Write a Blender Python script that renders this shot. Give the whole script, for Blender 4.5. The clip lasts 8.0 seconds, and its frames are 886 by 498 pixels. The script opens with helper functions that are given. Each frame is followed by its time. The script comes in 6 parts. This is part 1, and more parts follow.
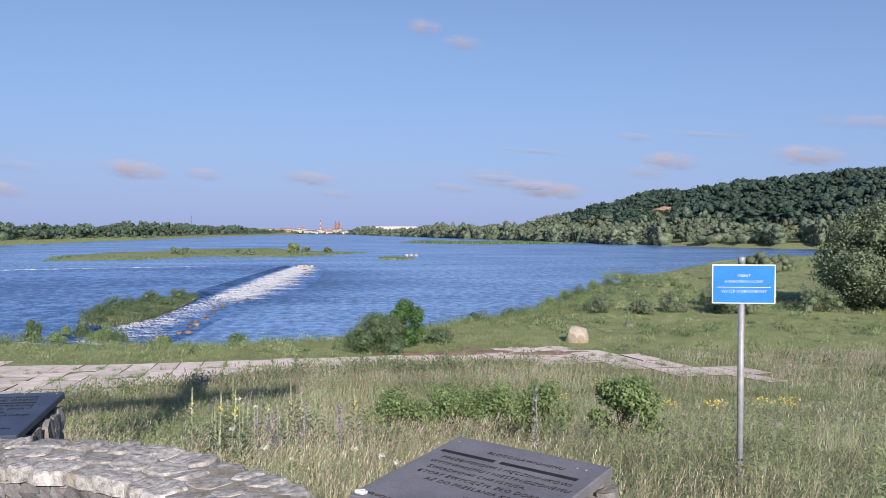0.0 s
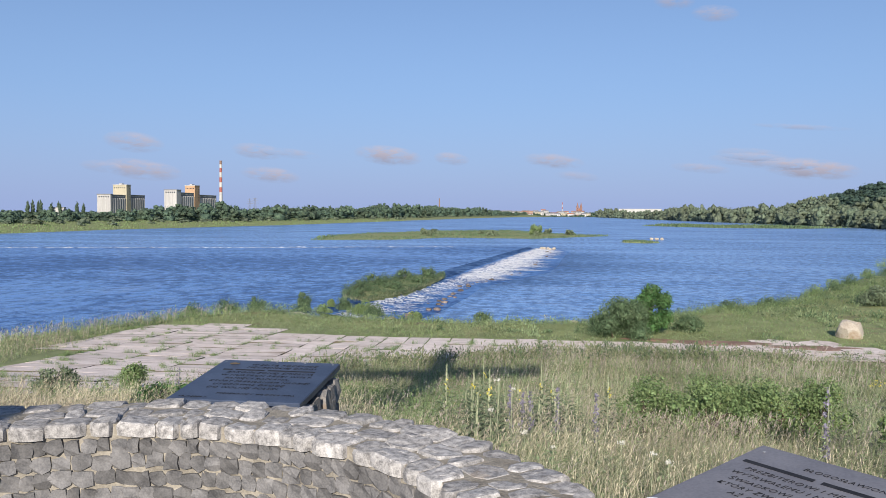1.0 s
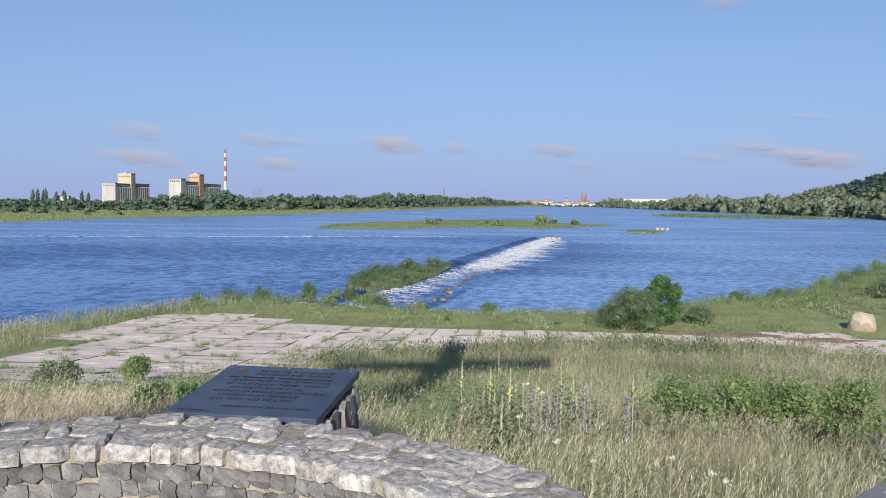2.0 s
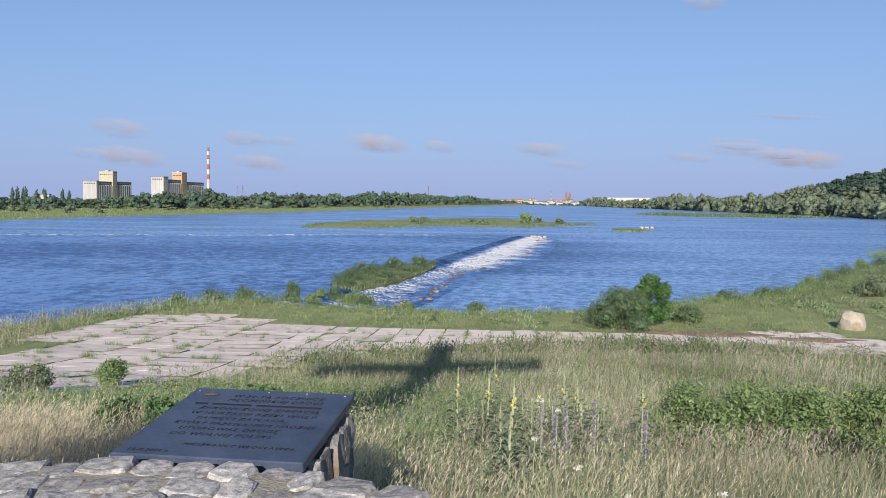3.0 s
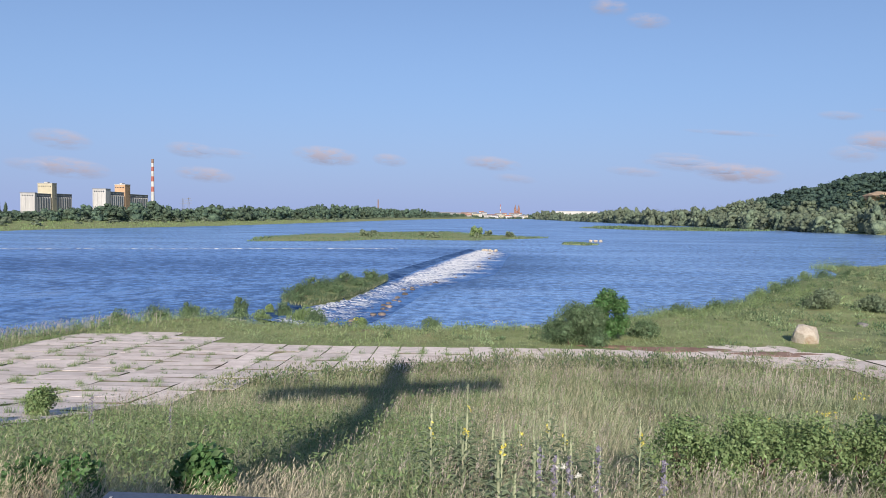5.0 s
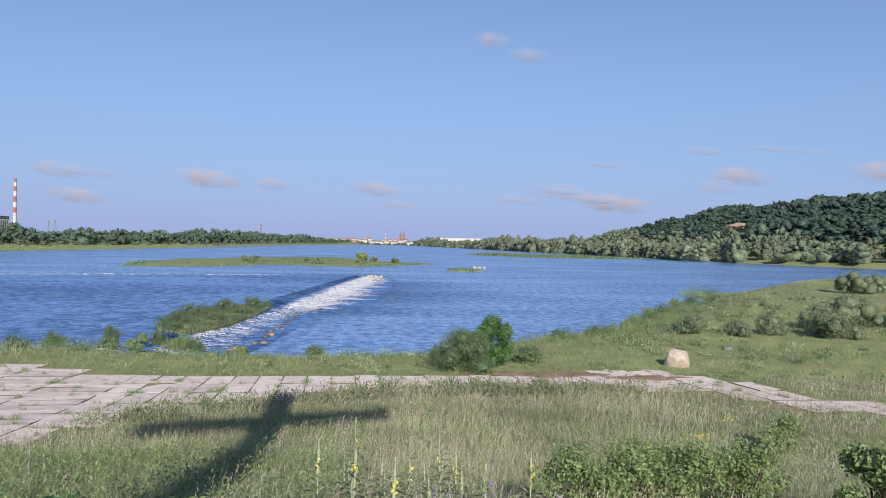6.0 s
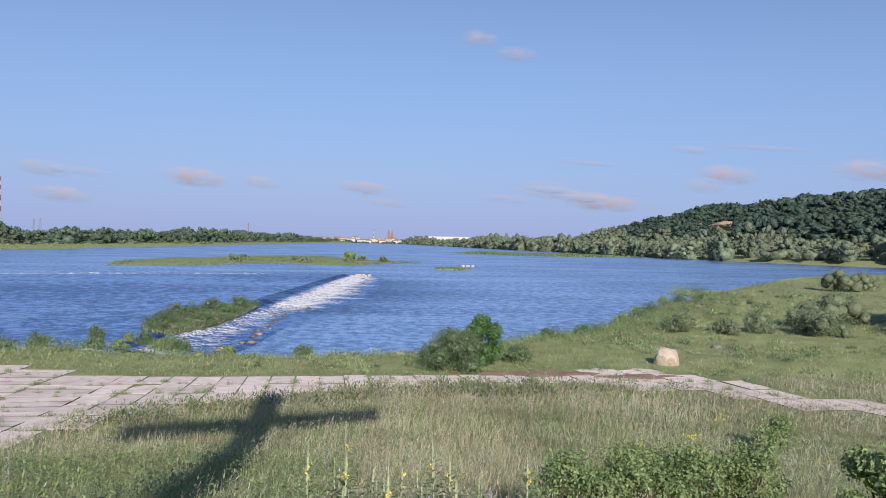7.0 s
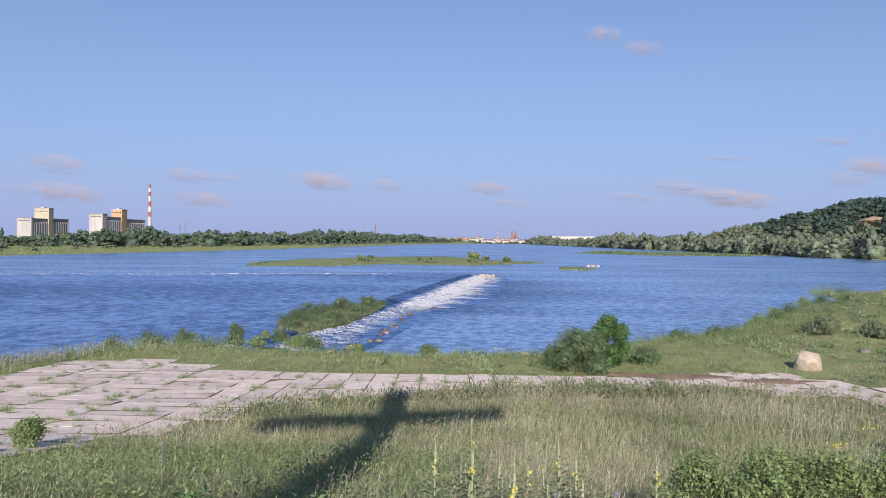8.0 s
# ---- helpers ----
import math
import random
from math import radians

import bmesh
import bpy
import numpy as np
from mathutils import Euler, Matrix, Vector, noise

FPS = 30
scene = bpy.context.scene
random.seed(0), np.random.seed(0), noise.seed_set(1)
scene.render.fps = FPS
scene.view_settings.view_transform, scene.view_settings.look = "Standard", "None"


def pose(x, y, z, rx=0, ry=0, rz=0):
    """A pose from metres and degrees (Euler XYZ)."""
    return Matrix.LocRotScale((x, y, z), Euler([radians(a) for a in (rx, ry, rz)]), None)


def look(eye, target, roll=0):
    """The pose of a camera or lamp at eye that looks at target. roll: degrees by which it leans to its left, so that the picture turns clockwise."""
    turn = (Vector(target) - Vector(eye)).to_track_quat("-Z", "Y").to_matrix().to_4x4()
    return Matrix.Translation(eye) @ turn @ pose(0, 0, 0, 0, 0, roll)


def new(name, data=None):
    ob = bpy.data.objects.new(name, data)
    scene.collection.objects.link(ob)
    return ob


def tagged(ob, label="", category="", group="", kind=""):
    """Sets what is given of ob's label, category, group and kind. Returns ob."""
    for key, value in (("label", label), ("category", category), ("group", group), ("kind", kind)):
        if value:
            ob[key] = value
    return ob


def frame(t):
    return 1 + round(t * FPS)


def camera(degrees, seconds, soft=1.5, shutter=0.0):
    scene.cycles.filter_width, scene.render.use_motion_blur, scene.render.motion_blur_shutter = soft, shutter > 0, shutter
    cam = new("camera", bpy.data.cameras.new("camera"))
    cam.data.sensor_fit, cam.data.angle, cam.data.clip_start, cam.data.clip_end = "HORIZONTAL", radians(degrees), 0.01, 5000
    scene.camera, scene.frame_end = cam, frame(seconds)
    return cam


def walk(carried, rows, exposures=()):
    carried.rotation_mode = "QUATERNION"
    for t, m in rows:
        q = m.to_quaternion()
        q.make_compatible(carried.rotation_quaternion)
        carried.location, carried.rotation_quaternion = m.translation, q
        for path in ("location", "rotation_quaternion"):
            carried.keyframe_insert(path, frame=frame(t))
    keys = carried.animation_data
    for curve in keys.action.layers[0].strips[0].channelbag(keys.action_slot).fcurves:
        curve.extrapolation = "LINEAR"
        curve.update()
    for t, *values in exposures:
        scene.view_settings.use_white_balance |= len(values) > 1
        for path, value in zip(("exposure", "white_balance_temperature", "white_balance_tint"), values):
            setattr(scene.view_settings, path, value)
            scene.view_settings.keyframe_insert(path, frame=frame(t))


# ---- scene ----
cam = camera(59.1, 8.0, soft=0.4)
PATH = [
    (0, (1.226, -0.64, 9.35), (1.493, 1.342, 9.305), 0.1),
    (0.4, (1.129, -0.563, 9.321), (1.065, 1.434, 9.249), 0.4),
    (0.5, (1.114, -0.534, 9.33), (0.977, 1.46, 9.25), 0.4),
    (1, (1.013, -0.266, 9.313), (0.67, 1.702, 9.221), 0.3),
    (1.2, (0.963, -0.119, 9.312), (0.593, 1.845, 9.218), 0.4),
    (2.3, (0.618, 0.575, 9.293), (0.279, 2.542, 9.17), 0.3),
    (2.5, (0.558, 0.768, 9.269), (0.229, 2.737, 9.148), 0.2),
    (3, (0.4, 1.209, 9.25), (0.086, 3.181, 9.128), 0.5),
    (3.5, (0.219, 1.53, 9.271), (-0.128, 3.495, 9.135), 0.4),
    (4, (0.079, 1.858, 9.253), (-0.35, 3.807, 9.118), 0.4),
    (4.5, (-0.03, 2.198, 9.27), (-0.444, 4.151, 9.148), 0.7),
    (5, (-0.105, 2.489, 9.261), (-0.292, 4.478, 9.174), 0.6),
    (5.2, (-0.189, 2.554, 9.293), (-0.285, 4.55, 9.22), 0.9),
    (6.3, (-0.186, 2.876, 9.289), (-0.052, 4.871, 9.281), 1.2),
    (6.5, (-0.185, 2.993, 9.283), (-0.043, 4.987, 9.273), 1.3),
    (7, (-0.237, 3.047, 9.309), (-0.102, 5.043, 9.29), 1.1),
    (7.5, (-0.251, 2.983, 9.298), (-0.197, 4.983, 9.279), 0.7),
    (8, (-0.247, 2.962, 9.284), (-0.427, 4.954, 9.261), 0.6),
]
walk(cam, [(t, look(eye, target, roll)) for t, eye, target, roll in PATH],
     [(0, 0.37, 6500, 14), (1, 0.36, 6500, 10), (5, 0.38, 6500, 11), (7, 0.36, 6550, 14), (8, 0.36, 6600, 17)])

# ---- world, sun, exposure ----
SUN_ELEVATION = 24.0
SUN_LIGHT = Vector((-0.077, 1.0, -math.tan(radians(SUN_ELEVATION)))).normalized()

sun_data = bpy.data.lights.new("sun", "SUN")
sun_data.energy, sun_data.angle, sun_data.color = 5.0, radians(0.53), (1.0, 0.91, 0.8)
sun = new("sun", sun_data)
sun.matrix_world = Matrix.Translation((0, -40, 60)) @ SUN_LIGHT.to_track_quat("-Z", "Y").to_matrix().to_4x4()

# low clouds over the far bank: bearing, height, half width, half height in degrees, and how dense they are
CLOUDS = [(-31.4, 4.7, 1.5, 0.5, 0.6), (-30.9, 2.85, 2.0, 0.5, 0.7), (-23.2, 4.3, 1.4, 0.4, 0.55), (-22.3, 2.65, 1.6, 0.4, 0.7), (-20.9, 4.2, 1.6, 0.25, 0.35), (-33.5, 3.0, 1.0, 0.3, 0.3),
          (-13.9, 4.15, 1.9, 0.5, 0.85), (-9.3, 3.95, 1.0, 0.34, 0.6), (-1.9, 3.8, 1.7, 0.38, 0.6), (-0.2, 2.7, 1.3, 0.25, 0.3), (15.2, 3.05, 2.3, 0.5, 0.95), (12.2, 3.6, 2.6, 0.34, 0.5), (11.5, 4.1, 1.8, 0.3, 0.4), (8.3, 3.2, 1.6, 0.25, 0.4),
          (6.3, 14.55, 1.1, 0.45, 0.5), (9.0, 13.5, 1.2, 0.4, 0.5), (23.8, 4.95, 1.6, 0.5, 0.75), (22.2, 4.2, 1.2, 0.4, 0.4), (21.4, 6.7, 1.1, 0.22, 0.4), (32.6, 5.05, 2.0, 0.55, 0.7), (14.6, 5.8, 2.4, 0.14, 0.35), (26.3, 6.7, 2.6, 0.14, 0.35), (36.5, 7.0, 3.0, 0.35, 0.4)]


def build_world():
    world = bpy.data.worlds.new("sky")
    scene.world = world
    world.use_nodes = True
    nt = world.node_tree
    nodes, links = nt.nodes, nt.links
    nodes.clear()
    out, back = nodes.new("ShaderNodeOutputWorld"), nodes.new("ShaderNodeBackground")
    sky = nodes.new("ShaderNodeTexSky")
    sky.sky_type, sky.sun_disc = "NISHITA", False
    sky.sun_elevation = radians(SUN_ELEVATION)
    sky.sun_rotation = math.atan2(-SUN_LIGHT.x, -SUN_LIGHT.y)
    sky.altitude, sky.air_density, sky.dust_density, sky.ozone_density = 60, 1.0, 0.6, 1.6
    back.inputs["Strength"].default_value = 0.085
    coord = nodes.new("ShaderNodeTexCoord")
    split = nodes.new("ShaderNodeSeparateXYZ")
    links.new(coord.outputs["Generated"], split.inputs[0])

    def calc(op, a, b=None, c=None):
        n = nodes.new("ShaderNodeMath")
        n.operation = op
        for k, v in enumerate((a, b, c)):
            if v is None:
                continue
            if isinstance(v, (int, float)):
                n.inputs[k].default_value = v
            else:
                links.new(v, n.inputs[k])
        return n.outputs[0]

    bearing = calc("MULTIPLY", calc("ARCTAN2", split.outputs[0], split.outputs[1]), 180 / math.pi)
    height = calc("MULTIPLY", calc("ARCSINE", split.outputs[2]), 180 / math.pi)
    flat = nodes.new("ShaderNodeCombineXYZ")
    links.new(bearing, flat.inputs[0])
    links.new(calc("MULTIPLY", height, 3.0), flat.inputs[1])
    wisp = nodes.new("ShaderNodeTexNoise")
    wisp.inputs["Scale"].default_value, wisp.inputs["Detail"].default_value, wisp.inputs["Roughness"].default_value = 0.8, 6, 0.62
    links.new(flat.outputs[0], wisp.inputs["Vector"])
    total, under = None, None
    for b, h, w, t, dense in CLOUDS:
        dx = calc("DIVIDE", calc("SUBTRACT", bearing, b), w * 1.35)
        dy = calc("DIVIDE", calc("SUBTRACT", height, calc("ADD", calc("MULTIPLY", calc("SUBTRACT", bearing, b), -0.09), h)), t * 1.5)
        r = calc("ADD", calc("MULTIPLY", dx, dx), calc("MULTIPLY", dy, dy))
        m = calc("MULTIPLY", calc("MAXIMUM", calc("SUBTRACT", 1.0, r), 0.0), dense)
        total = m if total is None else calc("MAXIMUM", total, m)
        below = calc("MULTIPLY", calc("MAXIMUM", calc("MULTIPLY", dy, -1.0), -1.0), calc("GREATER_THAN", m, 0.0))
        under = below if under is None else calc("ADD", under, below)
    shape = nodes.new("ShaderNodeMapRange")
    links.new(wisp.outputs["Fac"], shape.inputs["Value"])
    shape.inputs["From Min"].default_value, shape.inputs["From Max"].default_value = 0.32, 0.64
    cover = calc("MULTIPLY", calc("MULTIPLY", total, 1.7), shape.outputs[0])
    mix = nodes.new("ShaderNodeMix")
    mix.data_type, mix.clamp_factor = "RGBA", True
    links.new(cover, mix.inputs["Factor"])
    # the sky's blue is a little milkier low down, as in summer haze
    haze = nodes.new("ShaderNodeMix")
    haze.data_type = "RGBA"
    low = calc("MULTIPLY", calc("POWER", calc("MAXIMUM", calc("SUBTRACT", 1.0, calc("DIVIDE", calc("MAXIMUM", height, 0.0), 30.0)), 0.0), 1.5), HAZE[3])
    links.new(low, haze.inputs["Factor"])
    links.new(sky.outputs[0], haze.inputs["A"])
    veil = nodes.new("ShaderNodeMix")
    veil.data_type = "RGBA"
    links.new(calc("POWER", calc("MAXIMUM", calc("SUBTRACT", 1.0, calc("DIVIDE", calc("MAXIMUM", height, 0.0), 9.0)), 0.0), 1.4), veil.inputs["Factor"])
    veil.inputs["A"].default_value, veil.inputs["B"].default_value = (HAZE[0], HAZE[1], HAZE[2], 1), (*HAZE_LOW, 1)
    links.new(veil.outputs["Result"], haze.inputs["B"])
    tone = nodes.new("ShaderNodeMix")
    tone.data_type, tone.blend_type = "RGBA", "MULTIPLY"
    tone.inputs["Factor"].default_value = 1.0
    links.new(haze.outputs["Result"], tone.inputs["A"])
    tone.inputs["B"].default_value = (*SKY_TINT, 1)
    links.new(tone.outputs["Result"], mix.inputs["A"])
    # sunlit tops, mauve-grey undersides
    body = nodes.new("ShaderNodeMix")
    body.data_type, body.clamp_factor = "RGBA", True
    links.new(calc("MULTIPLY_ADD", under, 0.75, 0.5), body.inputs["Factor"])
    body.inputs["A"].default_value, body.inputs["B"].default_value = CLOUD_LIGHT, CLOUD_BASE
    links.new(body.outputs["Result"], mix.inputs["B"])
    links.new(mix.outputs["Result"], back.inputs["Color"])
    links.new(back.outputs[0], out.inputs[0])


HAZE = (3.08, 4.6, 7.1, 0.95)
SKY_TINT = (0.785, 0.857, 1.02)
CLOUD_LIGHT, CLOUD_BASE = (5.3, 4.85, 5.6, 1), (3.1, 3.25, 4.35, 1)
HAZE_LOW = (3.9, 4.56, 6.55)
build_world()

# ---- materials ----


def socket(nt, node, name, value):
    s = node.inputs[name]
    if hasattr(value, "is_linked"):
        nt.links.new(value, s)
    else:
        s.default_value = value


def material(name, dark, light, scale=3.0, rough=0.85, bump=0.3, fine=30.0, vary=0.12, metal=0.0, island=False, third=None, third_scale=0.4, third_cut=(0.5, 0.65), translucent=0.0, reach=0.02, hue=0.0, stretch=(1, 1, 1), own=False, tone=False):
    """A surface of two tones broken by coarse and fine noise, with relief, and a change from piece to piece."""
    m = bpy.data.materials.new(name)
    m.use_nodes = True
    nt = m.node_tree
    nodes, links = nt.nodes, nt.links
    bsdf = nodes["Principled BSDF"]
    coord = nodes.new("ShaderNodeTexCoord")
    mapping = nodes.new("ShaderNodeMapping")
    mapping.inputs["Scale"].default_value = stretch
    if own:
        links.new(coord.outputs["Object"], mapping.inputs[0])
    else:
        geo = nodes.new("ShaderNodeNewGeometry")
        links.new(geo.outputs["Position"], mapping.inputs[0])
    coarse, grain = nodes.new("ShaderNodeTexNoise"), nodes.new("ShaderNodeTexNoise")
    for n, s, d in ((coarse, scale, 5), (grain, fine, 3)):
        links.new(mapping.outputs[0], n.inputs["Vector"])
        n.inputs["Scale"].default_value, n.inputs["Detail"].default_value = s, d
    mix = nodes.new("ShaderNodeMix")
    mix.data_type = "RGBA"
    mix.inputs["A"].default_value, mix.inputs["B"].default_value = (*dark, 1), (*light, 1)
    add = nodes.new("ShaderNodeMath")
    add.operation = "MULTIPLY_ADD"
    links.new(grain.outputs["Fac"], add.inputs[0])
    add.inputs[1].default_value = 0.6
    links.new(coarse.outputs["Fac"], add.inputs[2])
    spread = nodes.new("ShaderNodeMapRange")
    links.new(add.outputs[0], spread.inputs["Value"])
    spread.inputs["From Min"].default_value, spread.inputs["From Max"].default_value = 0.58, 1.02
    links.new(spread.outputs[0], mix.inputs["Factor"])
    colour = mix.outputs["Result"]
    if third:
        spots = nodes.new("ShaderNodeTexNoise")
        links.new(mapping.outputs[0], spots.inputs["Vector"])
        spots.inputs["Scale"].default_value, spots.inputs["Detail"].default_value, spots.inputs["Roughness"].default_value = third_scale, 6, 0.6
        cut = nodes.new("ShaderNodeMapRange")
        links.new(spots.outputs["Fac"], cut.inputs["Value"])
        cut.inputs["From Min"].default_value, cut.inputs["From Max"].default_value = third_cut
        over = nodes.new("ShaderNodeMix")
        over.data_type = "RGBA"
        links.new(cut.outputs[0], over.inputs["Factor"])
        links.new(colour, over.inputs["A"])
        over.inputs["B"].default_value = (*third, 1)
        colour = over.outputs["Result"]
    if vary or hue:
        hsv = nodes.new("ShaderNodeHueSaturation")
        if tone:
            chance = nodes.new("ShaderNodeAttribute")
            chance.attribute_name = "tone"
            chance = chance.outputs["Fac"]
        elif island:
            chance = nodes.new("ShaderNodeNewGeometry").outputs["Random Per Island"]
        else:
            chance = nodes.new("ShaderNodeObjectInfo").outputs["Random"]
        value = nodes.new("ShaderNodeMapRange")
        links.new(chance, value.inputs["Value"])
        value.inputs["To Min"].default_value, value.inputs["To Max"].default_value = 1 - vary, 1 + vary
        links.new(value.outputs[0], hsv.inputs["Value"])
        if hue:
            turn = nodes.new("ShaderNodeMapRange")
            links.new(chance, turn.inputs["Value"])
            turn.inputs["To Min"].default_value, turn.inputs["To Max"].default_value = 0.5 - hue, 0.5 + hue * 0.5
            links.new(turn.outputs[0], hsv.inputs["Hue"])
        links.new(colour, hsv.inputs["Color"])
        colour = hsv.outputs[0]
    links.new(colour, bsdf.inputs["Base Color"])
    bsdf.inputs["Roughness"].default_value, bsdf.inputs["Metallic"].default_value = rough, metal
    bsdf.inputs["Specular IOR Level"].default_value = 0.3
    if bump:
        b = nodes.new("ShaderNodeBump")
        b.inputs["Strength"].default_value, b.inputs["Distance"].default_value = bump, reach
        links.new(add.outputs[0], b.inputs["Height"])
        links.new(b.outputs[0], bsdf.inputs["Normal"])
    if translucent:
        thin, blend = nodes.new("ShaderNodeBsdfTranslucent"), nodes.new("ShaderNodeMixShader")
        links.new(colour, thin.inputs["Color"])
        blend.inputs[0].default_value = translucent
        links.new(bsdf.outputs[0], blend.inputs[1])
        links.new(thin.outputs[0], blend.inputs[2])
        links.new(blend.outputs[0], nodes["Material Output"].inputs["Surface"])
    return m


def water_material(name, deep, pale, rough, small, large, foam=None, gloss=(0.26, 0.64), churned=False):
    """River water: dark below, mirror above, with ripples of two sizes that gather in patches."""
    m = bpy.data.materials.new(name)
    m.use_nodes = True
    nt = m.node_tree
    nodes, links = nt.nodes, nt.links
    bsdf = nodes["Principled BSDF"]
    geo = nodes.new("ShaderNodeNewGeometry")
    turn = nodes.new("ShaderNodeMapping")
    turn.inputs["Scale"].default_value = (1.0, 0.45, 1.0)
    turn.inputs["Rotation"].default_value = (0, 0, radians(8))
    links.new(geo.outputs["Position"], turn.inputs[0])
    waves = []
    for s, d in ((small, 3), (large, 3), (0.035, 3)):
        n = nodes.new("ShaderNodeTexNoise")
        n.inputs["Scale"].default_value, n.inputs["Detail"].default_value, n.inputs["Roughness"].default_value = s, d, 0.6
        links.new(turn.outputs[0], n.inputs["Vector"])
        waves.append(n.outputs["Fac"])
    patch = nodes.new("ShaderNodeMapRange")
    links.new(waves[2], patch.inputs["Value"])
    patch.inputs["From Min"].default_value, patch.inputs["From Max"].default_value = 0.4, 0.62
    patch.inputs["To Min"].default_value, patch.inputs["To Max"].default_value = 0.35, 1.0
    # light and dark of the ripples painted into the colour, as streaks and crests
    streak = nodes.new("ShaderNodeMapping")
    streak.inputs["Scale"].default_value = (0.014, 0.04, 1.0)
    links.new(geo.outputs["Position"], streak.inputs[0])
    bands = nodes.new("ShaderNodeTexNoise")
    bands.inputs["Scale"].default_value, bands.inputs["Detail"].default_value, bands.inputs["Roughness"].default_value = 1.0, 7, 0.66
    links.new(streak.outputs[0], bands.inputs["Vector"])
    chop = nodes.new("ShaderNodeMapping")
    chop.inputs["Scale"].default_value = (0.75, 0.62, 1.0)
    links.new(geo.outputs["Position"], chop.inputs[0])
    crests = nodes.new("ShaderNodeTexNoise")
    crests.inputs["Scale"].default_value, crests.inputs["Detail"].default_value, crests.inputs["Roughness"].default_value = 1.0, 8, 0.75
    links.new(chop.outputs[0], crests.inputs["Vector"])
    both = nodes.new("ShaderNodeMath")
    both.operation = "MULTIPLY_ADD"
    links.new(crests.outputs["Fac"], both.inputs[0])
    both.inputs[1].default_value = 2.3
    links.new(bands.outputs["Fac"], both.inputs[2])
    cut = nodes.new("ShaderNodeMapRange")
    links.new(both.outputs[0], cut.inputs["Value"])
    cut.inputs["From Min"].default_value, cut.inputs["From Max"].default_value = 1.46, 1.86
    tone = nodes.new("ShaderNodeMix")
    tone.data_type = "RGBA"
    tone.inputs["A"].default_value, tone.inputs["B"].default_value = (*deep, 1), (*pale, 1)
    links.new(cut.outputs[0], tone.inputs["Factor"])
    b1, b2 = nodes.new("ShaderNodeBump"), nodes.new("ShaderNodeBump")
    links.new(patch.outputs[0], b1.inputs["Strength"])
    b1.inputs["Distance"].default_value = 0.3
    links.new(waves[0], b1.inputs["Height"])
    b2.inputs["Strength"].default_value, b2.inputs["Distance"].default_value = 1.0, 0.8
    links.new(waves[1], b2.inputs["Height"])
    links.new(b1.outputs[0], b2.inputs["Normal"])
    # a rough river mirrors the sky only in part, more in the pale streaks
    under, mirror, blend = nodes.new("ShaderNodeBsdfDiffuse"), nodes.new("ShaderNodeBsdfGlossy"), nodes.new("ShaderNodeMixShader")
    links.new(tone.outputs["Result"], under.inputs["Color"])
    mirror.inputs["Color"].default_value, mirror.inputs["Roughness"].default_value = (0.85, 0.92, 1.0, 1), rough
    links.new(b2.outputs[0], mirror.inputs["Normal"])
    share = nodes.new("ShaderNodeMapRange")
    links.new(cut.outputs[0], share.inputs["Value"])
    share.inputs["To Min"].default_value, share.inputs["To Max"].default_value = gloss
    shine = share.outputs[0]
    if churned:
        # broken water mirrors less sky: gloss drops and a painted dark colour eases out towards the sheet's edge
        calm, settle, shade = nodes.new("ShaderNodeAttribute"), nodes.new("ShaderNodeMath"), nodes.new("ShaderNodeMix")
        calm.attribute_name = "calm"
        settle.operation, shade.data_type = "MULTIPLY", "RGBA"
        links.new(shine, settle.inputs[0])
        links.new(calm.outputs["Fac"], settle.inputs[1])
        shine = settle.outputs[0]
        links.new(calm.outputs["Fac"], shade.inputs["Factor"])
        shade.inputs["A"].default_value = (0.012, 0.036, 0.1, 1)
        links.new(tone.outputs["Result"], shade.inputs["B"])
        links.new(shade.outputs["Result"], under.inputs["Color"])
    links.new(shine, blend.inputs[0])
    links.new(under.outputs[0], blend.inputs[1])
    links.new(mirror.outputs[0], blend.inputs[2])
    last = blend.outputs[0]
    if foam:
        # white water where the mask says that it breaks, torn into streaks along the fall
        torn, stretch = nodes.new("ShaderNodeTexNoise"), nodes.new("ShaderNodeMapping")
        stretch.inputs["Rotation"].default_value, stretch.inputs["Scale"].default_value = (0, 0, radians(-8)), (0.36, 2.4, 1.0)
        links.new(geo.outputs["Position"], stretch.inputs[0])
        links.new(stretch.outputs[0], torn.inputs["Vector"])
        torn.inputs["Scale"].default_value, torn.inputs["Detail"].default_value, torn.inputs["Roughness"].default_value = 1.1, 7, 0.7
        mask, lift = nodes.new("ShaderNodeAttribute"), nodes.new("ShaderNodeMath")
        mask.attribute_name = "foam"
        lift.operation = "MULTIPLY_ADD"
        links.new(mask.outputs["Fac"], lift.inputs[0])
        lift.inputs[1].default_value = 0.34
        links.new(torn.outputs["Fac"], lift.inputs[2])
        tear = nodes.new("ShaderNodeMapRange")
        links.new(lift.outputs[0], tear.inputs["Value"])
        tear.inputs["From Min"].default_value, tear.inputs["From Max"].default_value = foam, foam + 0.15
        white, cover = nodes.new("ShaderNodeBsdfDiffuse"), nodes.new("ShaderNodeMixShader")
        white.inputs["Color"].default_value = (0.86, 0.86, 0.86, 1)
        rise = nodes.new("ShaderNodeBump")
        rise.inputs["Strength"].default_value, rise.inputs["Distance"].default_value = 1.0, 0.3
        links.new(torn.outputs["Fac"], rise.inputs["Height"])
        links.new(rise.outputs[0], white.inputs["Normal"])
        links.new(tear.outputs[0], cover.inputs[0])
        links.new(last, cover.inputs[1])
        links.new(white.outputs[0], cover.inputs[2])
        last = cover.outputs[0]
    links.new(last, nodes["Material Output"].inputs["Surface"])
    nodes.remove(bsdf)
    return m


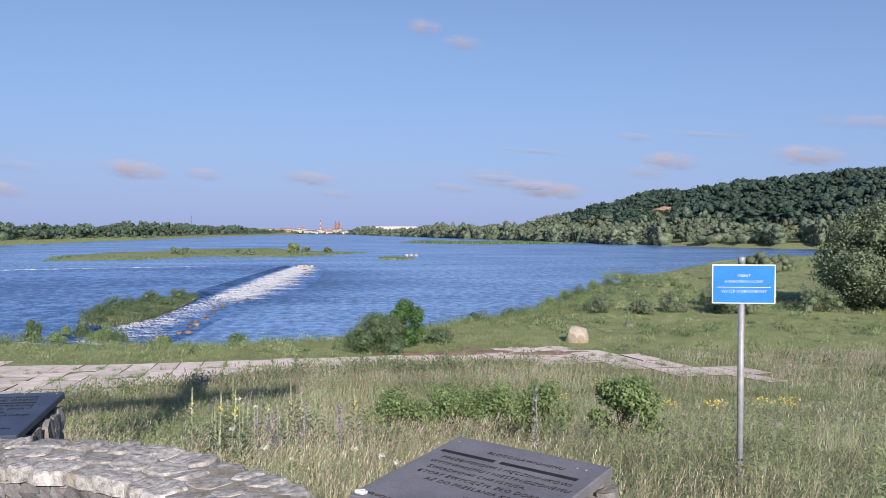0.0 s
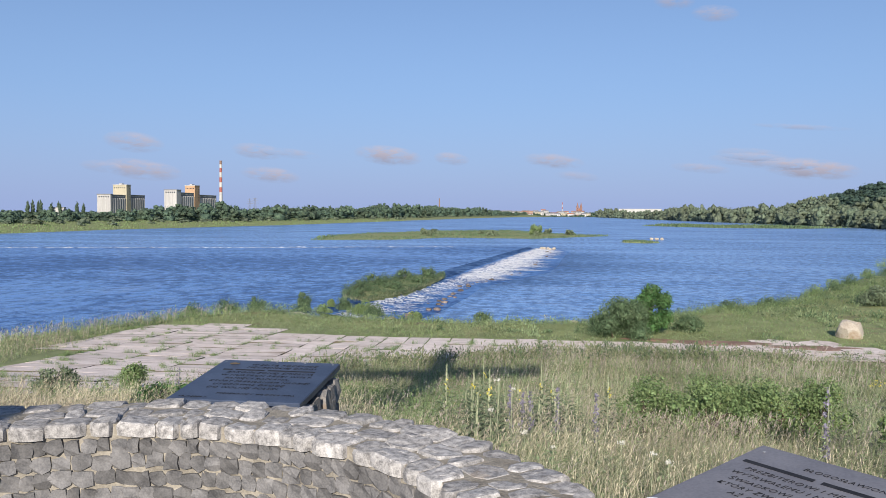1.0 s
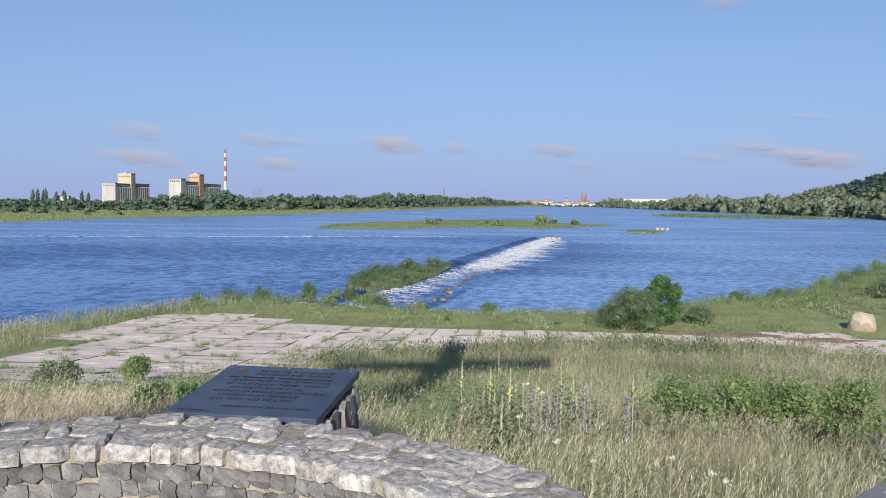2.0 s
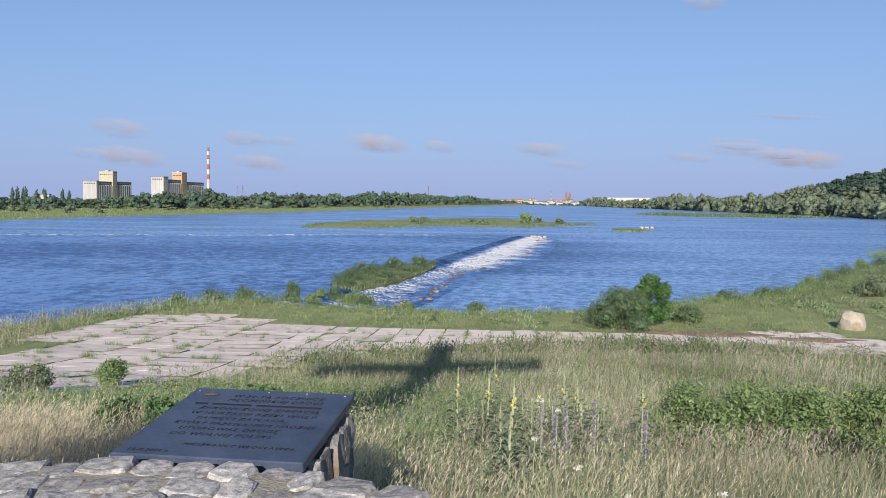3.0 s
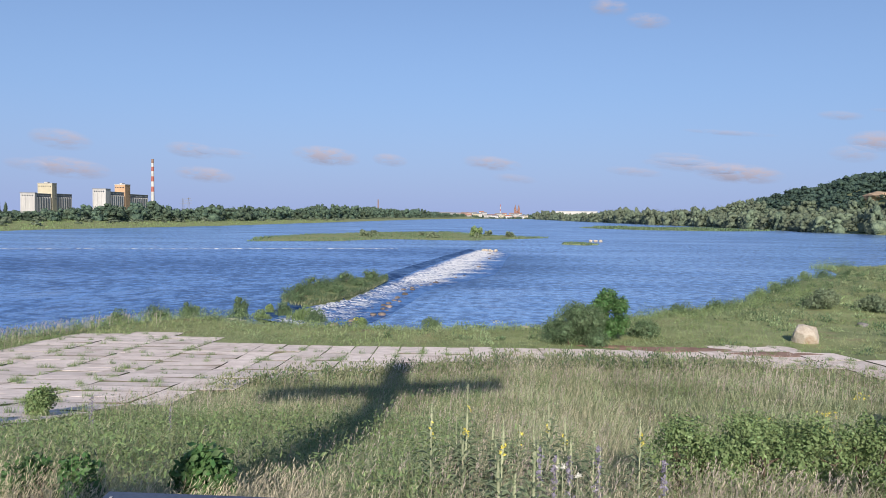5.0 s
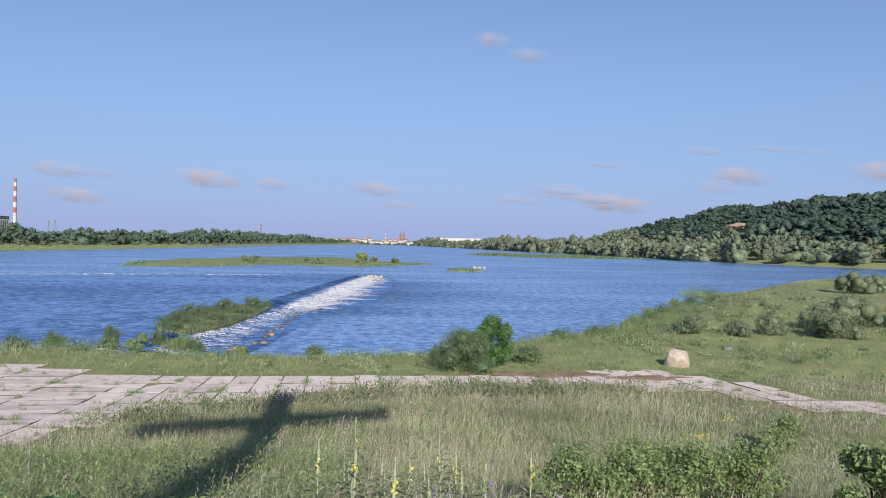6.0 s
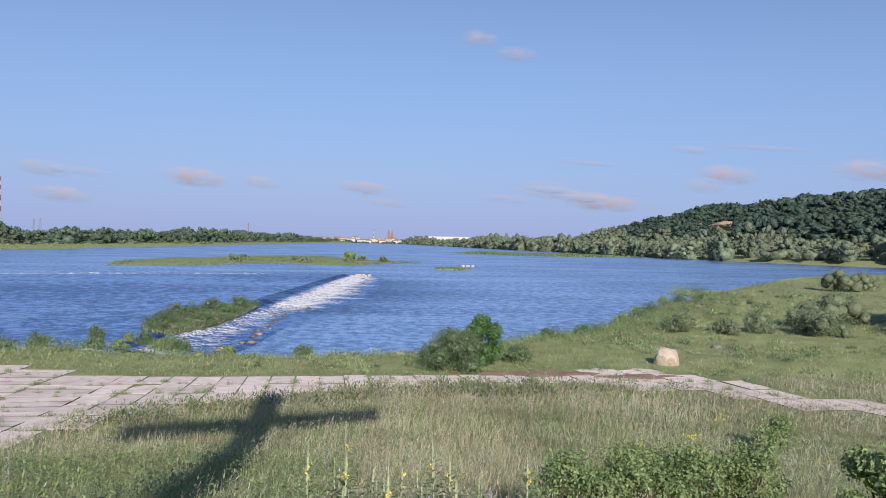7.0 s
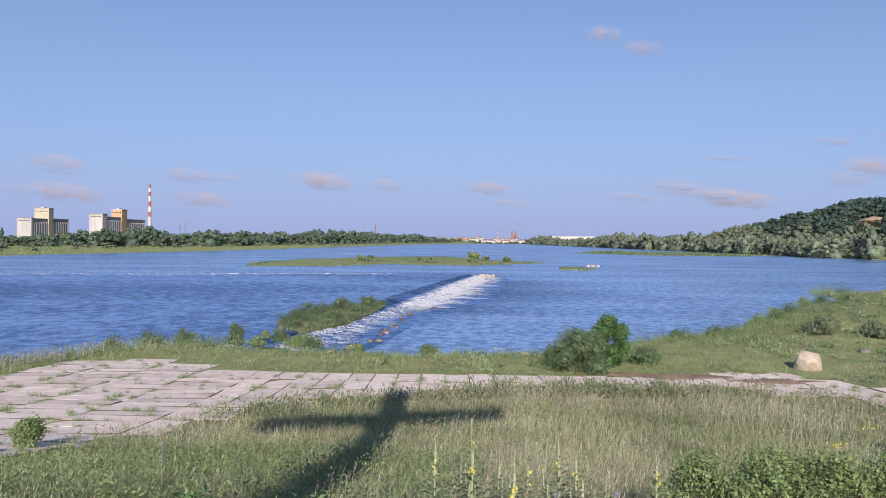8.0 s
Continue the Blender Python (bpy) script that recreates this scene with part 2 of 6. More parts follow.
GROUND = material("meadow_soil", (0.165, 0.2, 0.085), (0.28, 0.31, 0.145), 0.5, 0.95, 0.6, 9.0, 0, third=(0.26, 0.2, 0.12), third_scale=0.35, third_cut=(0.56, 0.72), reach=0.05)
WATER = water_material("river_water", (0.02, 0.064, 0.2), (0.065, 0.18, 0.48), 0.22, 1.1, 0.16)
# paler than the pool: more mirrored sky, put in as colour and gloss
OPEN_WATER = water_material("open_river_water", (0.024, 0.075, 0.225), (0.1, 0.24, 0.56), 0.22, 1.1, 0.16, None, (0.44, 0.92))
# darker than the river: the tilted sheet's dimmer sky reflection is painted in
SLIDE = water_material("darkened_sliding_water", (0.009, 0.032, 0.105), (0.03, 0.085, 0.23), 0.25, 0.9, 0.3, None, (0.08, 0.32))
FOAM = water_material("white_water", (0.018, 0.06, 0.19), (0.085, 0.215, 0.52), 0.22, 1.1, 0.16, 0.72, (0.14, 0.4))
CHURN = water_material("darkened_churned_water", (0.024, 0.075, 0.225), (0.1, 0.24, 0.56), 0.22, 1.1, 0.16, None, (0.44, 0.92), True)
SPRAY = water_material("thin_foam", (0.014, 0.05, 0.165), (0.065, 0.18, 0.48), 0.22, 1.1, 0.16, 0.43)
GRANITE = material("granite", (0.16, 0.156, 0.155), (0.52, 0.505, 0.49), 26, 0.95, 0.7, 130, 0.2, third=(0.44, 0.34, 0.24), third_scale=2.6, third_cut=(0.64, 0.82), reach=0.006)
SETT = material("basalt_sett", (0.085, 0.085, 0.088), (0.2, 0.196, 0.195), 9, 0.75, 0.5, 90, 0.32, third=(0.3, 0.285, 0.26), third_scale=5, third_cut=(0.66, 0.8), reach=0.006)
MORTAR = material("mortar", (0.19, 0.172, 0.142), (0.36, 0.33, 0.275), 9, 0.95, 0.8, 60, 0, reach=0.015)
SLATE_GREY = material("grey_slate_slab", (0.125, 0.126, 0.146), (0.2, 0.2, 0.222), 4, 0.4, 0.2, 70, 0, third=(0.22, 0.217, 0.23), third_scale=1.6, third_cut=(0.55, 0.8), reach=0.004)
SLATE = material("slate_slab", (0.036, 0.05, 0.086), (0.07, 0.092, 0.145), 4, 0.42, 0.2, 70, 0, third=(0.09, 0.105, 0.14), third_scale=1.6, third_cut=(0.6, 0.8), reach=0.004)
INK = material("cut_letters", (0.012, 0.014, 0.02), (0.024, 0.027, 0.036), 20, 0.9, 0.0, 60, 0)
FIELDSTONE = material("split_fieldstone", (0.1, 0.097, 0.095), (0.3, 0.29, 0.28), 6, 0.8, 0.9, 60, 0.2, third=(0.24, 0.18, 0.13), third_scale=2.0, third_cut=(0.58, 0.72), reach=0.015)
CONCRETE = material("old_concrete", (0.6, 0.515, 0.47), (0.8, 0.71, 0.655), 1.6, 0.92, 0.5, 18, 0.12, third=(0.42, 0.33, 0.27), third_scale=0.5, third_cut=(0.56, 0.76), reach=0.02)
EDGE = material("dark_slab_edge", (0.07, 0.065, 0.045), (0.16, 0.14, 0.1), 2, 0.95, 0.3, 25, 0)
STEEL = material("galvanised_steel", (0.26, 0.275, 0.3), (0.38, 0.395, 0.42), 12, 0.55, 0.1, 80, 0, metal=0.25)
SIGN_BLUE = material("sign_blue", (0.01, 0.16, 0.62), (0.015, 0.2, 0.7), 5, 0.4, 0.0, 40, 0)
SIGN_WHITE = material("sign_white", (0.74, 0.76, 0.78), (0.84, 0.85, 0.86), 5, 0.45, 0.0, 40, 0)
PAVING = material("paving", (0.2, 0.19, 0.18), (0.36, 0.34, 0.32), 3, 0.9, 0.5, 40, 0.1)
LEAF = material("leaf_green", (0.14, 0.215, 0.088), (0.255, 0.345, 0.15), 2.5, 0.6, 0, 20, 0.25, island=True, translucent=0.3, hue=0.02)
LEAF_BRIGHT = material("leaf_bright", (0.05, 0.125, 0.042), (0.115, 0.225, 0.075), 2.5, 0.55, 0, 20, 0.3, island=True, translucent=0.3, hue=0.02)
LEAF_GREY = material("leaf_willow", (0.11, 0.155, 0.095), (0.215, 0.265, 0.16), 0.6, 0.65, 0, 20, 0.3, island=True, translucent=0.25, hue=0.02)
# far woods: shade in the gaps between leaves is painted as dark mottling
LEAF_WOOD = material("leaf_wood", (0.048, 0.072, 0.05), (0.165, 0.205, 0.135), 0.3, 0.75, 1.0, 0.95, 0.24, tone=True, hue=0.03, reach=1.2)
# these two are also bluish, which stands in for distance haze
LEAF_DARK = material("leaf_dark", (0.011, 0.028, 0.028), (0.066, 0.108, 0.078), 0.26, 0.75, 1.0, 0.8, 0.32, tone=True, hue=0.03, reach=1.4)
LEAF_FAR = material("leaf_bank", (0.02, 0.044, 0.037), (0.105, 0.155, 0.098), 0.3, 0.75, 1.0, 0.95, 0.36, tone=True, hue=0.04, reach=1.2)
BARK = material("bark", (0.06, 0.045, 0.03), (0.14, 0.11, 0.08), 8, 0.95, 0.8, 60, 0.1)
LEAF_SHORE = material("leaf_shore_willow", (0.075, 0.13, 0.066), (0.16, 0.23, 0.12), 2.5, 0.6, 0, 20, 0.3, island=True, translucent=0.3, hue=0.02)
WEED = material("weed_leaf", (0.205, 0.27, 0.135), (0.365, 0.43, 0.24), 2.0, 0.65, 0, 15, 0.32, tone=True, translucent=0.4, hue=0.04)
GRASS = material("grass", (0.3, 0.345, 0.195), (0.49, 0.515, 0.325), 0.6, 0.7, 0, 6, 0.3, tone=True, translucent=0.45, hue=0.035)
STRAW = material("dry_grass", (0.47, 0.42, 0.29), (0.7, 0.63, 0.46), 0.8, 0.75, 0, 8, 0.3, tone=True, translucent=0.35, hue=0.02)
PLUME = material("grass_plume", (0.36, 0.31, 0.27), (0.52, 0.45, 0.39), 0.6, 0.8, 0, 6, 0.3, tone=True, translucent=0.3, hue=0.03)
LAWN = material("meadow_grass", (0.19, 0.275, 0.105), (0.34, 0.42, 0.2), 0.12, 0.75, 0, 2, 0.24, island=True, translucent=0.3, hue=0.03, third=(0.34, 0.32, 0.2), third_scale=0.13, third_cut=(0.54, 0.76))

# ---- the lie of the land ----
# outlines of the river, walked with the water on the left hand
SHORE_NEAR = [(-700, -420), (-45, 30), (-37.6, 47), (-36, 51.5), (-33.7, 58), (-29, 64), (-25, 66.5), (-22, 64.5), (-15, 62.2), (-8, 62.0),
              (2.3, 64), (11, 74.6), (25, 91), (33, 106), (44, 127), (52, 133), (57, 155), (68, 160), (88, 188), (120, 232), (160, 264), (205, 285), (330, 330)]
SHORE_RIGHT = [(330, 350), (258, 399), (226, 481), (205, 552), (196, 680), (165, 1000), (95, 1600), (40, 2300)]
SHORE_TOWN = [(-70, 2300), (-150, 1900), (-187, 1491), (-200, 856), (-207, 530), (-231, 364), (-228, 281), (-290, 130), (-950, -500)]
RIVER = np.array(SHORE_NEAR + SHORE_RIGHT + SHORE_TOWN, float)
HILL_TURN = [9, 13, 14.6, 16.7, 20.5, 22, 24.3, 27.8, 31.5, 35, 40, 60, 80]
HILL_ANGLE = [0.35, 0.6, 1.05, 1.62, 2.5, 3.0, 3.2, 3.55, 3.95, 4.2, 4.5, 4.5, 3.0]
HILL_FOOT = [1600, 1250, 1100, 950, 760, 710, 640, 600, 570, 550, 520, 500, 500]
HILL_RIDGE = [2100, 1750, 1600, 1450, 1260, 1180, 1100, 1020, 960, 900, 840, 800, 800]
PROFILE_Y = [-60, 1.2, 3.2, 4, 6.5, 10, 13, 20, 28, 38, 53, 60, 5000]
PROFILE_Z = [7.42, 7.42, 7.0, 7.0, 6.75, 6.1, 5.4, 3.95, 2.6, 1.8, 1.05, 1.15, 1.15]


def river_distance(x, y):
    """Metres from the water's edge, positive on land."""
    a, b = RIVER, np.roll(RIVER, -1, 0)
    best, inside = np.full(x.shape, 1e9), np.zeros(x.shape, bool)
    for (ax, ay), (bx, by) in zip(a, b):
        dx, dy = bx - ax, by - ay
        s = np.clip(((x - ax) * dx + (y - ay) * dy) / (dx * dx + dy * dy), 0, 1)
        best = np.minimum(best, np.hypot(x - ax - s * dx, y - ay - s * dy))
        cross = ((ay > y) != (by > y)) & (x < ax + (y - ay) * dx / (dy if abs(dy) > 1e-9 else 1e-9))
        inside ^= cross
    return np.where(inside, -best, best)


def bumps(x, y):
    """Gentle unevenness."""
    return (np.sin(x * 0.31 + 1.3) * np.cos(y * 0.27) * 0.5 + np.sin(x * 0.9 + y * 0.7) * 0.22 + np.sin(x * 2.1 - y * 1.7) * 0.12)


def terrain(x, y):
    x, y = np.asarray(x, float), np.asarray(y, float)
    d = river_distance(x, y)
    near = np.hypot(x, y)
    z = np.interp(y, PROFILE_Y, PROFILE_Z) - 0.5 * np.clip((x - 12) / 10, 0, 1) * np.clip((y - 58) / 10, 0, 1)
    z = np.where(d < 0, np.maximum(-2.5, 0.28 * d), np.minimum(z, 0.02 + np.where((x > 14) & (y > 60), 0.12, 0.22) * d))
    # the far left bank stands a little higher, behind a grassy slope
    z = np.where((x < -120) & (d > 0) & (y > 60), np.minimum(0.02 + 0.085 * d, 4.0), z)
    # the wooded valley side beyond the right bank
    turn, reach = np.degrees(np.arctan2(x, np.maximum(y, 1e-6))), np.hypot(x, y)
    foot, ridge = np.interp(turn, HILL_TURN, HILL_FOOT), np.interp(turn, HILL_TURN, HILL_RIDGE)
    top = 9.3 + ridge * np.tan(np.radians(np.interp(turn, HILL_TURN, HILL_ANGLE))) - 19
    s = np.clip((reach - foot) / (ridge - foot), 0, 1)
    low = np.clip((reach - foot + 170) / 170, 0, 1)
    hill = (8 * low * low + np.maximum(top - 8, 0) * (1 - (1 - s) ** 2)) * (y > 200) * (turn > 9) * (d > 0)
    flat = np.where((y < 62) & (x < 26), 0.06, np.clip((near - 6) / 60, 0.04, 0.35))
    return z + hill + np.where(d > 0, np.minimum(d * 0.05, 1), 0) * bumps(x, y) * flat


def height(x, y):
    return float(terrain(np.array([x]), np.array([y]))[0])


def link_mesh(name, mesh, parent=None, label="", mat=None):
    ob = new(name, mesh)
    if mat:
        mesh.materials.append(mat)
    if parent:
        ob.parent = parent
    if label:
        ob["label"] = label
    return ob


def part(name, bm, mat, parent=None, label="", smooth=False):
    mesh = bpy.data.meshes.new(name)
    bm.to_mesh(mesh)
    bm.free()
    if smooth:
        mesh.shade_smooth()
    return link_mesh(name, mesh, parent, label, mat)


def arrays(name, verts, faces, mat, parent=None, label="", smooth=False, tone=None):
    """A mesh from numpy arrays: verts (n, 3), faces (m, 3 or 4); tone: how light each plant is of its kind."""
    mesh = bpy.data.meshes.new(name)
    verts, faces = np.asarray(verts, np.float32), np.asarray(faces, np.int32)
    k = faces.shape[1]
    mesh.vertices.add(len(verts))
    mesh.vertices.foreach_set("co", verts.ravel())
    mesh.loops.add(faces.size)
    mesh.loops.foreach_set("vertex_index", faces.ravel())
    mesh.polygons.add(len(faces))
    mesh.polygons.foreach_set("loop_start", np.arange(0, faces.size, k, dtype=np.int32))
    mesh.polygons.foreach_set("loop_total", np.full(len(faces), k, np.int32))
    mesh.update(calc_edges=True)
    if tone is not None:
        mesh.attributes.new("tone", "FLOAT", "POINT").data.foreach_set("value", np.asarray(tone, np.float32))
    if smooth:
        mesh.shade_smooth()
    return link_mesh(name, mesh, parent, label, mat)


def empty(name, place, label, category, group="", turn=0.0, kind=""):
    ob = new(name)
    ob.matrix_basis = pose(*place, 0, 0, turn)
    ob.empty_display_size = 0.2
    return tagged(ob, label, category, group, kind)


def box(w, d, h, bevel=0.0, at=(0, 0, 0)):
    bm = bmesh.new()
    bmesh.ops.create_cube(bm, size=1.0)
    bmesh.ops.scale(bm, vec=(w, d, h), verts=bm.verts)
    if bevel:
        bmesh.ops.bevel(bm, geom=bm.edges[:], offset=bevel, segments=1, affect="EDGES")
    bmesh.ops.translate(bm, vec=at, verts=bm.verts)
    return bm


def tube(points, radii, sides=8, cap=True):
    """A round bar along points."""
    bm = bmesh.new()
    rings = []
    for k, (p, r) in enumerate(zip(points, radii)):
        a, b = Vector(points[max(k - 1, 0)]), Vector(points[min(k + 1, len(points) - 1)])
        q = (b - a).to_track_quat("Z", "Y")
        rings.append([bm.verts.new(Vector(p) + q @ Vector((math.cos(2 * math.pi * s / sides) * r, math.sin(2 * math.pi * s / sides) * r, 0))) for s in range(sides)])
    for u, v in zip(rings, rings[1:]):
        for s in range(sides):
            bm.faces.new((u[s], u[(s + 1) % sides], v[(s + 1) % sides], v[s]))
    if cap:
        bm.faces.new(rings[0][::-1])
        bm.faces.new(rings[-1])
    return bm


def stone(w, d, h, rng, rough=0.12, cuts=1):
    """An irregular, chipped block centred on its base's middle."""
    bm = bmesh.new()
    bmesh.ops.create_cube(bm, size=1.0)
    if cuts:
        bmesh.ops.subdivide_edges(bm, edges=bm.edges[:], cuts=cuts, use_grid_fill=True)
    for v in bm.verts:
        r = Vector((rng.uniform(-1, 1), rng.uniform(-1, 1), rng.uniform(-1, 1))) * rough * 0.5
        edge = sum(abs(abs(c) - 0.5) < 1e-4 for c in v.co)
        v.co *= (1.0, 0.96, 0.84)[max(edge - 1, 0)]
        v.co += r
    bmesh.ops.scale(bm, vec=(w, d, h), verts=bm.verts)
    return bm


def inside(poly, x, y):
    hit = np.zeros(np.shape(x), bool)
    for (ax, ay), (bx, by) in zip(poly, poly[1:] + poly[:1]):
        if ay != by:
            hit ^= ((ay > y) != (by > y)) & (x < ax + (y - ay) * (bx - ax) / (by - ay))
    return hit


# ---- ground and river ----


def build_ground():
    radii = np.concatenate([np.arange(0.0, 80, 0.8), np.geomspace(80, 4600, 120)])
    turns = np.radians(np.concatenate([np.arange(-50, 55, 0.6), np.arange(55, 310, 4.0)]))
    rr, aa = np.meshgrid(radii, turns, indexing="ij")
    x, y = rr * np.sin(aa), rr * np.cos(aa) + 1.8
    z = terrain(x, y)
    n, k = rr.shape
    idx = np.arange(n * k).reshape(n, k)
    nxt = np.roll(idx, -1, 1)
    faces = np.stack([idx[:-1], nxt[:-1], nxt[1:], idx[1:]], -1).reshape(-1, 4)
    return tagged(arrays("ground", np.stack([x, y, z], -1).reshape(-1, 3), faces, GROUND, smooth=True), "uneven grassy river bank and meadow soil", "ground", kind="structure")


build_ground()
bm = bmesh.new()
corners = [bm.verts.new(c) for c in ((-3000, -1500, 0), (2500, -1500, 0), (2500, 4300, 0), (-3000, 4300, 0))]
bm.faces.new(corners)
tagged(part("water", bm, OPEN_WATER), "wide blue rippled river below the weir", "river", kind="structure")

POOL = 0.55
CREST = [(-21.5, 65.5), (-21.0, 75), (-19.6, 86), (-18.2, 96), (-17.4, 108), (-17.0, 120), (-15.8, 140), (-14.6, 160), (-13.0, 182), (-11.3, 203)]
RAPIDS = [(-11.3, 203), (-19, 202.5), (-33, 198.5), (-54, 191.5), (-76, 182), (-96, 175), (-115, 168.5), (-138, 162), (-190, 148), (-240, 138)]


def along(line, step):
    """Points and headings at even steps along a line."""
    line = np.asarray(line, float)
    seg = np.hypot(*np.diff(line, axis=0).T)
    s = np.concatenate([[0], np.cumsum(seg)])
    t = np.arange(0, s[-1], step)
    x, y = np.interp(t, s, line[:, 0]), np.interp(t, s, line[:, 1])
    dx, dy = np.gradient(x), np.gradient(y)
    n = np.hypot(dx, dy)
    return x, y, dx / n, dy / n


def LIP(y):
    """How far above the sill the water begins to slide."""
    return np.interp(y, [60, 75, 100, 118, 140, 180, 205], [0.4, 0.5, 0.8, 2.2, 1.6, 1.2, 0.9])


def build_pool():
    """The impounded water above the weir, half a metre higher."""
    bm = bmesh.new()
    x, y, dx, dy = along(CREST, 4.0)
    lip = LIP(y)
    edge = [(-19, 60.5)] + list(zip(x - dy * lip, y + dx * lip)) + [(-13, 205)] + RAPIDS[1:] + [(-300, 60), (-500, -300), (-60, -60), (-35, 36), (-30, 50), (-25, 58)]
    bm.faces.new([bm.verts.new((x, y, POOL)) for x, y in edge][::-1])
    low = [bm.verts.new((x, y + 2.5, -0.3)) for x, y in RAPIDS]
    high = [bm.verts.new((x, y, POOL)) for x, y in RAPIDS]
    for k in range(len(low) - 1):
        bm.faces.new((high[k], high[k + 1], low[k + 1], low[k]))
    bmesh.ops.triangulate(bm, faces=bm.faces[:])
    bmesh.ops.recalc_face_normals(bm, faces=bm.faces[:])
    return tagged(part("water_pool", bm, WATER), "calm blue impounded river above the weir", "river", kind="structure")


build_pool()


def sheet(name, x, y, dx, dy, offs, zs, mat, label):
    """A strip of water along the weir: offsets across it and heights, row by row."""
    verts = np.array([np.stack([x + dy * o, y - dx * o, z], -1) for o, z in zip(offs, zs)])
    n, k = verts.shape[:2]
    idx = np.arange(n * k).reshape(n, k)
    faces = np.stack([idx[:-1, :-1], idx[1:, :-1], idx[1:, 1:], idx[:-1, 1:]], -1).reshape(-1, 4)
    return tagged(arrays(name, verts.reshape(-1, 3), faces, mat, smooth=True), label, "weir", kind="structure")


def build_weir():
    """The water that slides over the sill, breaks into foam and runs out in streaks."""
    x, y, dx, dy = along(CREST, 0.5)
    wide = np.interp(y, [60, 75, 86, 96, 105, 112, 125, 144, 193, 205], [5.6, 6.4, 5.8, 4.8, 5.6, 7.0, 9.2, 9.0, 7.4, 5.0])
    rng = np.random.default_rng(3)
    lip = LIP(y)
    steps = np.linspace(0, 1, 8)
    sheet("weir_slide", x, y, dx, dy, [-(lip + 0.4) * (1 - s) + 0.9 * s for s in steps], [np.full(x.shape, POOL - 0.012 - 0.19 * s * s) for s in steps], SLIDE, "smooth water sliding over the weir sill, dim reflection painted dark")
    offs, zs, white = [], [], []
    ragged = np.interp(y, y[::6], rng.uniform(0.75, 1.3, len(y[::6])))
    for s in np.linspace(0, 1, 44):
        offs.append(0.8 + s * wide * 1.35)
        q = s * 1.35
        z = np.maximum(POOL - 0.18 - (POOL - 0.24) * np.clip(q * 1.7, 0, 1), 0.03)
        ridged = np.sin(y * 2.3 + rng.normal(0, 0.6, x.shape)) * 0.05 + rng.normal(0, 0.05, x.shape)
        zs.append(np.maximum(z + ridged * np.clip(q * 5, 0.2, 1) * np.clip(1.3 - q, 0.02, 1), 0.012) - 0.05 * np.clip(q - 1.05, 0, 0.3) / 0.3)
        reach = q / ragged
        white.append(np.interp(reach, [0, 0.06, 0.2, 0.6, 0.95, 1.2, 1.5], [0.2, 0.65, 1.0, 1.0, 0.66, 0.3, 0.0]) * np.interp(y, [60, 78, 90, 104, 112, 205], [0.8, 0.84, 0.76, 0.78, 1.04, 1.08]))
    ob = sheet("weir_water", x, y, dx, dy, offs, zs, FOAM, "white foaming water tumbling over a low weir")
    mask = ob.data.attributes.new("foam", "FLOAT", "POINT")
    mask.data.foreach_set("value", np.array(white, np.float32).ravel())
    # an added sheet of broken water below the fall, its missing sky reflection painted dark
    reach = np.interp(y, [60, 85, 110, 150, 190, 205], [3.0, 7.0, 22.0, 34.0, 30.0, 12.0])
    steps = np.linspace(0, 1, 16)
    ob = sheet("weir_runout", x, y, dx, dy, [wide * 0.6 + s * reach for s in steps], [np.full(x.shape, 0.006) for s in steps], CHURN, "broken water running out below the weir, painted darker")
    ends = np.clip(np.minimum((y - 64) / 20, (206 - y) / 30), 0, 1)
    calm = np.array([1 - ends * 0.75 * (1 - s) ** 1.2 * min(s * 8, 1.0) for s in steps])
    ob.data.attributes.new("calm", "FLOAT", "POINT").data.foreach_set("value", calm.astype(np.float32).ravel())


build_weir()


RAPID_LINE = [(-30, 200.0), (-54, 192.1), (-76, 182.6), (-96, 175.6), (-115, 169.1), (-138, 162.6), (-190, 148.6), (-240, 138.6)]


def build_rapids():
    x, y, dx, dy = along(RAPID_LINE, 0.7)
    rng = np.random.default_rng(5)
    tall = 0.18 * np.clip(rng.normal(0.5, 0.5, x.shape), 0.05, 1.4)
    verts = np.concatenate([np.stack([x - dy * o, y + dx * o, POOL - 0.02 + tall * h], -1) for o, h in ((0.8, 0), (0.2, 1), (-0.5, 0.7), (-1.6, -0.2))])
    k = len(x)
    idx = np.arange(4 * k).reshape(4, k)
    faces = np.stack([idx[:-1, :-1], idx[:-1, 1:], idx[1:, 1:], idx[1:, :-1]], -1).reshape(-1, 4)
    return tagged(arrays("rapids", verts, faces, SPRAY, smooth=True), "thin line of breaking white water across the river", "rapids", kind="structure")


build_rapids()

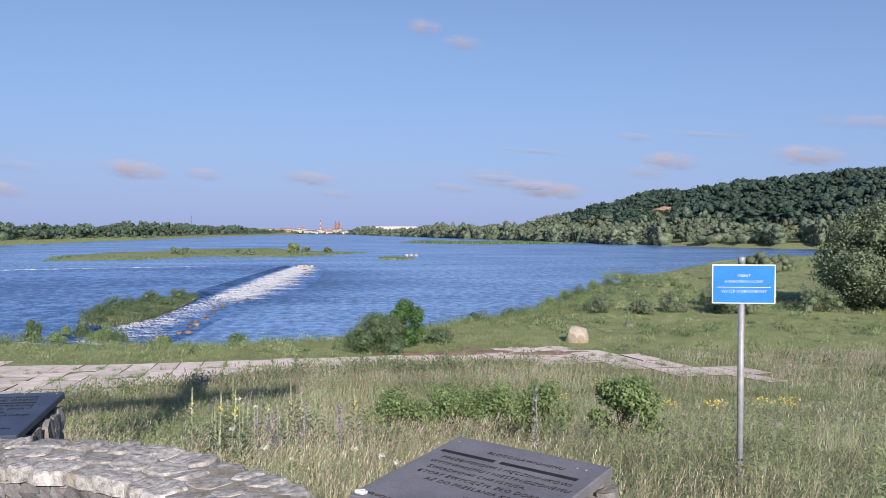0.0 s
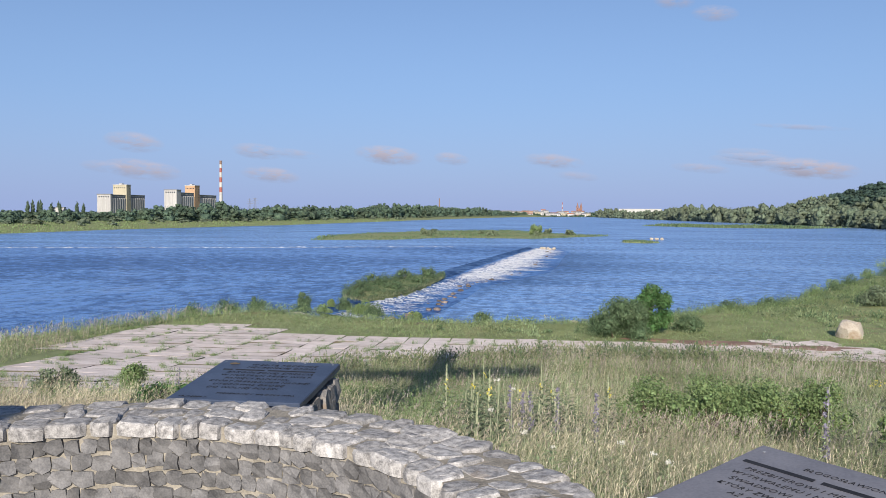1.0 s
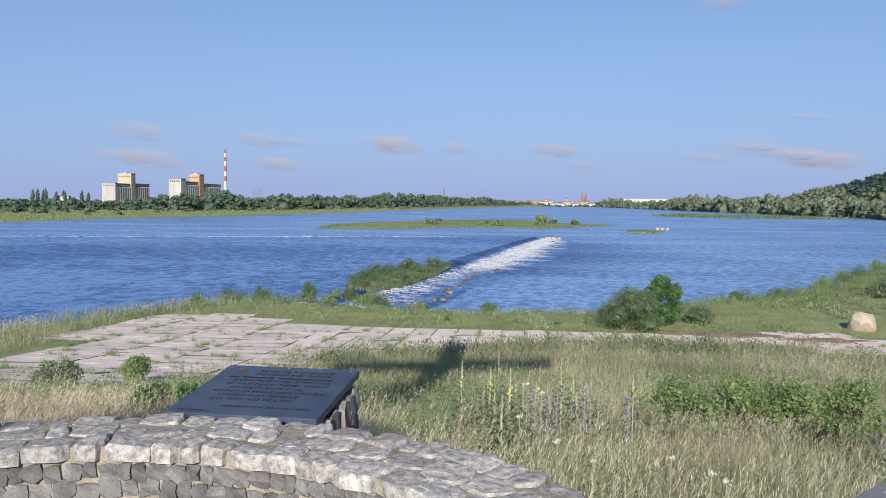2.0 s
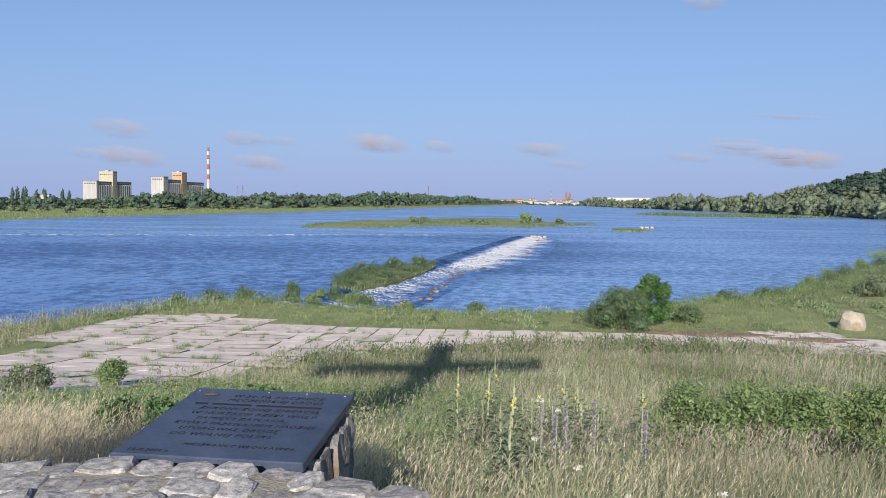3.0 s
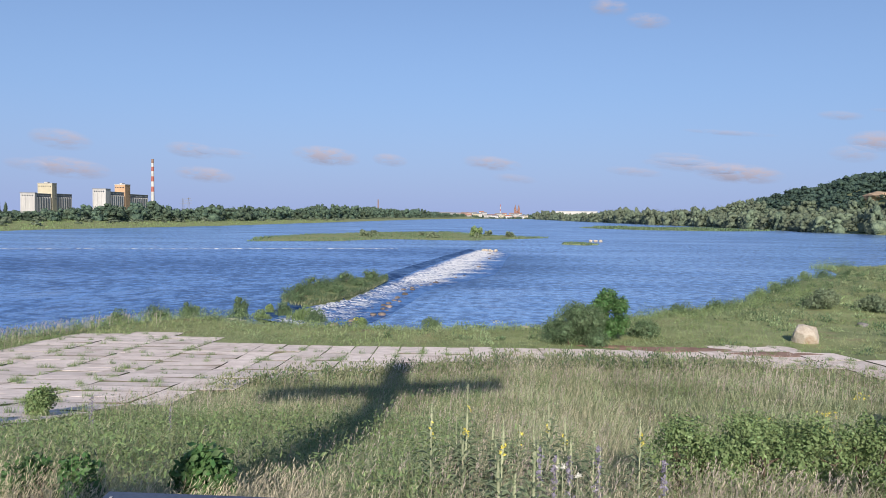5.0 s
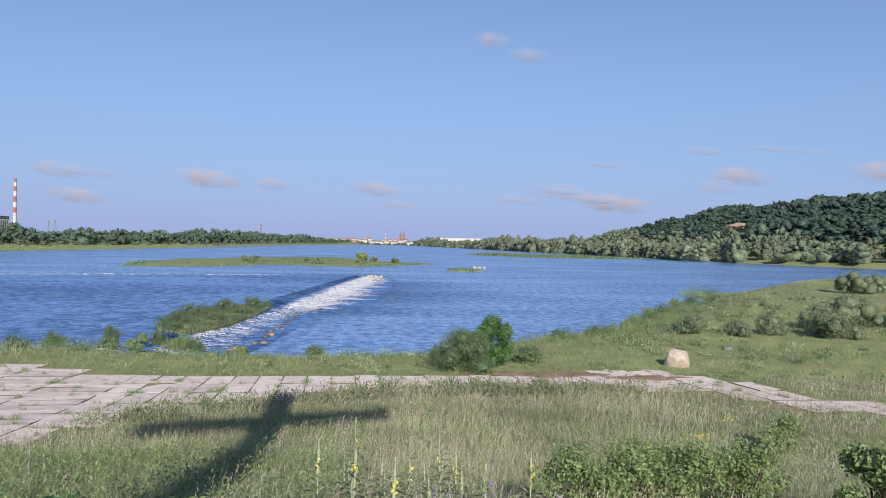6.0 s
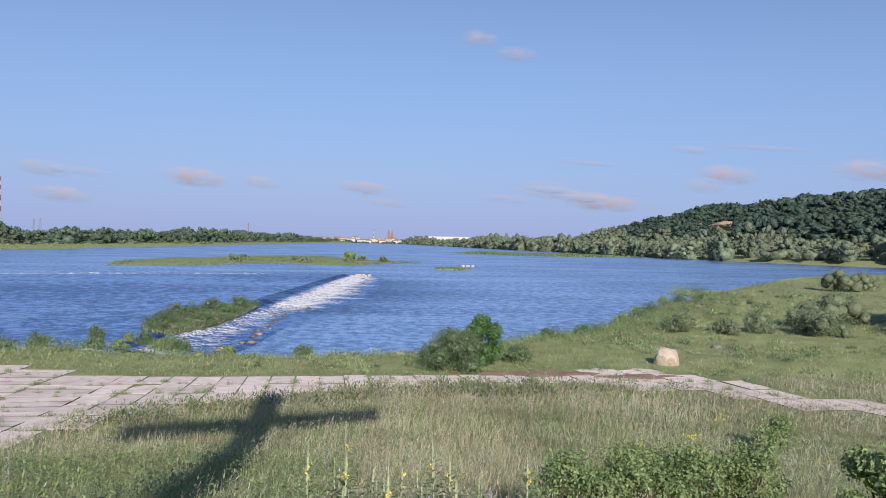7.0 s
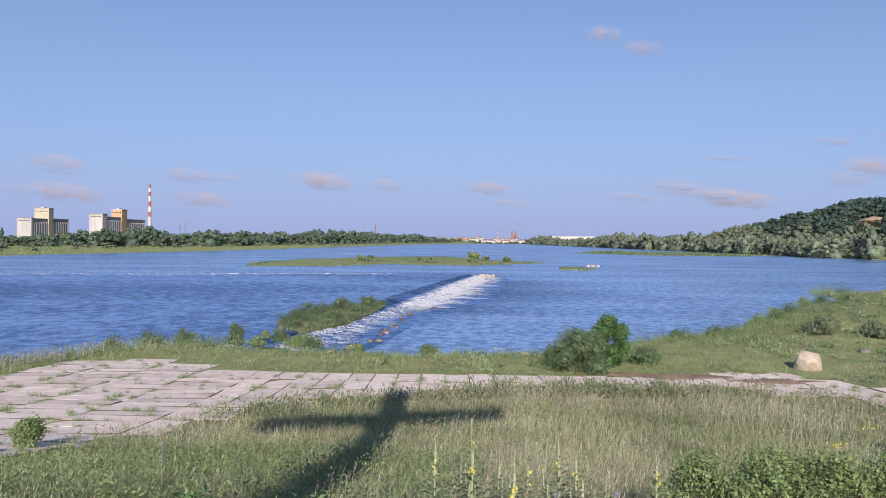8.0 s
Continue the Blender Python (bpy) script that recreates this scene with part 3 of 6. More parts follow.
# ---- leaves, trunks and grass ----


def leaf_cloud(rng, centres, radii, count, size, flat=0.7, loose=0.13):
    """Small folded leaf sprays on the outside of overlapping round clumps: vertices and four-cornered faces."""
    centres, radii = np.asarray(centres, float), np.asarray(radii, float)
    weight = (radii ** 2).prod(1) ** 0.5 if radii.ndim > 1 else radii ** 2
    pick = rng.choice(len(centres), count, p=weight / weight.sum())
    way = rng.normal(size=(count, 3))
    way /= np.linalg.norm(way, axis=1)[:, None]
    reach = rng.uniform(0.55, 1.0, count) ** 0.6 + rng.normal(0, loose, count)
    r = radii[pick] if radii.ndim > 1 else radii[pick][:, None]
    at = centres[pick] + way * reach[:, None] * r
    normal = way + rng.normal(size=(count, 3)) * flat
    normal /= np.linalg.norm(normal, axis=1)[:, None]
    side = np.cross(normal, rng.normal(size=(count, 3)))
    side /= np.linalg.norm(side, axis=1)[:, None] + 1e-9
    up = np.cross(normal, side)
    s = size * rng.uniform(0.5, 1.3, count)[:, None]
    verts = np.stack([at - side * s * 0.45, at - up * s * 0.8 + normal * s * 0.1, at + side * s * 0.45, at + up * s * 0.8 + normal * s * 0.12], 1)
    return verts.reshape(-1, 3), np.arange(count * 4).reshape(-1, 4)


def core(rng, centres, radii, shrink=0.62, fine=2, rough=0.13):
    """Dark inner masses that stop the light behind the leaves, as lumpy low balls."""
    bm = bmesh.new()
    bmesh.ops.create_icosphere(bm, subdivisions=fine, radius=1.0)
    base, tri = np.array([v.co for v in bm.verts]), np.array([[v.index for v in f.verts] for f in bm.faces])
    bm.free()
    vs, fs = [], []
    for k, (c, r) in enumerate(zip(np.asarray(centres, float), np.asarray(radii, float))):
        vs.append(np.asarray(c) + base * (np.asarray(r) * shrink) * (1 + rough * rng.normal(size=(len(base), 1))))
        fs.append(tri + k * len(base))
    return np.concatenate(vs), np.concatenate(fs)


def lumps(rng, count, wide, tall, base, small=0.24, large=0.52):
    """Centres and radii of a crown's clumps."""
    c, r = [], []
    for _ in range(count):
        a, q, h = rng.uniform(0, 2 * math.pi), rng.uniform(0, 1) ** 0.6, rng.uniform(0.1, 1)
        spread = wide * 0.5 * math.sin(math.pi * min(0.25 + 0.62 * h, 1.0)) * q
        c.append((math.cos(a) * spread, math.sin(a) * spread, base + tall * h * 0.85))
        r.append(wide * 0.5 * rng.uniform(small, large))
    return np.array(c), np.array(r)


def build_tree(name, place, wide, tall, base, leaves, size, mat, label, category, seed, stems=1, clumps=14, group="", lean=0.0):
    """A tapered trunk with limbs, and a crown of clumps of many small leaves."""
    rng = np.random.default_rng(seed)
    thing = empty(name, place, label, category, group)
    c, r = lumps(rng, clumps, wide, tall - base, base, *((0.24, 0.52) if clumps < 25 else (0.2, 0.42)))
    bm = bmesh.new()
    for s in range(stems):
        a = rng.uniform(0, 6.28)
        foot = Vector((math.cos(a), math.sin(a), 0)) * (0.12 * wide * (stems > 1))
        top = Vector((foot.x * 2.2 + lean, foot.y * 2.2, base + (tall - base) * 0.6))
        rad = 0.02 * tall / stems ** 0.5 + 0.02
        piece = tube([foot + Vector((0, 0, -0.2)), foot.lerp(top, 0.4) + Vector((rng.normal(0, 0.03) * wide, 0, 0)), top], [rad, rad * 0.7, rad * 0.25], 7)
        tmp = bpy.data.meshes.new("tmp")
        piece.to_mesh(tmp)
        piece.free()
        bm.from_mesh(tmp)
        bpy.data.meshes.remove(tmp)
        for k in range(4):
            goal = Vector(c[rng.integers(len(c))])
            start = foot.lerp(top, rng.uniform(0.25, 0.8))
            piece = tube([start, start.lerp(goal, 0.5) + Vector((0, 0, 0.05 * tall)), goal], [rad * 0.4, rad * 0.25, rad * 0.1], 5)
            tmp = bpy.data.meshes.new("tmp")
            piece.to_mesh(tmp)
            piece.free()
            bm.from_mesh(tmp)
            bpy.data.meshes.remove(tmp)
    part("trunk", bm, BARK, thing)
    v, f = leaf_cloud(rng, c, r, leaves, size)
    cv, cf = core(rng, c, r, 0.2 if clumps > 25 and tall < 2 else 0.42 if tall < 3 else 0.55)
    v[:, 2] = np.maximum(v[:, 2], 0.02)
    f3 = np.concatenate([f[:, [0, 1, 2]], f[:, [0, 2, 3]]])
    crown = arrays("crown", np.concatenate([v, cv]), np.concatenate([f3, cf + len(v)]), mat, thing)
    return thing


def blades(rng, x, y, z, tall, wide, bend):
    """Grass blades as bent, tapering strips: a quad and a tip each, in triangles."""
    n = len(x)
    a, b = rng.uniform(0, 2 * math.pi, n), rng.uniform(0, 2 * math.pi, n)
    sx, sy = np.cos(a) * wide * 0.5, np.sin(a) * wide * 0.5
    bx, by = np.cos(b) * bend * tall + 0.12 * tall, np.sin(b) * bend * tall
    root = np.stack([x, y, z], -1)
    side = np.stack([sx, sy, np.zeros(n)], -1)
    mid = root + np.stack([bx * 0.35, by * 0.35, tall * 0.6], -1)
    tip = root + np.stack([bx, by, tall * (1 - 0.25 * bend)], -1)
    verts = np.stack([root - side, root + side, mid - side * 0.75, mid + side * 0.75, tip], 1).reshape(-1, 3)
    o = np.arange(n)[:, None] * 5
    faces = np.concatenate([o + np.array([[0, 1, 3]]), o + np.array([[0, 3, 2]]), o + np.array([[2, 3, 4]])])
    return verts, faces


def heads(rng, x, y, z, size, wide, tuft=5):
    """Loose panicles: several short spikelets fanned round the drooping end of a stalk."""
    n = len(x) * tuft
    x, y, z, size = (np.repeat(np.broadcast_to(q, (len(x),)), tuft) for q in (x, y, z, size))
    wide = np.repeat(np.broadcast_to(wide, (n // tuft,)), tuft)
    step = np.tile(np.linspace(0, 1, tuft), n // tuft)
    a, lift = rng.uniform(0, 6.28, n), rng.uniform(0.2, 1.3, n)
    root = np.stack([x + 0.2 * size * step, y, z + size * 0.75 * step], -1)
    way = np.stack([np.cos(a) * np.cos(lift) + 0.25, np.sin(a) * np.cos(lift), np.sin(lift)], -1)
    tip = root + way * (size * (0.5 - 0.25 * step))[:, None]
    side = np.stack([-np.sin(a), np.cos(a), np.zeros(n)], -1) * (wide * 0.5)[:, None]
    mid = root * 0.45 + tip * 0.55
    verts = np.stack([root, mid - side, tip, mid + side], 1).reshape(-1, 3)
    o = np.arange(n)[:, None] * 4
    return verts, np.concatenate([o + np.array([[0, 1, 2]]), o + np.array([[0, 2, 3]])])


def sward_tone(rng, x, y):
    """How pale each stalk is: drifts of several metres, tufts, and a little chance."""
    return np.clip(0.5 + 0.5 * (patchy(x, y, 0.55, 1.7) - 0.5) + 0.5 * (patchy(x, y, 2.3, 0.3) - 0.5) + rng.normal(0, 0.2, len(x)), 0, 1)


def herb_mass(rng, x, y, z, tall, size, each):
    """Leafy herbs: small leaves at all heights over each place, thinning upwards."""
    n = len(x) * each
    x, y, z, tall = (np.repeat(q, each) for q in (x, y, z, tall))
    x, y = x + rng.normal(0, size * 1.5, n), y + rng.normal(0, size * 1.5, n)
    z = z + tall * rng.random(n) ** 0.8
    a, lift = rng.uniform(0, 6.28, n), rng.uniform(-0.5, 1.2, n)
    s = size * rng.uniform(0.5, 1.4, n)
    d = np.stack([np.cos(a) * np.cos(lift), np.sin(a) * np.cos(lift), np.sin(lift)], -1) * s[:, None]
    side = np.stack([-np.sin(a), np.cos(a), rng.normal(0, 0.4, n)], -1) * (s * 0.3)[:, None]
    root = np.stack([x, y, z], -1)
    return np.stack([root - d, root + side, root + d, root - side], 1).reshape(-1, 3), np.arange(4 * n).reshape(-1, 4)


SLAB_FIELD = [(-23.9, 54.2), (-21.6, 51.9), (-16.5, 47.9), (-7.3, 49.2), (-0.5, 49.7), (5.7, 51.2), (11.6, 52.0), (16.6, 54.6), (19.6, 50), (21.5, 43.5), (24.5, 38.5), (22, 35.5), (19, 39), (15.5, 45.5), (11, 46), (5, 44.5), (0, 44), (-10.5, 36),
              (-12.8, 29), (-13.4, 16.4), (-20.5, 16.4), (-24.6, 30), (-26.2, 37), (-27.8, 42), (-28.6, 46.7), (-28.2, 51.0)]

# ---- terrace: curved wall, floor, cross ----
HUB, R_IN, R_OUT, WALL_TOP, FLOOR_Z = (-1.08, 1.78), 2.02, 2.56, 8.12, 7.5
ARC = (-4, 196)


def arc_at(deg, r):
    return HUB[0] + r * math.cos(radians(deg)), HUB[1] + r * math.sin(radians(deg))


def ring(r0, r1, z0, z1, a0, a1, n):
    """A bent wall between two radii."""
    bm = bmesh.new()
    rows = []
    for k in range(n + 1):
        a = a0 + (a1 - a0) * k / n
        (x0, y0), (x1, y1) = arc_at(a, r0), arc_at(a, r1)
        rows.append([bm.verts.new(c) for c in ((x0, y0, z0), (x1, y1, z0), (x1, y1, z1), (x0, y0, z1))])
    for u, v in zip(rows, rows[1:]):
        for k in range(4):
            bm.faces.new((u[k], u[(k + 1) % 4], v[(k + 1) % 4], v[k]))
    bm.faces.new(rows[0][::-1])
    bm.faces.new(rows[-1])
    bmesh.ops.recalc_face_normals(bm, faces=bm.faces[:])
    return bm


terrace_wall = tagged(part("wall_terrace", ring(R_IN + 0.012, R_OUT - 0.05, 6.6, WALL_TOP - 0.019, ARC[0], ARC[1], 60), MORTAR), "curved low stone parapet of dark setts in sandy mortar", "wall", kind="structure")

# the floor fills the bow of the wall and runs back under the cross
FLOOR_EDGE = [arc_at(-4 + 4 * k, R_IN + 0.06) for k in range(51)] + [(-9.5, 1.1), (-11.5, -6), (-9.5, -16), (7.5, -16), (9.5, -6), (7.5, 1.1)]
bm = bmesh.new()
upper = [bm.verts.new((x, y, FLOOR_Z)) for x, y in FLOOR_EDGE]
lower = [bm.verts.new((x, y, FLOOR_Z - 0.9)) for x, y in FLOOR_EDGE]
for k in range(len(upper)):
    bm.faces.new((lower[k - 1], lower[k], upper[k], upper[k - 1]))
bmesh.ops.triangulate(bm, faces=[bm.faces.new(upper), bm.faces.new(lower[::-1])])
bmesh.ops.recalc_face_normals(bm, faces=bm.faces[:])
tagged(part("pavement_terrace", bm, PAVING), "grey paved floor of the viewing terrace", "pavement", kind="structure")


def build_cross():
    """The tall memorial cross behind the terrace, which throws its shadow over the meadow."""
    thing = empty("memorial_cross", (-2.05, -6.0, FLOOR_Z), "tall dark steel memorial cross on the paved terrace", "cross", turn=24)
    part("shaft", box(0.95, 0.7, 15.2, 0.04, (0, 0, 7.6)), SETT, thing)
    part("arm", box(4.2, 0.68, 0.95, 0.04, (-2.7, 0, 12.1)), SETT, thing)
    part("arm", box(4.2, 0.68, 0.95, 0.04, (2.7, 0, 12.1)), SETT, thing)
    part("plinth", box(2.6, 2.2, 0.5, 0.05, (0, 0, 0.25)), GRANITE, thing)


build_cross()


def lettering(parent, lines, width, mat, z, lean=0.0, name="inscription", spacing=1.0):
    """Rows of capitals: (text, height of the capitals, y, x offset). A text of * becomes plain bars. All the rows are one cut inscription."""
    whole = bmesh.new()
    for text, size, y, x0 in lines:
        if text.startswith("*"):
            x = x0 - 0.5 * width
            for w in text[1:].split(","):
                w = float(w)
                b = bmesh.ops.create_cube(whole, size=1.0)["verts"]
                bmesh.ops.scale(whole, vec=(w, size * 0.62, 0.002), verts=b)
                bmesh.ops.translate(whole, vec=(x + w / 2, y + size * 0.35, z), verts=b)
                x += w + size * 0.8
            continue
        curve = bpy.data.curves.new(name, "FONT")
        curve.body, curve.size, curve.align_x, curve.extrude, curve.shear, curve.offset, curve.resolution_u, curve.space_character = text, size * 1.38, "CENTER", 0.0012, lean, -0.03 * size, 4, spacing
        tmp = new("tmp", curve)
        bpy.context.view_layer.update()
        mesh = bpy.data.meshes.new_from_object(tmp.evaluated_get(bpy.context.evaluated_depsgraph_get()))
        bpy.data.objects.remove(tmp)
        mesh.transform(Matrix.Translation((x0, y, z)))
        whole.from_mesh(mesh)
        bpy.data.meshes.remove(mesh)
    ob = part(name, whole, mat, parent)
    ob["kind"] = "stuff"
    return ob


def build_plaque(place, turn, tilt, w, d, lines, label, seed, lean, pin, slate):
    """A tilted dark slab on a plinth of split stones, its lower edge towards the terrace."""
    rng = random.Random(seed)
    thing = empty("memorial_plaque", place, label, "plaque", "memorial plaques", turn)
    tiltm = Matrix.Rotation(radians(tilt), 4, "X")
    slab = box(w, d, 0.05, 0.006)
    bmesh.ops.translate(slab, vec=(0, d / 2, -0.025), verts=slab.verts)
    slab.transform(tiltm)
    top = part("slab", slab, slate, thing, "dark slate slab with cut lettering")
    lettering(top, lines, w, INK, 0.0012, lean, spacing=1.14)
    for ob in top.children:
        ob.data.transform(tiltm)
    for x in pin:
        b = box(0.011, 0.011, 0.004, 0.001, (x[0], x[1], 0.003))
        b.transform(tiltm)
        part("fixing_pin", b, STEEL, top, "small bright fixing pin")
    # plinth of upright split stones round a mortar core
    body = box(w - 0.24, d - 0.2, 1.0, 0.0, (0, d / 2, -0.56))
    for v in body.verts:
        if v.co.z > -0.3:
            v.co.z = -0.06 + math.sin(radians(tilt)) * v.co.y
    part("plinth", body, MORTAR, thing)
    count = 0
    for sx in (-1, 1):
        y = 0.02
        while y < d - 0.08:
            wide = rng.uniform(0.1, 0.2)
            z_top = -0.075 + math.sin(radians(tilt)) * y
            z = z_top
            while z > -1.0:
                tall = rng.uniform(0.16, 0.34)
                b = stone(rng.uniform(0.1, 0.14), wide * 1.02, tall, rng, 0.16)
                bmesh.ops.rotate(b, matrix=Matrix.Rotation(rng.uniform(-0.2, 0.2), 3, "X"), verts=b.verts)
                bmesh.ops.translate(b, vec=(sx * (w / 2 - 0.035), y + wide / 2, z - tall / 2), verts=b.verts)
                part("stone", b, FIELDSTONE, thing)
                z -= tall * 0.98
            y += wide
    x = -w / 2 + 0.1
    while x < w / 2 - 0.08:
        wide = rng.uniform(0.12, 0.22)
        for y, z_top in ((d - 0.08, -0.075 + math.sin(radians(tilt)) * d), (0.07, -0.075)):
            z = z_top
            while z > -1.0:
                tall = rng.uniform(0.16, 0.34)
                b = stone(wide * 1.02, 0.12, tall, rng, 0.16)
                bmesh.ops.translate(b, vec=(x + wide / 2, y, z - tall / 2), verts=b.verts)
                part("stone", b, FIELDSTONE, thing)
                z -= tall * 0.98
        x += wide
    return thing


LINES_A = [("W 20-TĄ ROCZNICĘ", 0.036, 0.79, 0.06), ("MĘCZEŃSKIEJ DROGI", 0.036, 0.725, 0.06), ("*0.07,0.22,0.36", 0.034, 0.66, 0.1), ("ZAKOŃCZONEJ ŚMIERCIĄ", 0.036, 0.595, 0.02),
           ("W NURTACH RZEKI WISŁY.", 0.036, 0.525, 0.02), ("PAMIĘCI KAPŁANA,", 0.036, 0.455, -0.02), ("KTÓRY PRZESŁANIEM NADZIEI", 0.034, 0.385, 0.02), ("UTOROWAŁ DROGĘ", 0.036, 0.315, -0.03),
           ("DO WOLNEJ POLSKI.", 0.036, 0.245, -0.04), ("MIESZKAŃCY WŁOCŁAWKA", 0.028, 0.125, 0.1), ("19.X.2004 r.", 0.026, 0.04, -0.3)]
LINES_B = [("BŁOGOSŁAWIONEMU", 0.03, 0.73, 0.05), ("*0.34,0.44", 0.045, 0.645, 0.05), ("PREZBITEROWI I MĘCZENNIKOWI", 0.032, 0.575, 0.02), ("WYTRWAŁEMU I NIESTRUDZONEMU", 0.032, 0.51, 0.02),
           ("ŚWIADKOWI CHRYSTUSA,", 0.032, 0.445, -0.06), ("KTÓRY ZWYCIĘŻYŁ ZŁO DOBREM", 0.032, 0.38, 0.02), ("AŻ DO PRZELANIA KRWI.", 0.032, 0.315, 0.02), ("WDZIĘCZNI", 0.028, 0.22, 0.15), ("WŁOCŁAWEK 09.06.", 0.024, 0.05, -0.24)]
build_plaque((-1.2, 4.46, 8.085), 1.2, 5.3, 0.92, 0.92, LINES_A, "dark slate memorial plaque tilted on a split-stone plinth", 4, 0.25, [(-0.42, 0.86), (0.42, 0.87), (-0.02, 0.88), (0.2, 0.88)], SLATE)
build_plaque((1.60, 2.74, 8.1), -46.0, 6.5, 0.94, 0.88, LINES_B, "dark grey slate memorial plaque with cut capitals on stone plinth", 9, 0.2, [(-0.41, 0.8), (0.38, 0.78), (0.33, 0.78)], SLATE_GREY)


def build_sign():
    """The blue no-entry sign on its steel pole."""
    x, y = 5.12, 6.5
    g = height(x, y)
    thing = empty("warning_sign", (x, y, g), "blue rectangular warning sign on a grey steel pole", "sign", turn=-12)
    top = 9.09 - g
    part("pole", tube([(0, 0, -0.3), (0, 0, top)], [0.03, 0.03], 16), STEEL, thing, smooth=True)
    part("pole_cap", tube([(0, 0, top - 0.05), (0, 0, top + 0.012), (0, 0, top + 0.02)], [0.034, 0.034, 0.02], 16), STEEL, thing, smooth=True)
    w, h, zc = 0.6, 0.38, 8.845 - g
    board = part("board", box(w, 0.006, h, 0.002, (0.01, -0.036, zc)), SIGN_WHITE, thing, "white-edged sign board")
    part("face", box(w - 0.022, 0.004, h - 0.022, 0.001, (0.01, -0.0415, zc)), SIGN_BLUE, board, "blue sign face")
    part("rule", box(w - 0.09, 0.002, 0.004, 0, (0.01, -0.0448, zc - 0.03)), SIGN_WHITE, board)
    for z in (zc + 0.1, zc - 0.1):
        part("clamp", box(0.09, 0.05, 0.03, 0.006, (0, -0.012, z)), STEEL, thing)
    for text, size, z in (("OBIEKT", 0.027, zc + 0.07), ("HYDROTECHNICZNY", 0.027, zc + 0.012), ("WSTĘP WZBRONIONY", 0.03, zc - 0.085)):
        ob = lettering(board, [(text, size, 0, 0)], w, SIGN_WHITE, 0, name="lettering")
        ob.data.transform(Matrix.Translation((0.01, -0.0455, z)) @ Matrix.Rotation(radians(90), 4, "X"))


build_sign()

# ---- plants and stones of the meadow ----


def on_ground(x, y, up=0.0):
    return (x, y, height(x, y) + up)


def build_boulder(name, place, size, seed, label, group="", mat=None, squash=0.85):
    rng = random.Random(seed)
    bm = bmesh.new()
    bmesh.ops.create_icosphere(bm, subdivisions=3, radius=0.5)
    off = Vector((rng.uniform(0, 50), rng.uniform(0, 50), rng.uniform(0, 50)))
    for v in bm.verts:
        n = v.co.normalized()
        v.co *= 1 + 0.28 * noise.noise(n * 1.3 + off) + 0.08 * noise.noise(n * 4 + off)
        for axis in range(6):
            d = Vector((math.cos(axis * 1.1 + seed), math.sin(axis * 1.1 + seed), 0.3 * math.sin(axis * 2.3 + seed)))
            over = v.co.dot(d) - 0.4
            if over > 0:
                v.co -= d * over * 0.8
    bmesh.ops.scale(bm, vec=(size, size * 0.85, size * squash), verts=bm.verts)
    bmesh.ops.translate(bm, vec=(0, 0, size * squash * 0.33), verts=bm.verts)
    ob = part(name, bm, mat or BOULDER)
    ob.matrix_basis = pose(*place, 0, 0, rng.uniform(0, 360))
    return tagged(ob, label, name, group)


BOULDER = material("boulder_stone", (0.33, 0.285, 0.23), (0.5, 0.455, 0.39), 1.4, 0.9, 0.9, 14, 0.05, third=(0.3, 0.22, 0.15), third_scale=0.9, third_cut=(0.52, 0.66), reach=0.06, own=True)
WET_STONE = material("weir_stone", (0.06, 0.05, 0.045), (0.24, 0.195, 0.165), 1.2, 0.7, 0.8, 12, 0.3, reach=0.05, own=True)
FLOWER_YELLOW = material("yellow_petals", (0.68, 0.58, 0.08), (0.8, 0.72, 0.2), 8, 0.6, 0, 30, 0.15, island=True, translucent=0.2)
FLOWER_WHITE = material("white_petals", (0.5, 0.5, 0.44), (0.62, 0.62, 0.56), 8, 0.6, 0, 30, 0.1, island=True)
FLOWER_BLUE = material("violet_petals", (0.15, 0.14, 0.19), (0.26, 0.25, 0.31), 8, 0.7, 0, 30, 0.25, island=True)
FELT = material("mullein_leaf", (0.17, 0.225, 0.13), (0.29, 0.35, 0.21), 5, 0.85, 0, 40, 0.2, island=True, translucent=0.2)
SPIKE = material("mullein_spike", (0.24, 0.27, 0.17), (0.37, 0.395, 0.27), 8, 0.85, 0, 60, 0.15)

build_boulder("boulder", on_ground(19.0, 55.9, -0.1), 1.9, 5, "large pale sandstone boulder lying in the meadow grass", squash=0.82)


def leaf_blades(rng, count, radius, low, high, length, width):
    """Single pointed leaves round a stem: verts and faces."""
    vs, fs = [], []
    for k in range(count):
        a, z = k * 2.4 + rng.uniform(-0.3, 0.3), low + (high - low) * k / max(count - 1, 1)
        scale = 1 - 0.72 * (z - low) / (high - low + 1e-6)
        L, W = length * scale, width * scale
        d, s = np.array([math.cos(a), math.sin(a), 0]), np.array([-math.sin(a), math.cos(a), 0])
        root = np.array([0, 0, z]) + d * radius
        b = len(vs)
        vs += [root, root + d * L * 0.5 + s * W * 0.5 + [0, 0, L * 0.34], root + d * L * 0.5 + [0, 0, L * 0.26], root + d * L * 0.5 - s * W * 0.5 + [0, 0, L * 0.34], root + d * L + [0, 0, L * 0.2]]
        fs += [(b, b + 1, b + 2), (b, b + 2, b + 3), (b + 1, b + 4, b + 2), (b + 2, b + 4, b + 3)]
    return np.array(vs), np.array(fs)


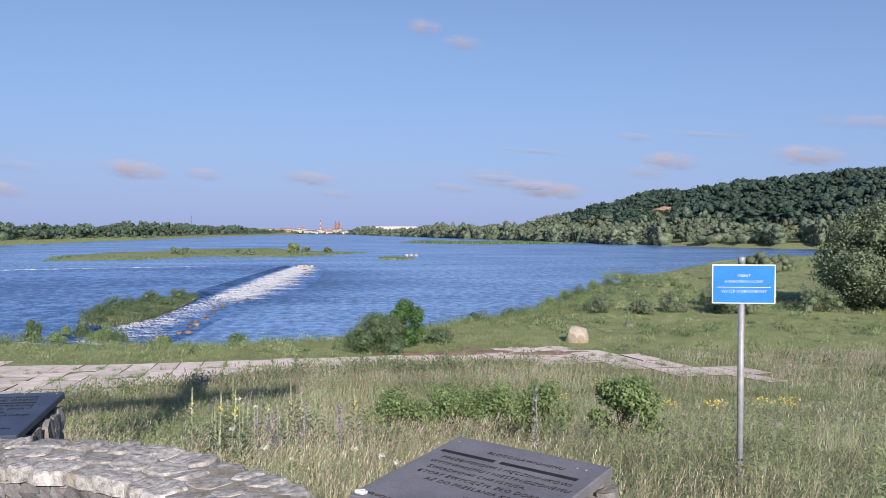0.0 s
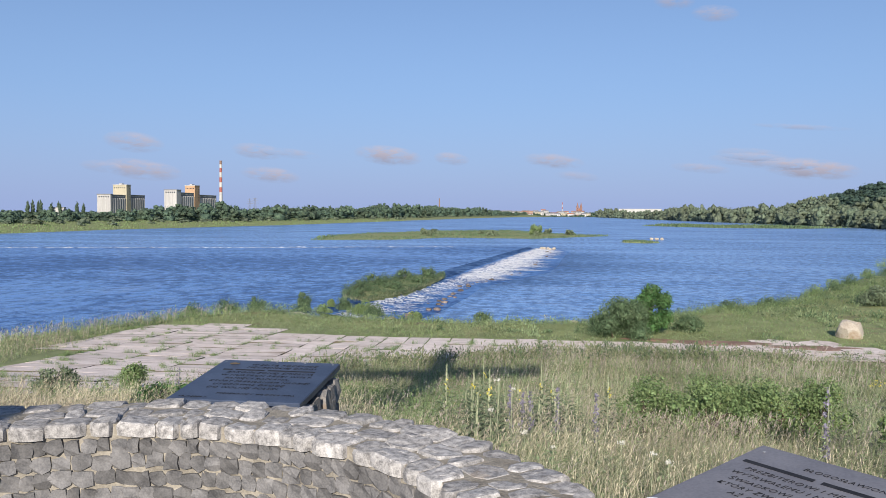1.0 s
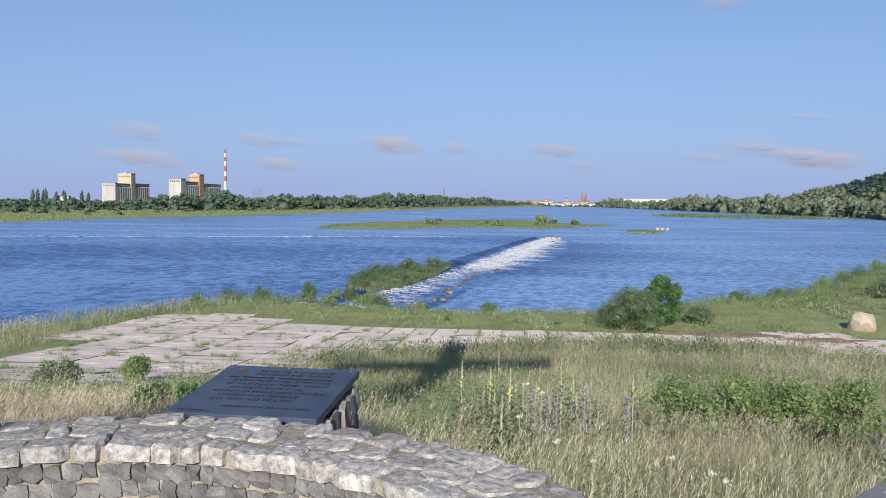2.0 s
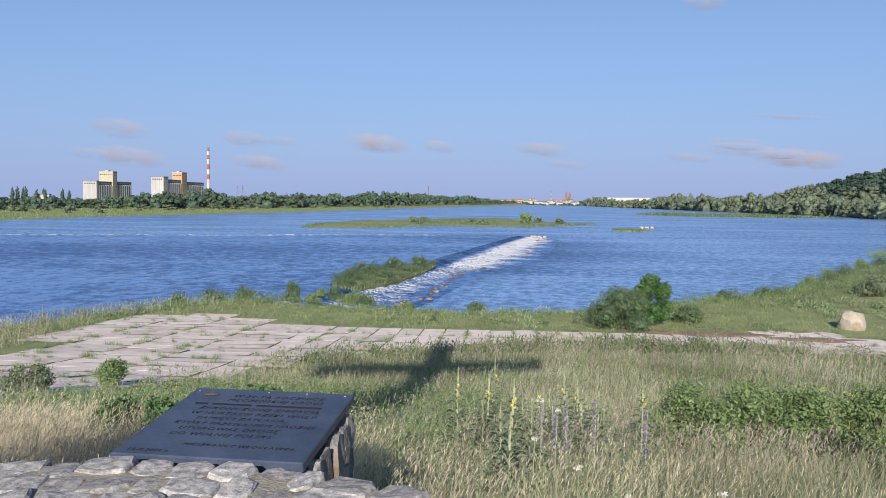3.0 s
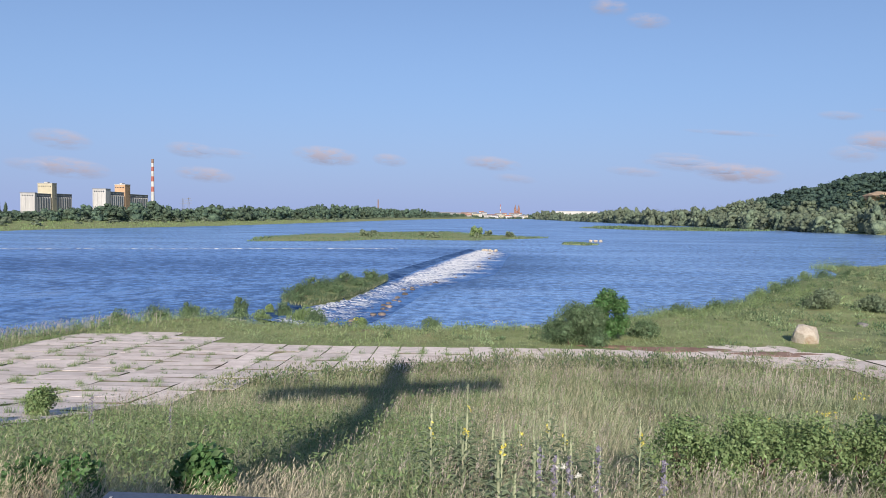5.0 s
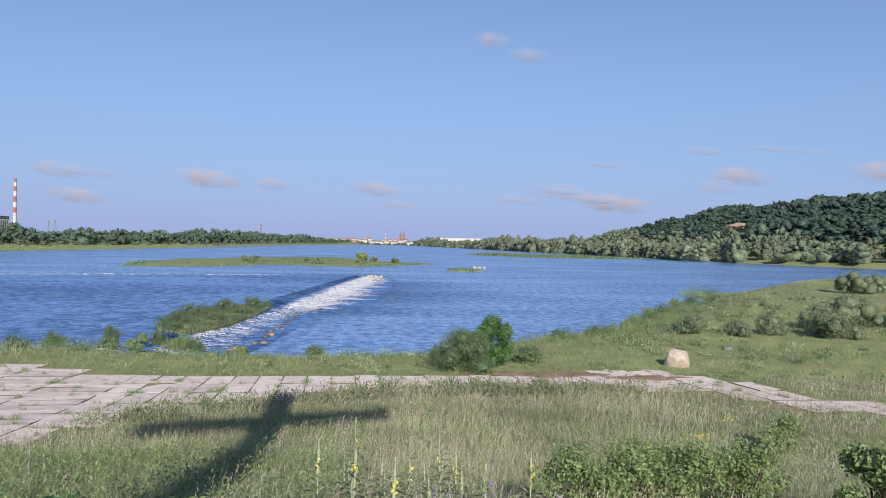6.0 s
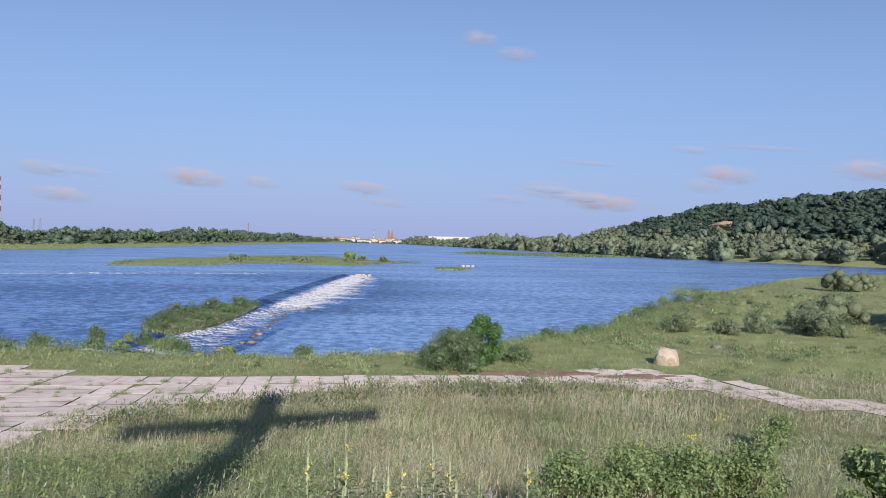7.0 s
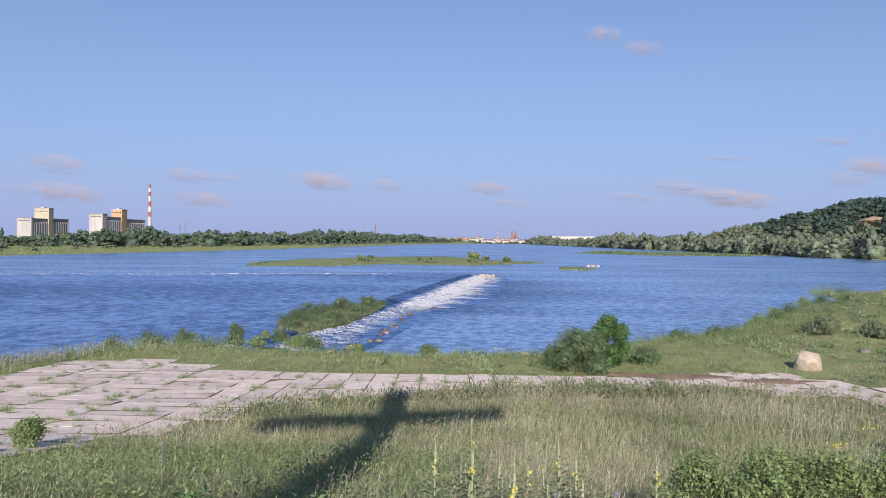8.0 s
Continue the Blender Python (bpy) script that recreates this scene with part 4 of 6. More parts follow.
def build_mullein(place, tall, flowering, seed):
    rng = np.random.default_rng(seed)
    thing = empty("mullein", place, "tall grey-green mullein with a yellow flower spike" if flowering else "grey-green mullein with a tall budding spike", "wild flower", "mulleins in the meadow", rng.uniform(0, 360))
    lean = rng.normal(0, 0.03)
    spike = tube([(0, 0, -0.1), (lean * 0.3, 0, tall * 0.55), (lean * 0.6, 0, tall * 0.6), (lean * 0.9, 0, tall * 0.85), (lean, 0, tall)], [0.009, 0.008, 0.012, 0.01, 0.003], 7)
    for v in spike.verts:
        if v.co.z > tall * 0.57:
            v.co.x += rng.normal(0, 0.005)
            v.co.y += rng.normal(0, 0.005)
    part("spike", spike, SPIKE, thing)
    v, f = leaf_blades(rng, 52, 0.01, 0.05, tall * 0.82, 0.36, 0.11)
    arrays("leaves", v, f, FELT, thing)
    z = tall * (0.56 + 0.43 * rng.random(70))
    c = np.stack([lean * z / tall + rng.normal(0, 0.009, 70), rng.normal(0, 0.009, 70), z], -1)
    v, f = leaf_cloud(rng, c, np.full(70, 0.009), 150, 0.015, 0.8)
    arrays("bud_cover", v, f, FELT, thing)["kind"] = "stuff"
    if flowering:
        n = 3 + int(rng.integers(4))
        z0 = tall * rng.uniform(0.6, 0.7)
        c = np.stack([lean + rng.normal(0, 0.02, n), rng.normal(0, 0.02, n) - 0.01, z0 + rng.uniform(-0.02, 0.22, n) * rng.uniform(0.5, 1.2)], -1)
        v, f = leaf_cloud(rng, c, np.full(n, 0.02), n * 5, 0.026, 0.5)
        arrays("blossoms", v, f, FLOWER_YELLOW, thing, "bright yellow blossoms")
    return thing


def build_bugloss(place, tall, seed):
    rng = np.random.default_rng(seed)
    thing = empty("bugloss", place, "violet-blue flowering bugloss spike among the grass", "wild flower", "bugloss in the meadow")
    part("stem", tube([(0, 0, -0.1), (0.02, 0, tall)], [0.008, 0.004], 5), SPIKE, thing)
    z = rng.uniform(0.35 * tall, tall, 60)
    c = np.stack([rng.normal(0, 0.03, 60) * (1.2 - z / tall), rng.normal(0, 0.03, 60) * (1.2 - z / tall), z], -1)
    v, f = leaf_cloud(rng, c, np.full(60, 0.015), 170, 0.024, 0.8)
    arrays("blossoms", v, f, FLOWER_BLUE, thing, "small violet blossoms")
    v, f = leaf_blades(rng, 24, 0.005, 0.05, tall * 0.7, 0.14, 0.025)
    arrays("leaves", v, f, FELT, thing)
    return thing


spots = random.Random(12)
for k, (x, y, z) in enumerate([(-1.23, 13.0, 6.85), (-0.74, 12.9, 6.8), (-0.9, 15.6, 6.55), (-0.23, 10.7, 7.25), (0.42, 13.6, 6.82), (0.61, 13.2, 6.68), (1.51, 12.6, 6.85)]):
    build_mullein(on_ground(x, y), max(z - height(x, y) - 0.15, 1.0), True, 30 + k)
for k in range(18):
    x, y = spots.uniform(-1.0, 1.05), spots.uniform(11.8, 14.4)
    build_mullein(on_ground(x, y), spots.uniform(0.75, 1.12), k % 9 == 0, 60 + k)
for k, (x, y) in enumerate([(-0.1, 8.4), (-0.22, 8.9), (0.05, 9.1), (5.9, 17.0), (6.6, 18.2), (5.3, 16.0)]):
    build_mullein(on_ground(x, y), spots.uniform(0.9, 1.2), False, 90 + k)
for k, (x, y, tall) in enumerate([(3.35, 7.6, 1.15), (0.15, 9.9, 0.95), (0.3, 10.1, 0.85), (0.42, 9.8, 0.9), (0.75, 10.4, 0.95), (1.25, 9.6, 0.9), (-9.5, 19.0, 1.0), (-9.9, 19.6, 0.9), (-7.0, 17.5, 0.9)]):
    build_bugloss(on_ground(x, y), tall, 130 + k)


def build_umbel(place, tall, seed):
    rng = np.random.default_rng(seed)
    thing = empty("white_umbel", place, "white umbel flower on a thin green stem", "wild flower", "white umbels")
    part("stem", tube([(0, 0, -0.1), (0.02, 0.01, tall)], [0.005, 0.003], 5), SPIKE, thing)
    c = np.stack([0.02 + rng.normal(0, 0.013, 14), rng.normal(0, 0.013, 14), tall + rng.normal(0, 0.006, 14)], -1)
    v, f = leaf_cloud(rng, c, np.full(14, 0.01), 40, 0.014, 0.4)
    arrays("flower_head", v, f, FLOWER_WHITE, thing, "flat white flower head")


for k, (x, y, tall) in enumerate([(0.2, 7.6, 1.1), (0.32, 7.9, 1.0), (0.15, 7.4, 0.8), (1.55, 5.6, 0.72), (1.7, 5.9, 0.6), (1.35, 6.1, 0.7), (0.5, 7.2, 0.6), (0.8, 6.3, 0.6)]):
    build_umbel(on_ground(x, y), tall, 160 + k)


def build_shrub(place, wide, tall, leaves, size, mat, label, seed, group="", clumps=10):
    """A low shrub: several stems and a loose, uneven crown of leaves down to the ground."""
    return build_tree("shrub", place, wide, tall, 0.12 * tall, leaves, size, mat, label, "shrub", seed, 3, clumps, group)


GREEN_SHRUB = "low green leafy shrub in the tall grass"
for k, (x, y, wide, tall) in enumerate([(2.3, 13.6, 1.3, 1.25), (3.3, 14.0, 1.4, 1.3), (4.3, 14.4, 1.3, 1.25), (5.2, 14.5, 1.0, 1.5), (3.8, 15.0, 1.3, 1.2)]):
    build_shrub(on_ground(x, y), wide * 1.1, tall * 0.95, 6200, 0.034, LEAF, GREEN_SHRUB, 200 + k, "shrubs in the meadow", 30)
build_shrub(on_ground(6.3, 12.9), 1.2, 1.2, 3600, 0.055, LEAF, "round dark green shrub in the tall grass", 211, "shrubs in the meadow")
build_shrub(on_ground(12.6, 27.5), 1.7, 1.0, 3000, 0.06, LEAF, "green leafy shrub beside the concrete path", 212, "shrubs in the meadow")
build_shrub(on_ground(-2.5, 8.35), 0.9, 0.95, 2600, 0.05, LEAF_BRIGHT, "dark broad-leaved weed bush in the grass", 213, "shrubs in the meadow", 6)
build_shrub(on_ground(-4.1, 8.9), 1.0, 0.8, 2400, 0.045, LEAF_BRIGHT, "dark broad-leaved weed bush in the grass", 214, "shrubs in the meadow", 6)
build_shrub(on_ground(-13.9, 23.9), 1.4, 0.62, 3200, 0.06, LEAF, "rounded green bush at the edge of the slabs", 215, "shrubs in the meadow")
build_shrub(on_ground(-13.9, 20.0), 1.2, 0.7, 2600, 0.06, LEAF_GREY, "grey-brown weed bush at the edge of the slabs", 216, "shrubs in the meadow")

# bushes at the water's edge
build_tree("shore_tree", on_ground(6.0, 55.0), 3.0, 3.4, 0.2, 11000, 0.1, LEAF_BRIGHT, "small bright green leafy tree at the water's edge", "tree", 301, 3, 42)
build_tree("shore_willow", on_ground(3.8, 52.9), 4.1, 2.5, 0.1, 21000, 0.075, LEAF_SHORE, "grey-green willow bush at the water's edge", "bush", 302, 5, 40)
build_tree("shore_willow", on_ground(8.4, 56.4), 2.6, 0.95, 0.03, 3600, 0.075, LEAF_SHORE, "low green willow bush beside the small tree", "bush", 303, 3, 18)
build_tree("willow_tree", on_ground(64.5, 80.0), 16.0, 11.6, 0.2, 52000, 0.23, LEAF_GREY, "large round grey-green willow in the meadow", "tree", 304, 4, 46)
far = random.Random(77)
for k, (x, y, wide, tall) in enumerate([(33, 78, 2.6, 1.2), (37.5, 80.5, 3.6, 1.7), (43.5, 79, 5.4, 2.3), (46, 86, 4.6, 2.4), (53, 78, 5, 2.2), (92, 158, 8, 4.4), (98, 160, 6, 3.6), (100, 140, 8, 4.2), (29, 80, 3, 1.8), (52, 90, 6, 3.4)]):
    build_tree("willow_bush", on_ground(x, y), wide, tall, 0.05, 4600, 0.12, LEAF_GREY, "grey-green willow bush in the riverside meadow", "bush", 320 + k, 3, 22, "willow bushes in the meadow")


def build_tuft(place, wide, tall, count, seed, mat, label, group):
    """A clump of tall reeds and herbs, splayed from one root."""
    rng = np.random.default_rng(seed)
    a, q = rng.uniform(0, 6.28, count), rng.random(count) ** 0.7 * wide * 0.5
    v, f = blades(rng, np.cos(a) * q, np.sin(a) * q, np.full(count, -0.15), tall * rng.uniform(0.4, 1.1, count) * (1.1 - 0.8 * q / wide), 0.035, 0.6 * rng.random(count))
    c, r = lumps(rng, 6, wide, tall * 0.8, 0.05)
    lv, lf = leaf_cloud(rng, c, r, int(count * 2.2), 0.1)
    f = np.concatenate([f, lf[:, [0, 1, 2]] + len(v), lf[:, [0, 2, 3]] + len(v)])
    ob = arrays("reed_clump", np.concatenate([v, lv]), f, mat)
    ob.matrix_basis = pose(*place)
    return tagged(ob, label, "reeds", group)


for k, (x, y, wide, tall) in enumerate([(27.5, 94.5, 3, 2.0), (31, 99, 2.4, 1.8), (36, 110, 3.2, 2.0), (33.5, 107.5, 2, 1.6), (48, 131, 3.0, 2.2), (54, 136, 3.4, 2.0), (44.5, 128, 2.4, 1.6), (-27.8, 66.4, 1.5, 1.6), (-24.4, 69.5, 1.2, 1.9), (-21.9, 69.6, 0.9, 0.9),
                                            (-20.3, 69.0, 1.6, 1.2), (-23.4, 66.2, 1.7, 0.8), (-21.4, 66.4, 1.8, 0.7), (-29.6, 64.4, 2.4, 1.5), (-31.5, 61.5, 2.2, 1.3), (-18.5, 67.6, 2.4, 1.0), (-16.8, 66.6, 2.0, 0.8), (-6.4, 61.4, 1.3, 1.5), (-12.0, 61.8, 1.4, 0.9), (20, 82, 2.2, 1.6), (15.5, 78, 2.4, 1.7), (57, 154, 5, 2.2), (62, 158, 5, 2.0)]):
    z = max(height(x, y), 0.0 if x > 0 else 0.35)
    build_tuft((x, y, z), wide, tall * (0.62 if x > 12 else 1.0), 360, 350 + k, LEAF_SHORE if k % 3 else LEAF, "green reedy clump standing at the water's edge", "clumps along the shore")

# stones at the foot of the weir
weir_stones = random.Random(5)
cx, cy, cdx, cdy = along(CREST, 1.0)
TOE_Y, TOE_X = [63, 69, 73, 80, 88, 100, 106, 112, 125, 144, 193], [-14.4, -13.5, -13.1, -13.3, -12.8, -12.7, -11.6, -9.4, -7.4, -7.0, -6.0]
for k in range(46):
    y = weir_stones.uniform(64, 108) if k < 38 else weir_stones.uniform(108, 190)
    x = float(np.interp(y, TOE_Y, TOE_X)) + weir_stones.gauss(0, 0.55)
    build_boulder("weir_stone", (x, y, 0.0), weir_stones.uniform(0.3, 0.85), 400 + k, "wet brown stone at the foot of the weir", "stones along the weir", WET_STONE, 0.42)
for k in range(9):
    build_boulder("weir_stone", (-6.5 + weir_stones.uniform(-4, 3.5), 201 + weir_stones.uniform(-3, 2), 0.15), weir_stones.uniform(0.6, 1.3), 480 + k, "pale stone on the end of the weir", "stones along the weir", BOULDER, 0.6)
for k, (x, y, s) in enumerate([(-14.6, 63.2, 1.1), (-13.6, 63.0, 0.8), (-15.6, 63.6, 0.7), (0.6, 61.9, 1.2), (1.6, 62.1, 0.9), (2.3, 61.6, 0.6)]):
    build_boulder("shore_stone", (x, y, max(height(x, y), 0.05)), s, 500 + k, "pale stone at the water's edge", "stones along the shore", BOULDER, 0.5)
for k, (x, y, s) in enumerate([(8.2, 14.9, 0.4), (8.9, 14.6, 0.3), (8.0, 13.6, 0.45), (11.4, 16.4, 0.5), (9.6, 15.2, 0.3), (27.9, 68.4, 1.0)]):
    build_boulder("field_stone", on_ground(x, y), s, 520 + k, "grey stone half hidden in the meadow grass", "stones in the meadow", FIELDSTONE, 0.5)


# ---- grass ----


def scatter(rng, count, x0, x1, y0, y1):
    return rng.uniform(x0, x1, count), rng.uniform(y0, y1, count)


def clear_of(x, y, rng):
    """Leaves out the terrace, the plinths, the slabs and the water."""
    keep = np.hypot(x - HUB[0], y - HUB[1]) > R_OUT + 0.02
    keep &= ~inside(FLOOR_EDGE, x, y)
    keep &= ~((np.abs(x + 1.2) < 0.46) & (np.abs(y - 4.92) < 0.46))
    keep &= ~inside(SLAB_FIELD, x, y)
    u, v = (x - 1.6) * 0.695 - (y - 2.74) * 0.719, (x - 1.6) * 0.719 + (y - 2.74) * 0.695
    return keep & ~((np.abs(u) < 0.5) & (v > -0.04) & (v < 0.9))


def wedge(rng, count, y0, y1, power=1.0):
    """Places spread over the strip of meadow that opens out from the terrace."""
    y = y0 + (y1 - y0) * rng.random(count) ** power
    half_l, half_r = 3.6 + 0.72 * y, 3.5 + 0.85 * y
    x = -half_l + (half_l + half_r) * rng.random(count)
    return x, y


def patchy(x, y, scale, shift=0.0):
    return 0.5 + 0.25 * (np.sin(x * scale + shift) + np.sin(y * scale * 1.3 + shift * 2 + x * scale * 0.5)) + 0.12 * np.sin(x * scale * 3.1 - y * scale * 2.3)


def build_grass():
    rng = np.random.default_rng(21)
    x, y = wedge(rng, 185000, 2.6, 47, 1.4)
    golden = (x < -1.6) & (y < 8.8)
    keep = clear_of(x, y, rng) & (rng.random(len(x)) < np.where(golden, 0.35, 1.0))
    x, y = x[keep], y[keep]
    z = terrain(x, y)
    lush = patchy(x, y, 0.8) * 0.6 + 0.5 * patchy(x, y, 2.6, 0.9)
    mown = np.maximum(np.clip((x - 4.5 - 0.12 * y) / 6, 0, 1), 1.6 * (1 - np.clip((x + 13.5) / 5.5, 0.0, 1.0)) * (y > 10))
    tall = (0.26 + 0.42 * np.clip(lush, 0, 1.2) * rng.random(len(x))) * (1 - 0.45 * mown)
    v, f = blades(rng, x, y, z - 0.03, tall * rng.uniform(0.5, 1.25, len(x)), 0.0028 + 0.00045 * y, 0.25 + 0.85 * rng.random(len(x)))
    tagged(arrays("tall_grass", v, f, GRASS, tone=np.repeat(sward_tone(rng, x, y), 5)), "tall green meadow grass on the embankment slope", "grass", kind="stuff")
    x, y = wedge(rng, 80000, 2.6, 46, 1.5)
    dry = patchy(x, y, 0.7, 1.0) * np.where(y > 10, 0.75, 1.0) + 0.9 * ((x < -1.5) & (x > -7) & (y < 9.5)) - 0.62 * np.clip((x - 3.5) / 4, 0, 1) + 0.04 * ((x > -1.6) & (y < 17)) - 0.45 * ((x < -1.2) & (y > 9.8) & (y < 24)) - 0.12
    keep = clear_of(x, y, rng) & (rng.random(len(x)) < dry * 1.1)
    x, y = x[keep], y[keep]
    z = terrain(x, y)
    tall = rng.uniform(0.35, 0.8, len(x)) * (1 + 0.25 * ((x < -1.6) & (y < 12)))
    v, f = blades(rng, x, y, z - 0.03, tall, 0.0016 + 0.00018 * y, 0.15 + 0.5 * rng.random(len(x)))
    hv, hf = heads(rng, x + 0.12 * tall * 0.6, y, z + tall * 0.74, 0.15 * rng.uniform(0.6, 1.4, len(x)), 0.0035 + 0.00035 * y, 4)
    shade = sward_tone(rng, x, y)
    tagged(arrays("dry_grass", np.concatenate([v, hv]), np.concatenate([f, hf + len(v)]), STRAW, tone=np.concatenate([np.repeat(shade, 5), np.repeat(shade, 16)])), "dry golden grass stalks with seed heads", "grass", kind="stuff")
    x, y = wedge(rng, 46000, 5, 47, 0.95)
    dusk = patchy(x, y, 0.55, 2.6) * 0.8 + 0.6 * (y > 34) * (x > -6) + 1.2 * (np.hypot(x - 2.9, (y - 11.8) * 0.8) < 0.9) - 0.35 * ((x > 6) & (y < 30)) - 0.4 * ((x < -1.2) & (y > 9.8) & (y < 24)) - 0.05
    keep = clear_of(x, y, rng) & (rng.random(len(x)) < dusk * 0.55)
    x, y = x[keep], y[keep]
    z, tall = terrain(x, y), rng.uniform(0.45, 0.8, keep.sum())
    v, f = blades(rng, x, y, z - 0.03, tall, 0.0018 + 0.0003 * y, 0.1 + 0.3 * rng.random(len(x)))
    hv, hf = heads(rng, x + 0.07 * tall, y, z + tall * 0.75, 0.2 * rng.uniform(0.6, 1.3, len(x)), 0.004 + 0.0006 * y, 5)
    shade = sward_tone(rng, x, y)
    tagged(arrays("plume_grass", np.concatenate([v, hv]), np.concatenate([f, hf + len(v)]), PLUME, tone=np.concatenate([np.repeat(shade, 5), np.repeat(shade, 20)])), "purplish plume grass in the meadow", "grass", kind="stuff")


build_grass()


def build_golden_grass():
    """The dense stand of ripe, bowed grass beside the parapet."""
    rng = np.random.default_rng(24)
    x, y = scatter(rng, 27000, -8.5, -1.3, 3.6, 9.4)
    edge = 9.2 - 0.35 * np.abs(x + 4) ** 0.9 + 0.7 * np.sin(x * 2.1)
    keep = clear_of(x, y, rng) & (y < edge) & (rng.random(len(x)) < 0.25 + patchy(x, y, 1.6, 0.4))
    x, y = x[keep], y[keep]
    n = len(x)
    z, tall = terrain(x, y), rng.uniform(0.55, 1.0, n) * (0.75 + 0.4 * patchy(x, y, 0.9, 2.0))
    v, f = blades(rng, x, y, z - 0.03, tall, 0.0036, 0.35 + 0.6 * rng.random(n))
    hv, hf = heads(rng, x + 0.2 * tall, y, z + tall * 0.72, 0.17 * rng.uniform(0.6, 1.4, n), 0.006, 4)
    shade = sward_tone(rng, x, y)
    tagged(arrays("golden_grass", np.concatenate([v, hv]), np.concatenate([f, hf + len(v)]), STRAW, tone=np.concatenate([np.repeat(shade, 5), np.repeat(shade, 16)])), "dense ripe golden grass bowed over beside the parapet", "grass", kind="stuff")


build_golden_grass()


def build_herbs():
    """Broad-leaved herbs low in the grass, in patches."""
    rng = np.random.default_rng(26)
    x, y = wedge(rng, 170000, 2.8, 46, 1.4)
    keep = clear_of(x, y, rng) & (rng.random(len(x)) < np.clip(patchy(x, y, 1.3, 0.7) * 1.5 - 0.25, 0.08, 1))
    x, y = x[keep], y[keep]
    n = len(x)
    z = terrain(x, y) + rng.uniform(0.03, 0.5, n) * np.clip(patchy(x, y, 1.3, 0.7), 0.3, 1)
    s = (0.022 + 0.0013 * y) * rng.uniform(0.6, 1.4, n)
    a, lift = rng.uniform(0, 6.28, n), rng.uniform(-0.2, 0.7, n)
    d = np.stack([np.cos(a) * np.cos(lift), np.sin(a) * np.cos(lift), np.sin(lift)], -1) * s[:, None]
    side = np.stack([-np.sin(a), np.cos(a), rng.normal(0, 0.3, n)], -1) * (s * 0.32)[:, None]
    root = np.stack([x, y, z], -1)
    v = np.stack([root - d, root + side, root + d, root - side], 1).reshape(-1, 3)
    tagged(arrays("meadow_herbs", v, np.arange(4 * n).reshape(-1, 4), WEED, tone=np.repeat(sward_tone(rng, x, y), 4)), "broad green herb leaves low in the meadow grass", "herbs", kind="stuff")


build_herbs()


def build_weeds():
    """Upright leafy weeds standing singly and in groups among the grass."""
    rng = np.random.default_rng(27)
    x, y = wedge(rng, 3800, 3.4, 44, 1.25)
    keep = clear_of(x, y, rng) & (rng.random(len(x)) < np.clip(2.1 * patchy(x, y, 0.9, 2.2) - 0.55, 0.06, 1)) & ~((x < -1.6) & (y < 8.6))
    x, y = x[keep], y[keep]
    n, each = len(x), 26
    z, tall = terrain(x, y), rng.uniform(0.4, 0.85, n) * np.where(x < -12, 0.6, 1.0)
    v, f = blades(rng, x, y, z - 0.03, tall, 0.006 + 0.0004 * y, 0.12 * rng.random(n))
    k = np.tile(np.arange(each), n)
    up = k / (each - 1)
    rx, ry, rz, rt = (np.repeat(q, each) for q in (x, y, z, tall))
    a = k * 2.4 + rng.uniform(0, 6.28, n * each)
    size = (0.075 + 0.0012 * ry) * (1.05 - 0.7 * up) * rng.uniform(0.6, 1.3, n * each)
    root = np.stack([rx + 0.12 * rt * up ** 2, ry, rz + rt * (0.12 + 0.86 * up)], -1)
    lift = rng.uniform(-0.2, 0.9, n * each)
    way = np.stack([np.cos(a) * np.cos(lift), np.sin(a) * np.cos(lift), np.sin(lift)], -1) * size[:, None]
    side = np.stack([-np.sin(a), np.cos(a), rng.normal(0, 0.3, n * each)], -1) * (size * 0.2)[:, None]
    lv = np.stack([root, root + way * 0.5 + side, root + way - (0, 0, 0.012), root + way * 0.5 - side], 1).reshape(-1, 3)
    lf = np.arange(4 * n * each).reshape(-1, 4)
    f = np.concatenate([f, lf[:, [0, 1, 2]] + len(v), lf[:, [0, 2, 3]] + len(v)])
    shade = rng.random(n)
    tagged(arrays("meadow_weeds", np.concatenate([v, lv]), f, WEED, tone=np.concatenate([np.repeat(shade, 5), np.repeat(shade, 4 * each)])), "upright leafy green weeds among the meadow grass", "weeds", kind="stuff")


build_weeds()


def build_slope_herbs():
    """Darker leafy growth on the slope below the slabs, in drifts."""
    rng = np.random.default_rng(28)
    x, y = scatter(rng, 12000, -20, 9, 9, 45)
    belt = (x < -1.5) & (y > 10.5 + 0.6 * np.sin(x)) & (y < 24)
    keep = clear_of(x, y, rng) & (belt | (patchy(x, y, 0.55, 3.3) > 0.5)) & ((x < 1.5) | (y > 30)) & ((y > 13) | belt) & (rng.random(len(x)) < np.where(belt, 0.8, 0.5))
    x, y = x[keep], y[keep]
    v, f = herb_mass(rng, x, y, terrain(x, y), rng.uniform(0.35, 0.8, len(x)) * np.where(y < 24, np.clip((x + 13.5) / 5.5, 0.2, 1.0), 1.0), 0.05, 9)
    tagged(arrays("slope_herbs", v, f, LEAF), "dark green leafy herbs in drifts on the slope", "herbs", kind="stuff")


build_slope_herbs()


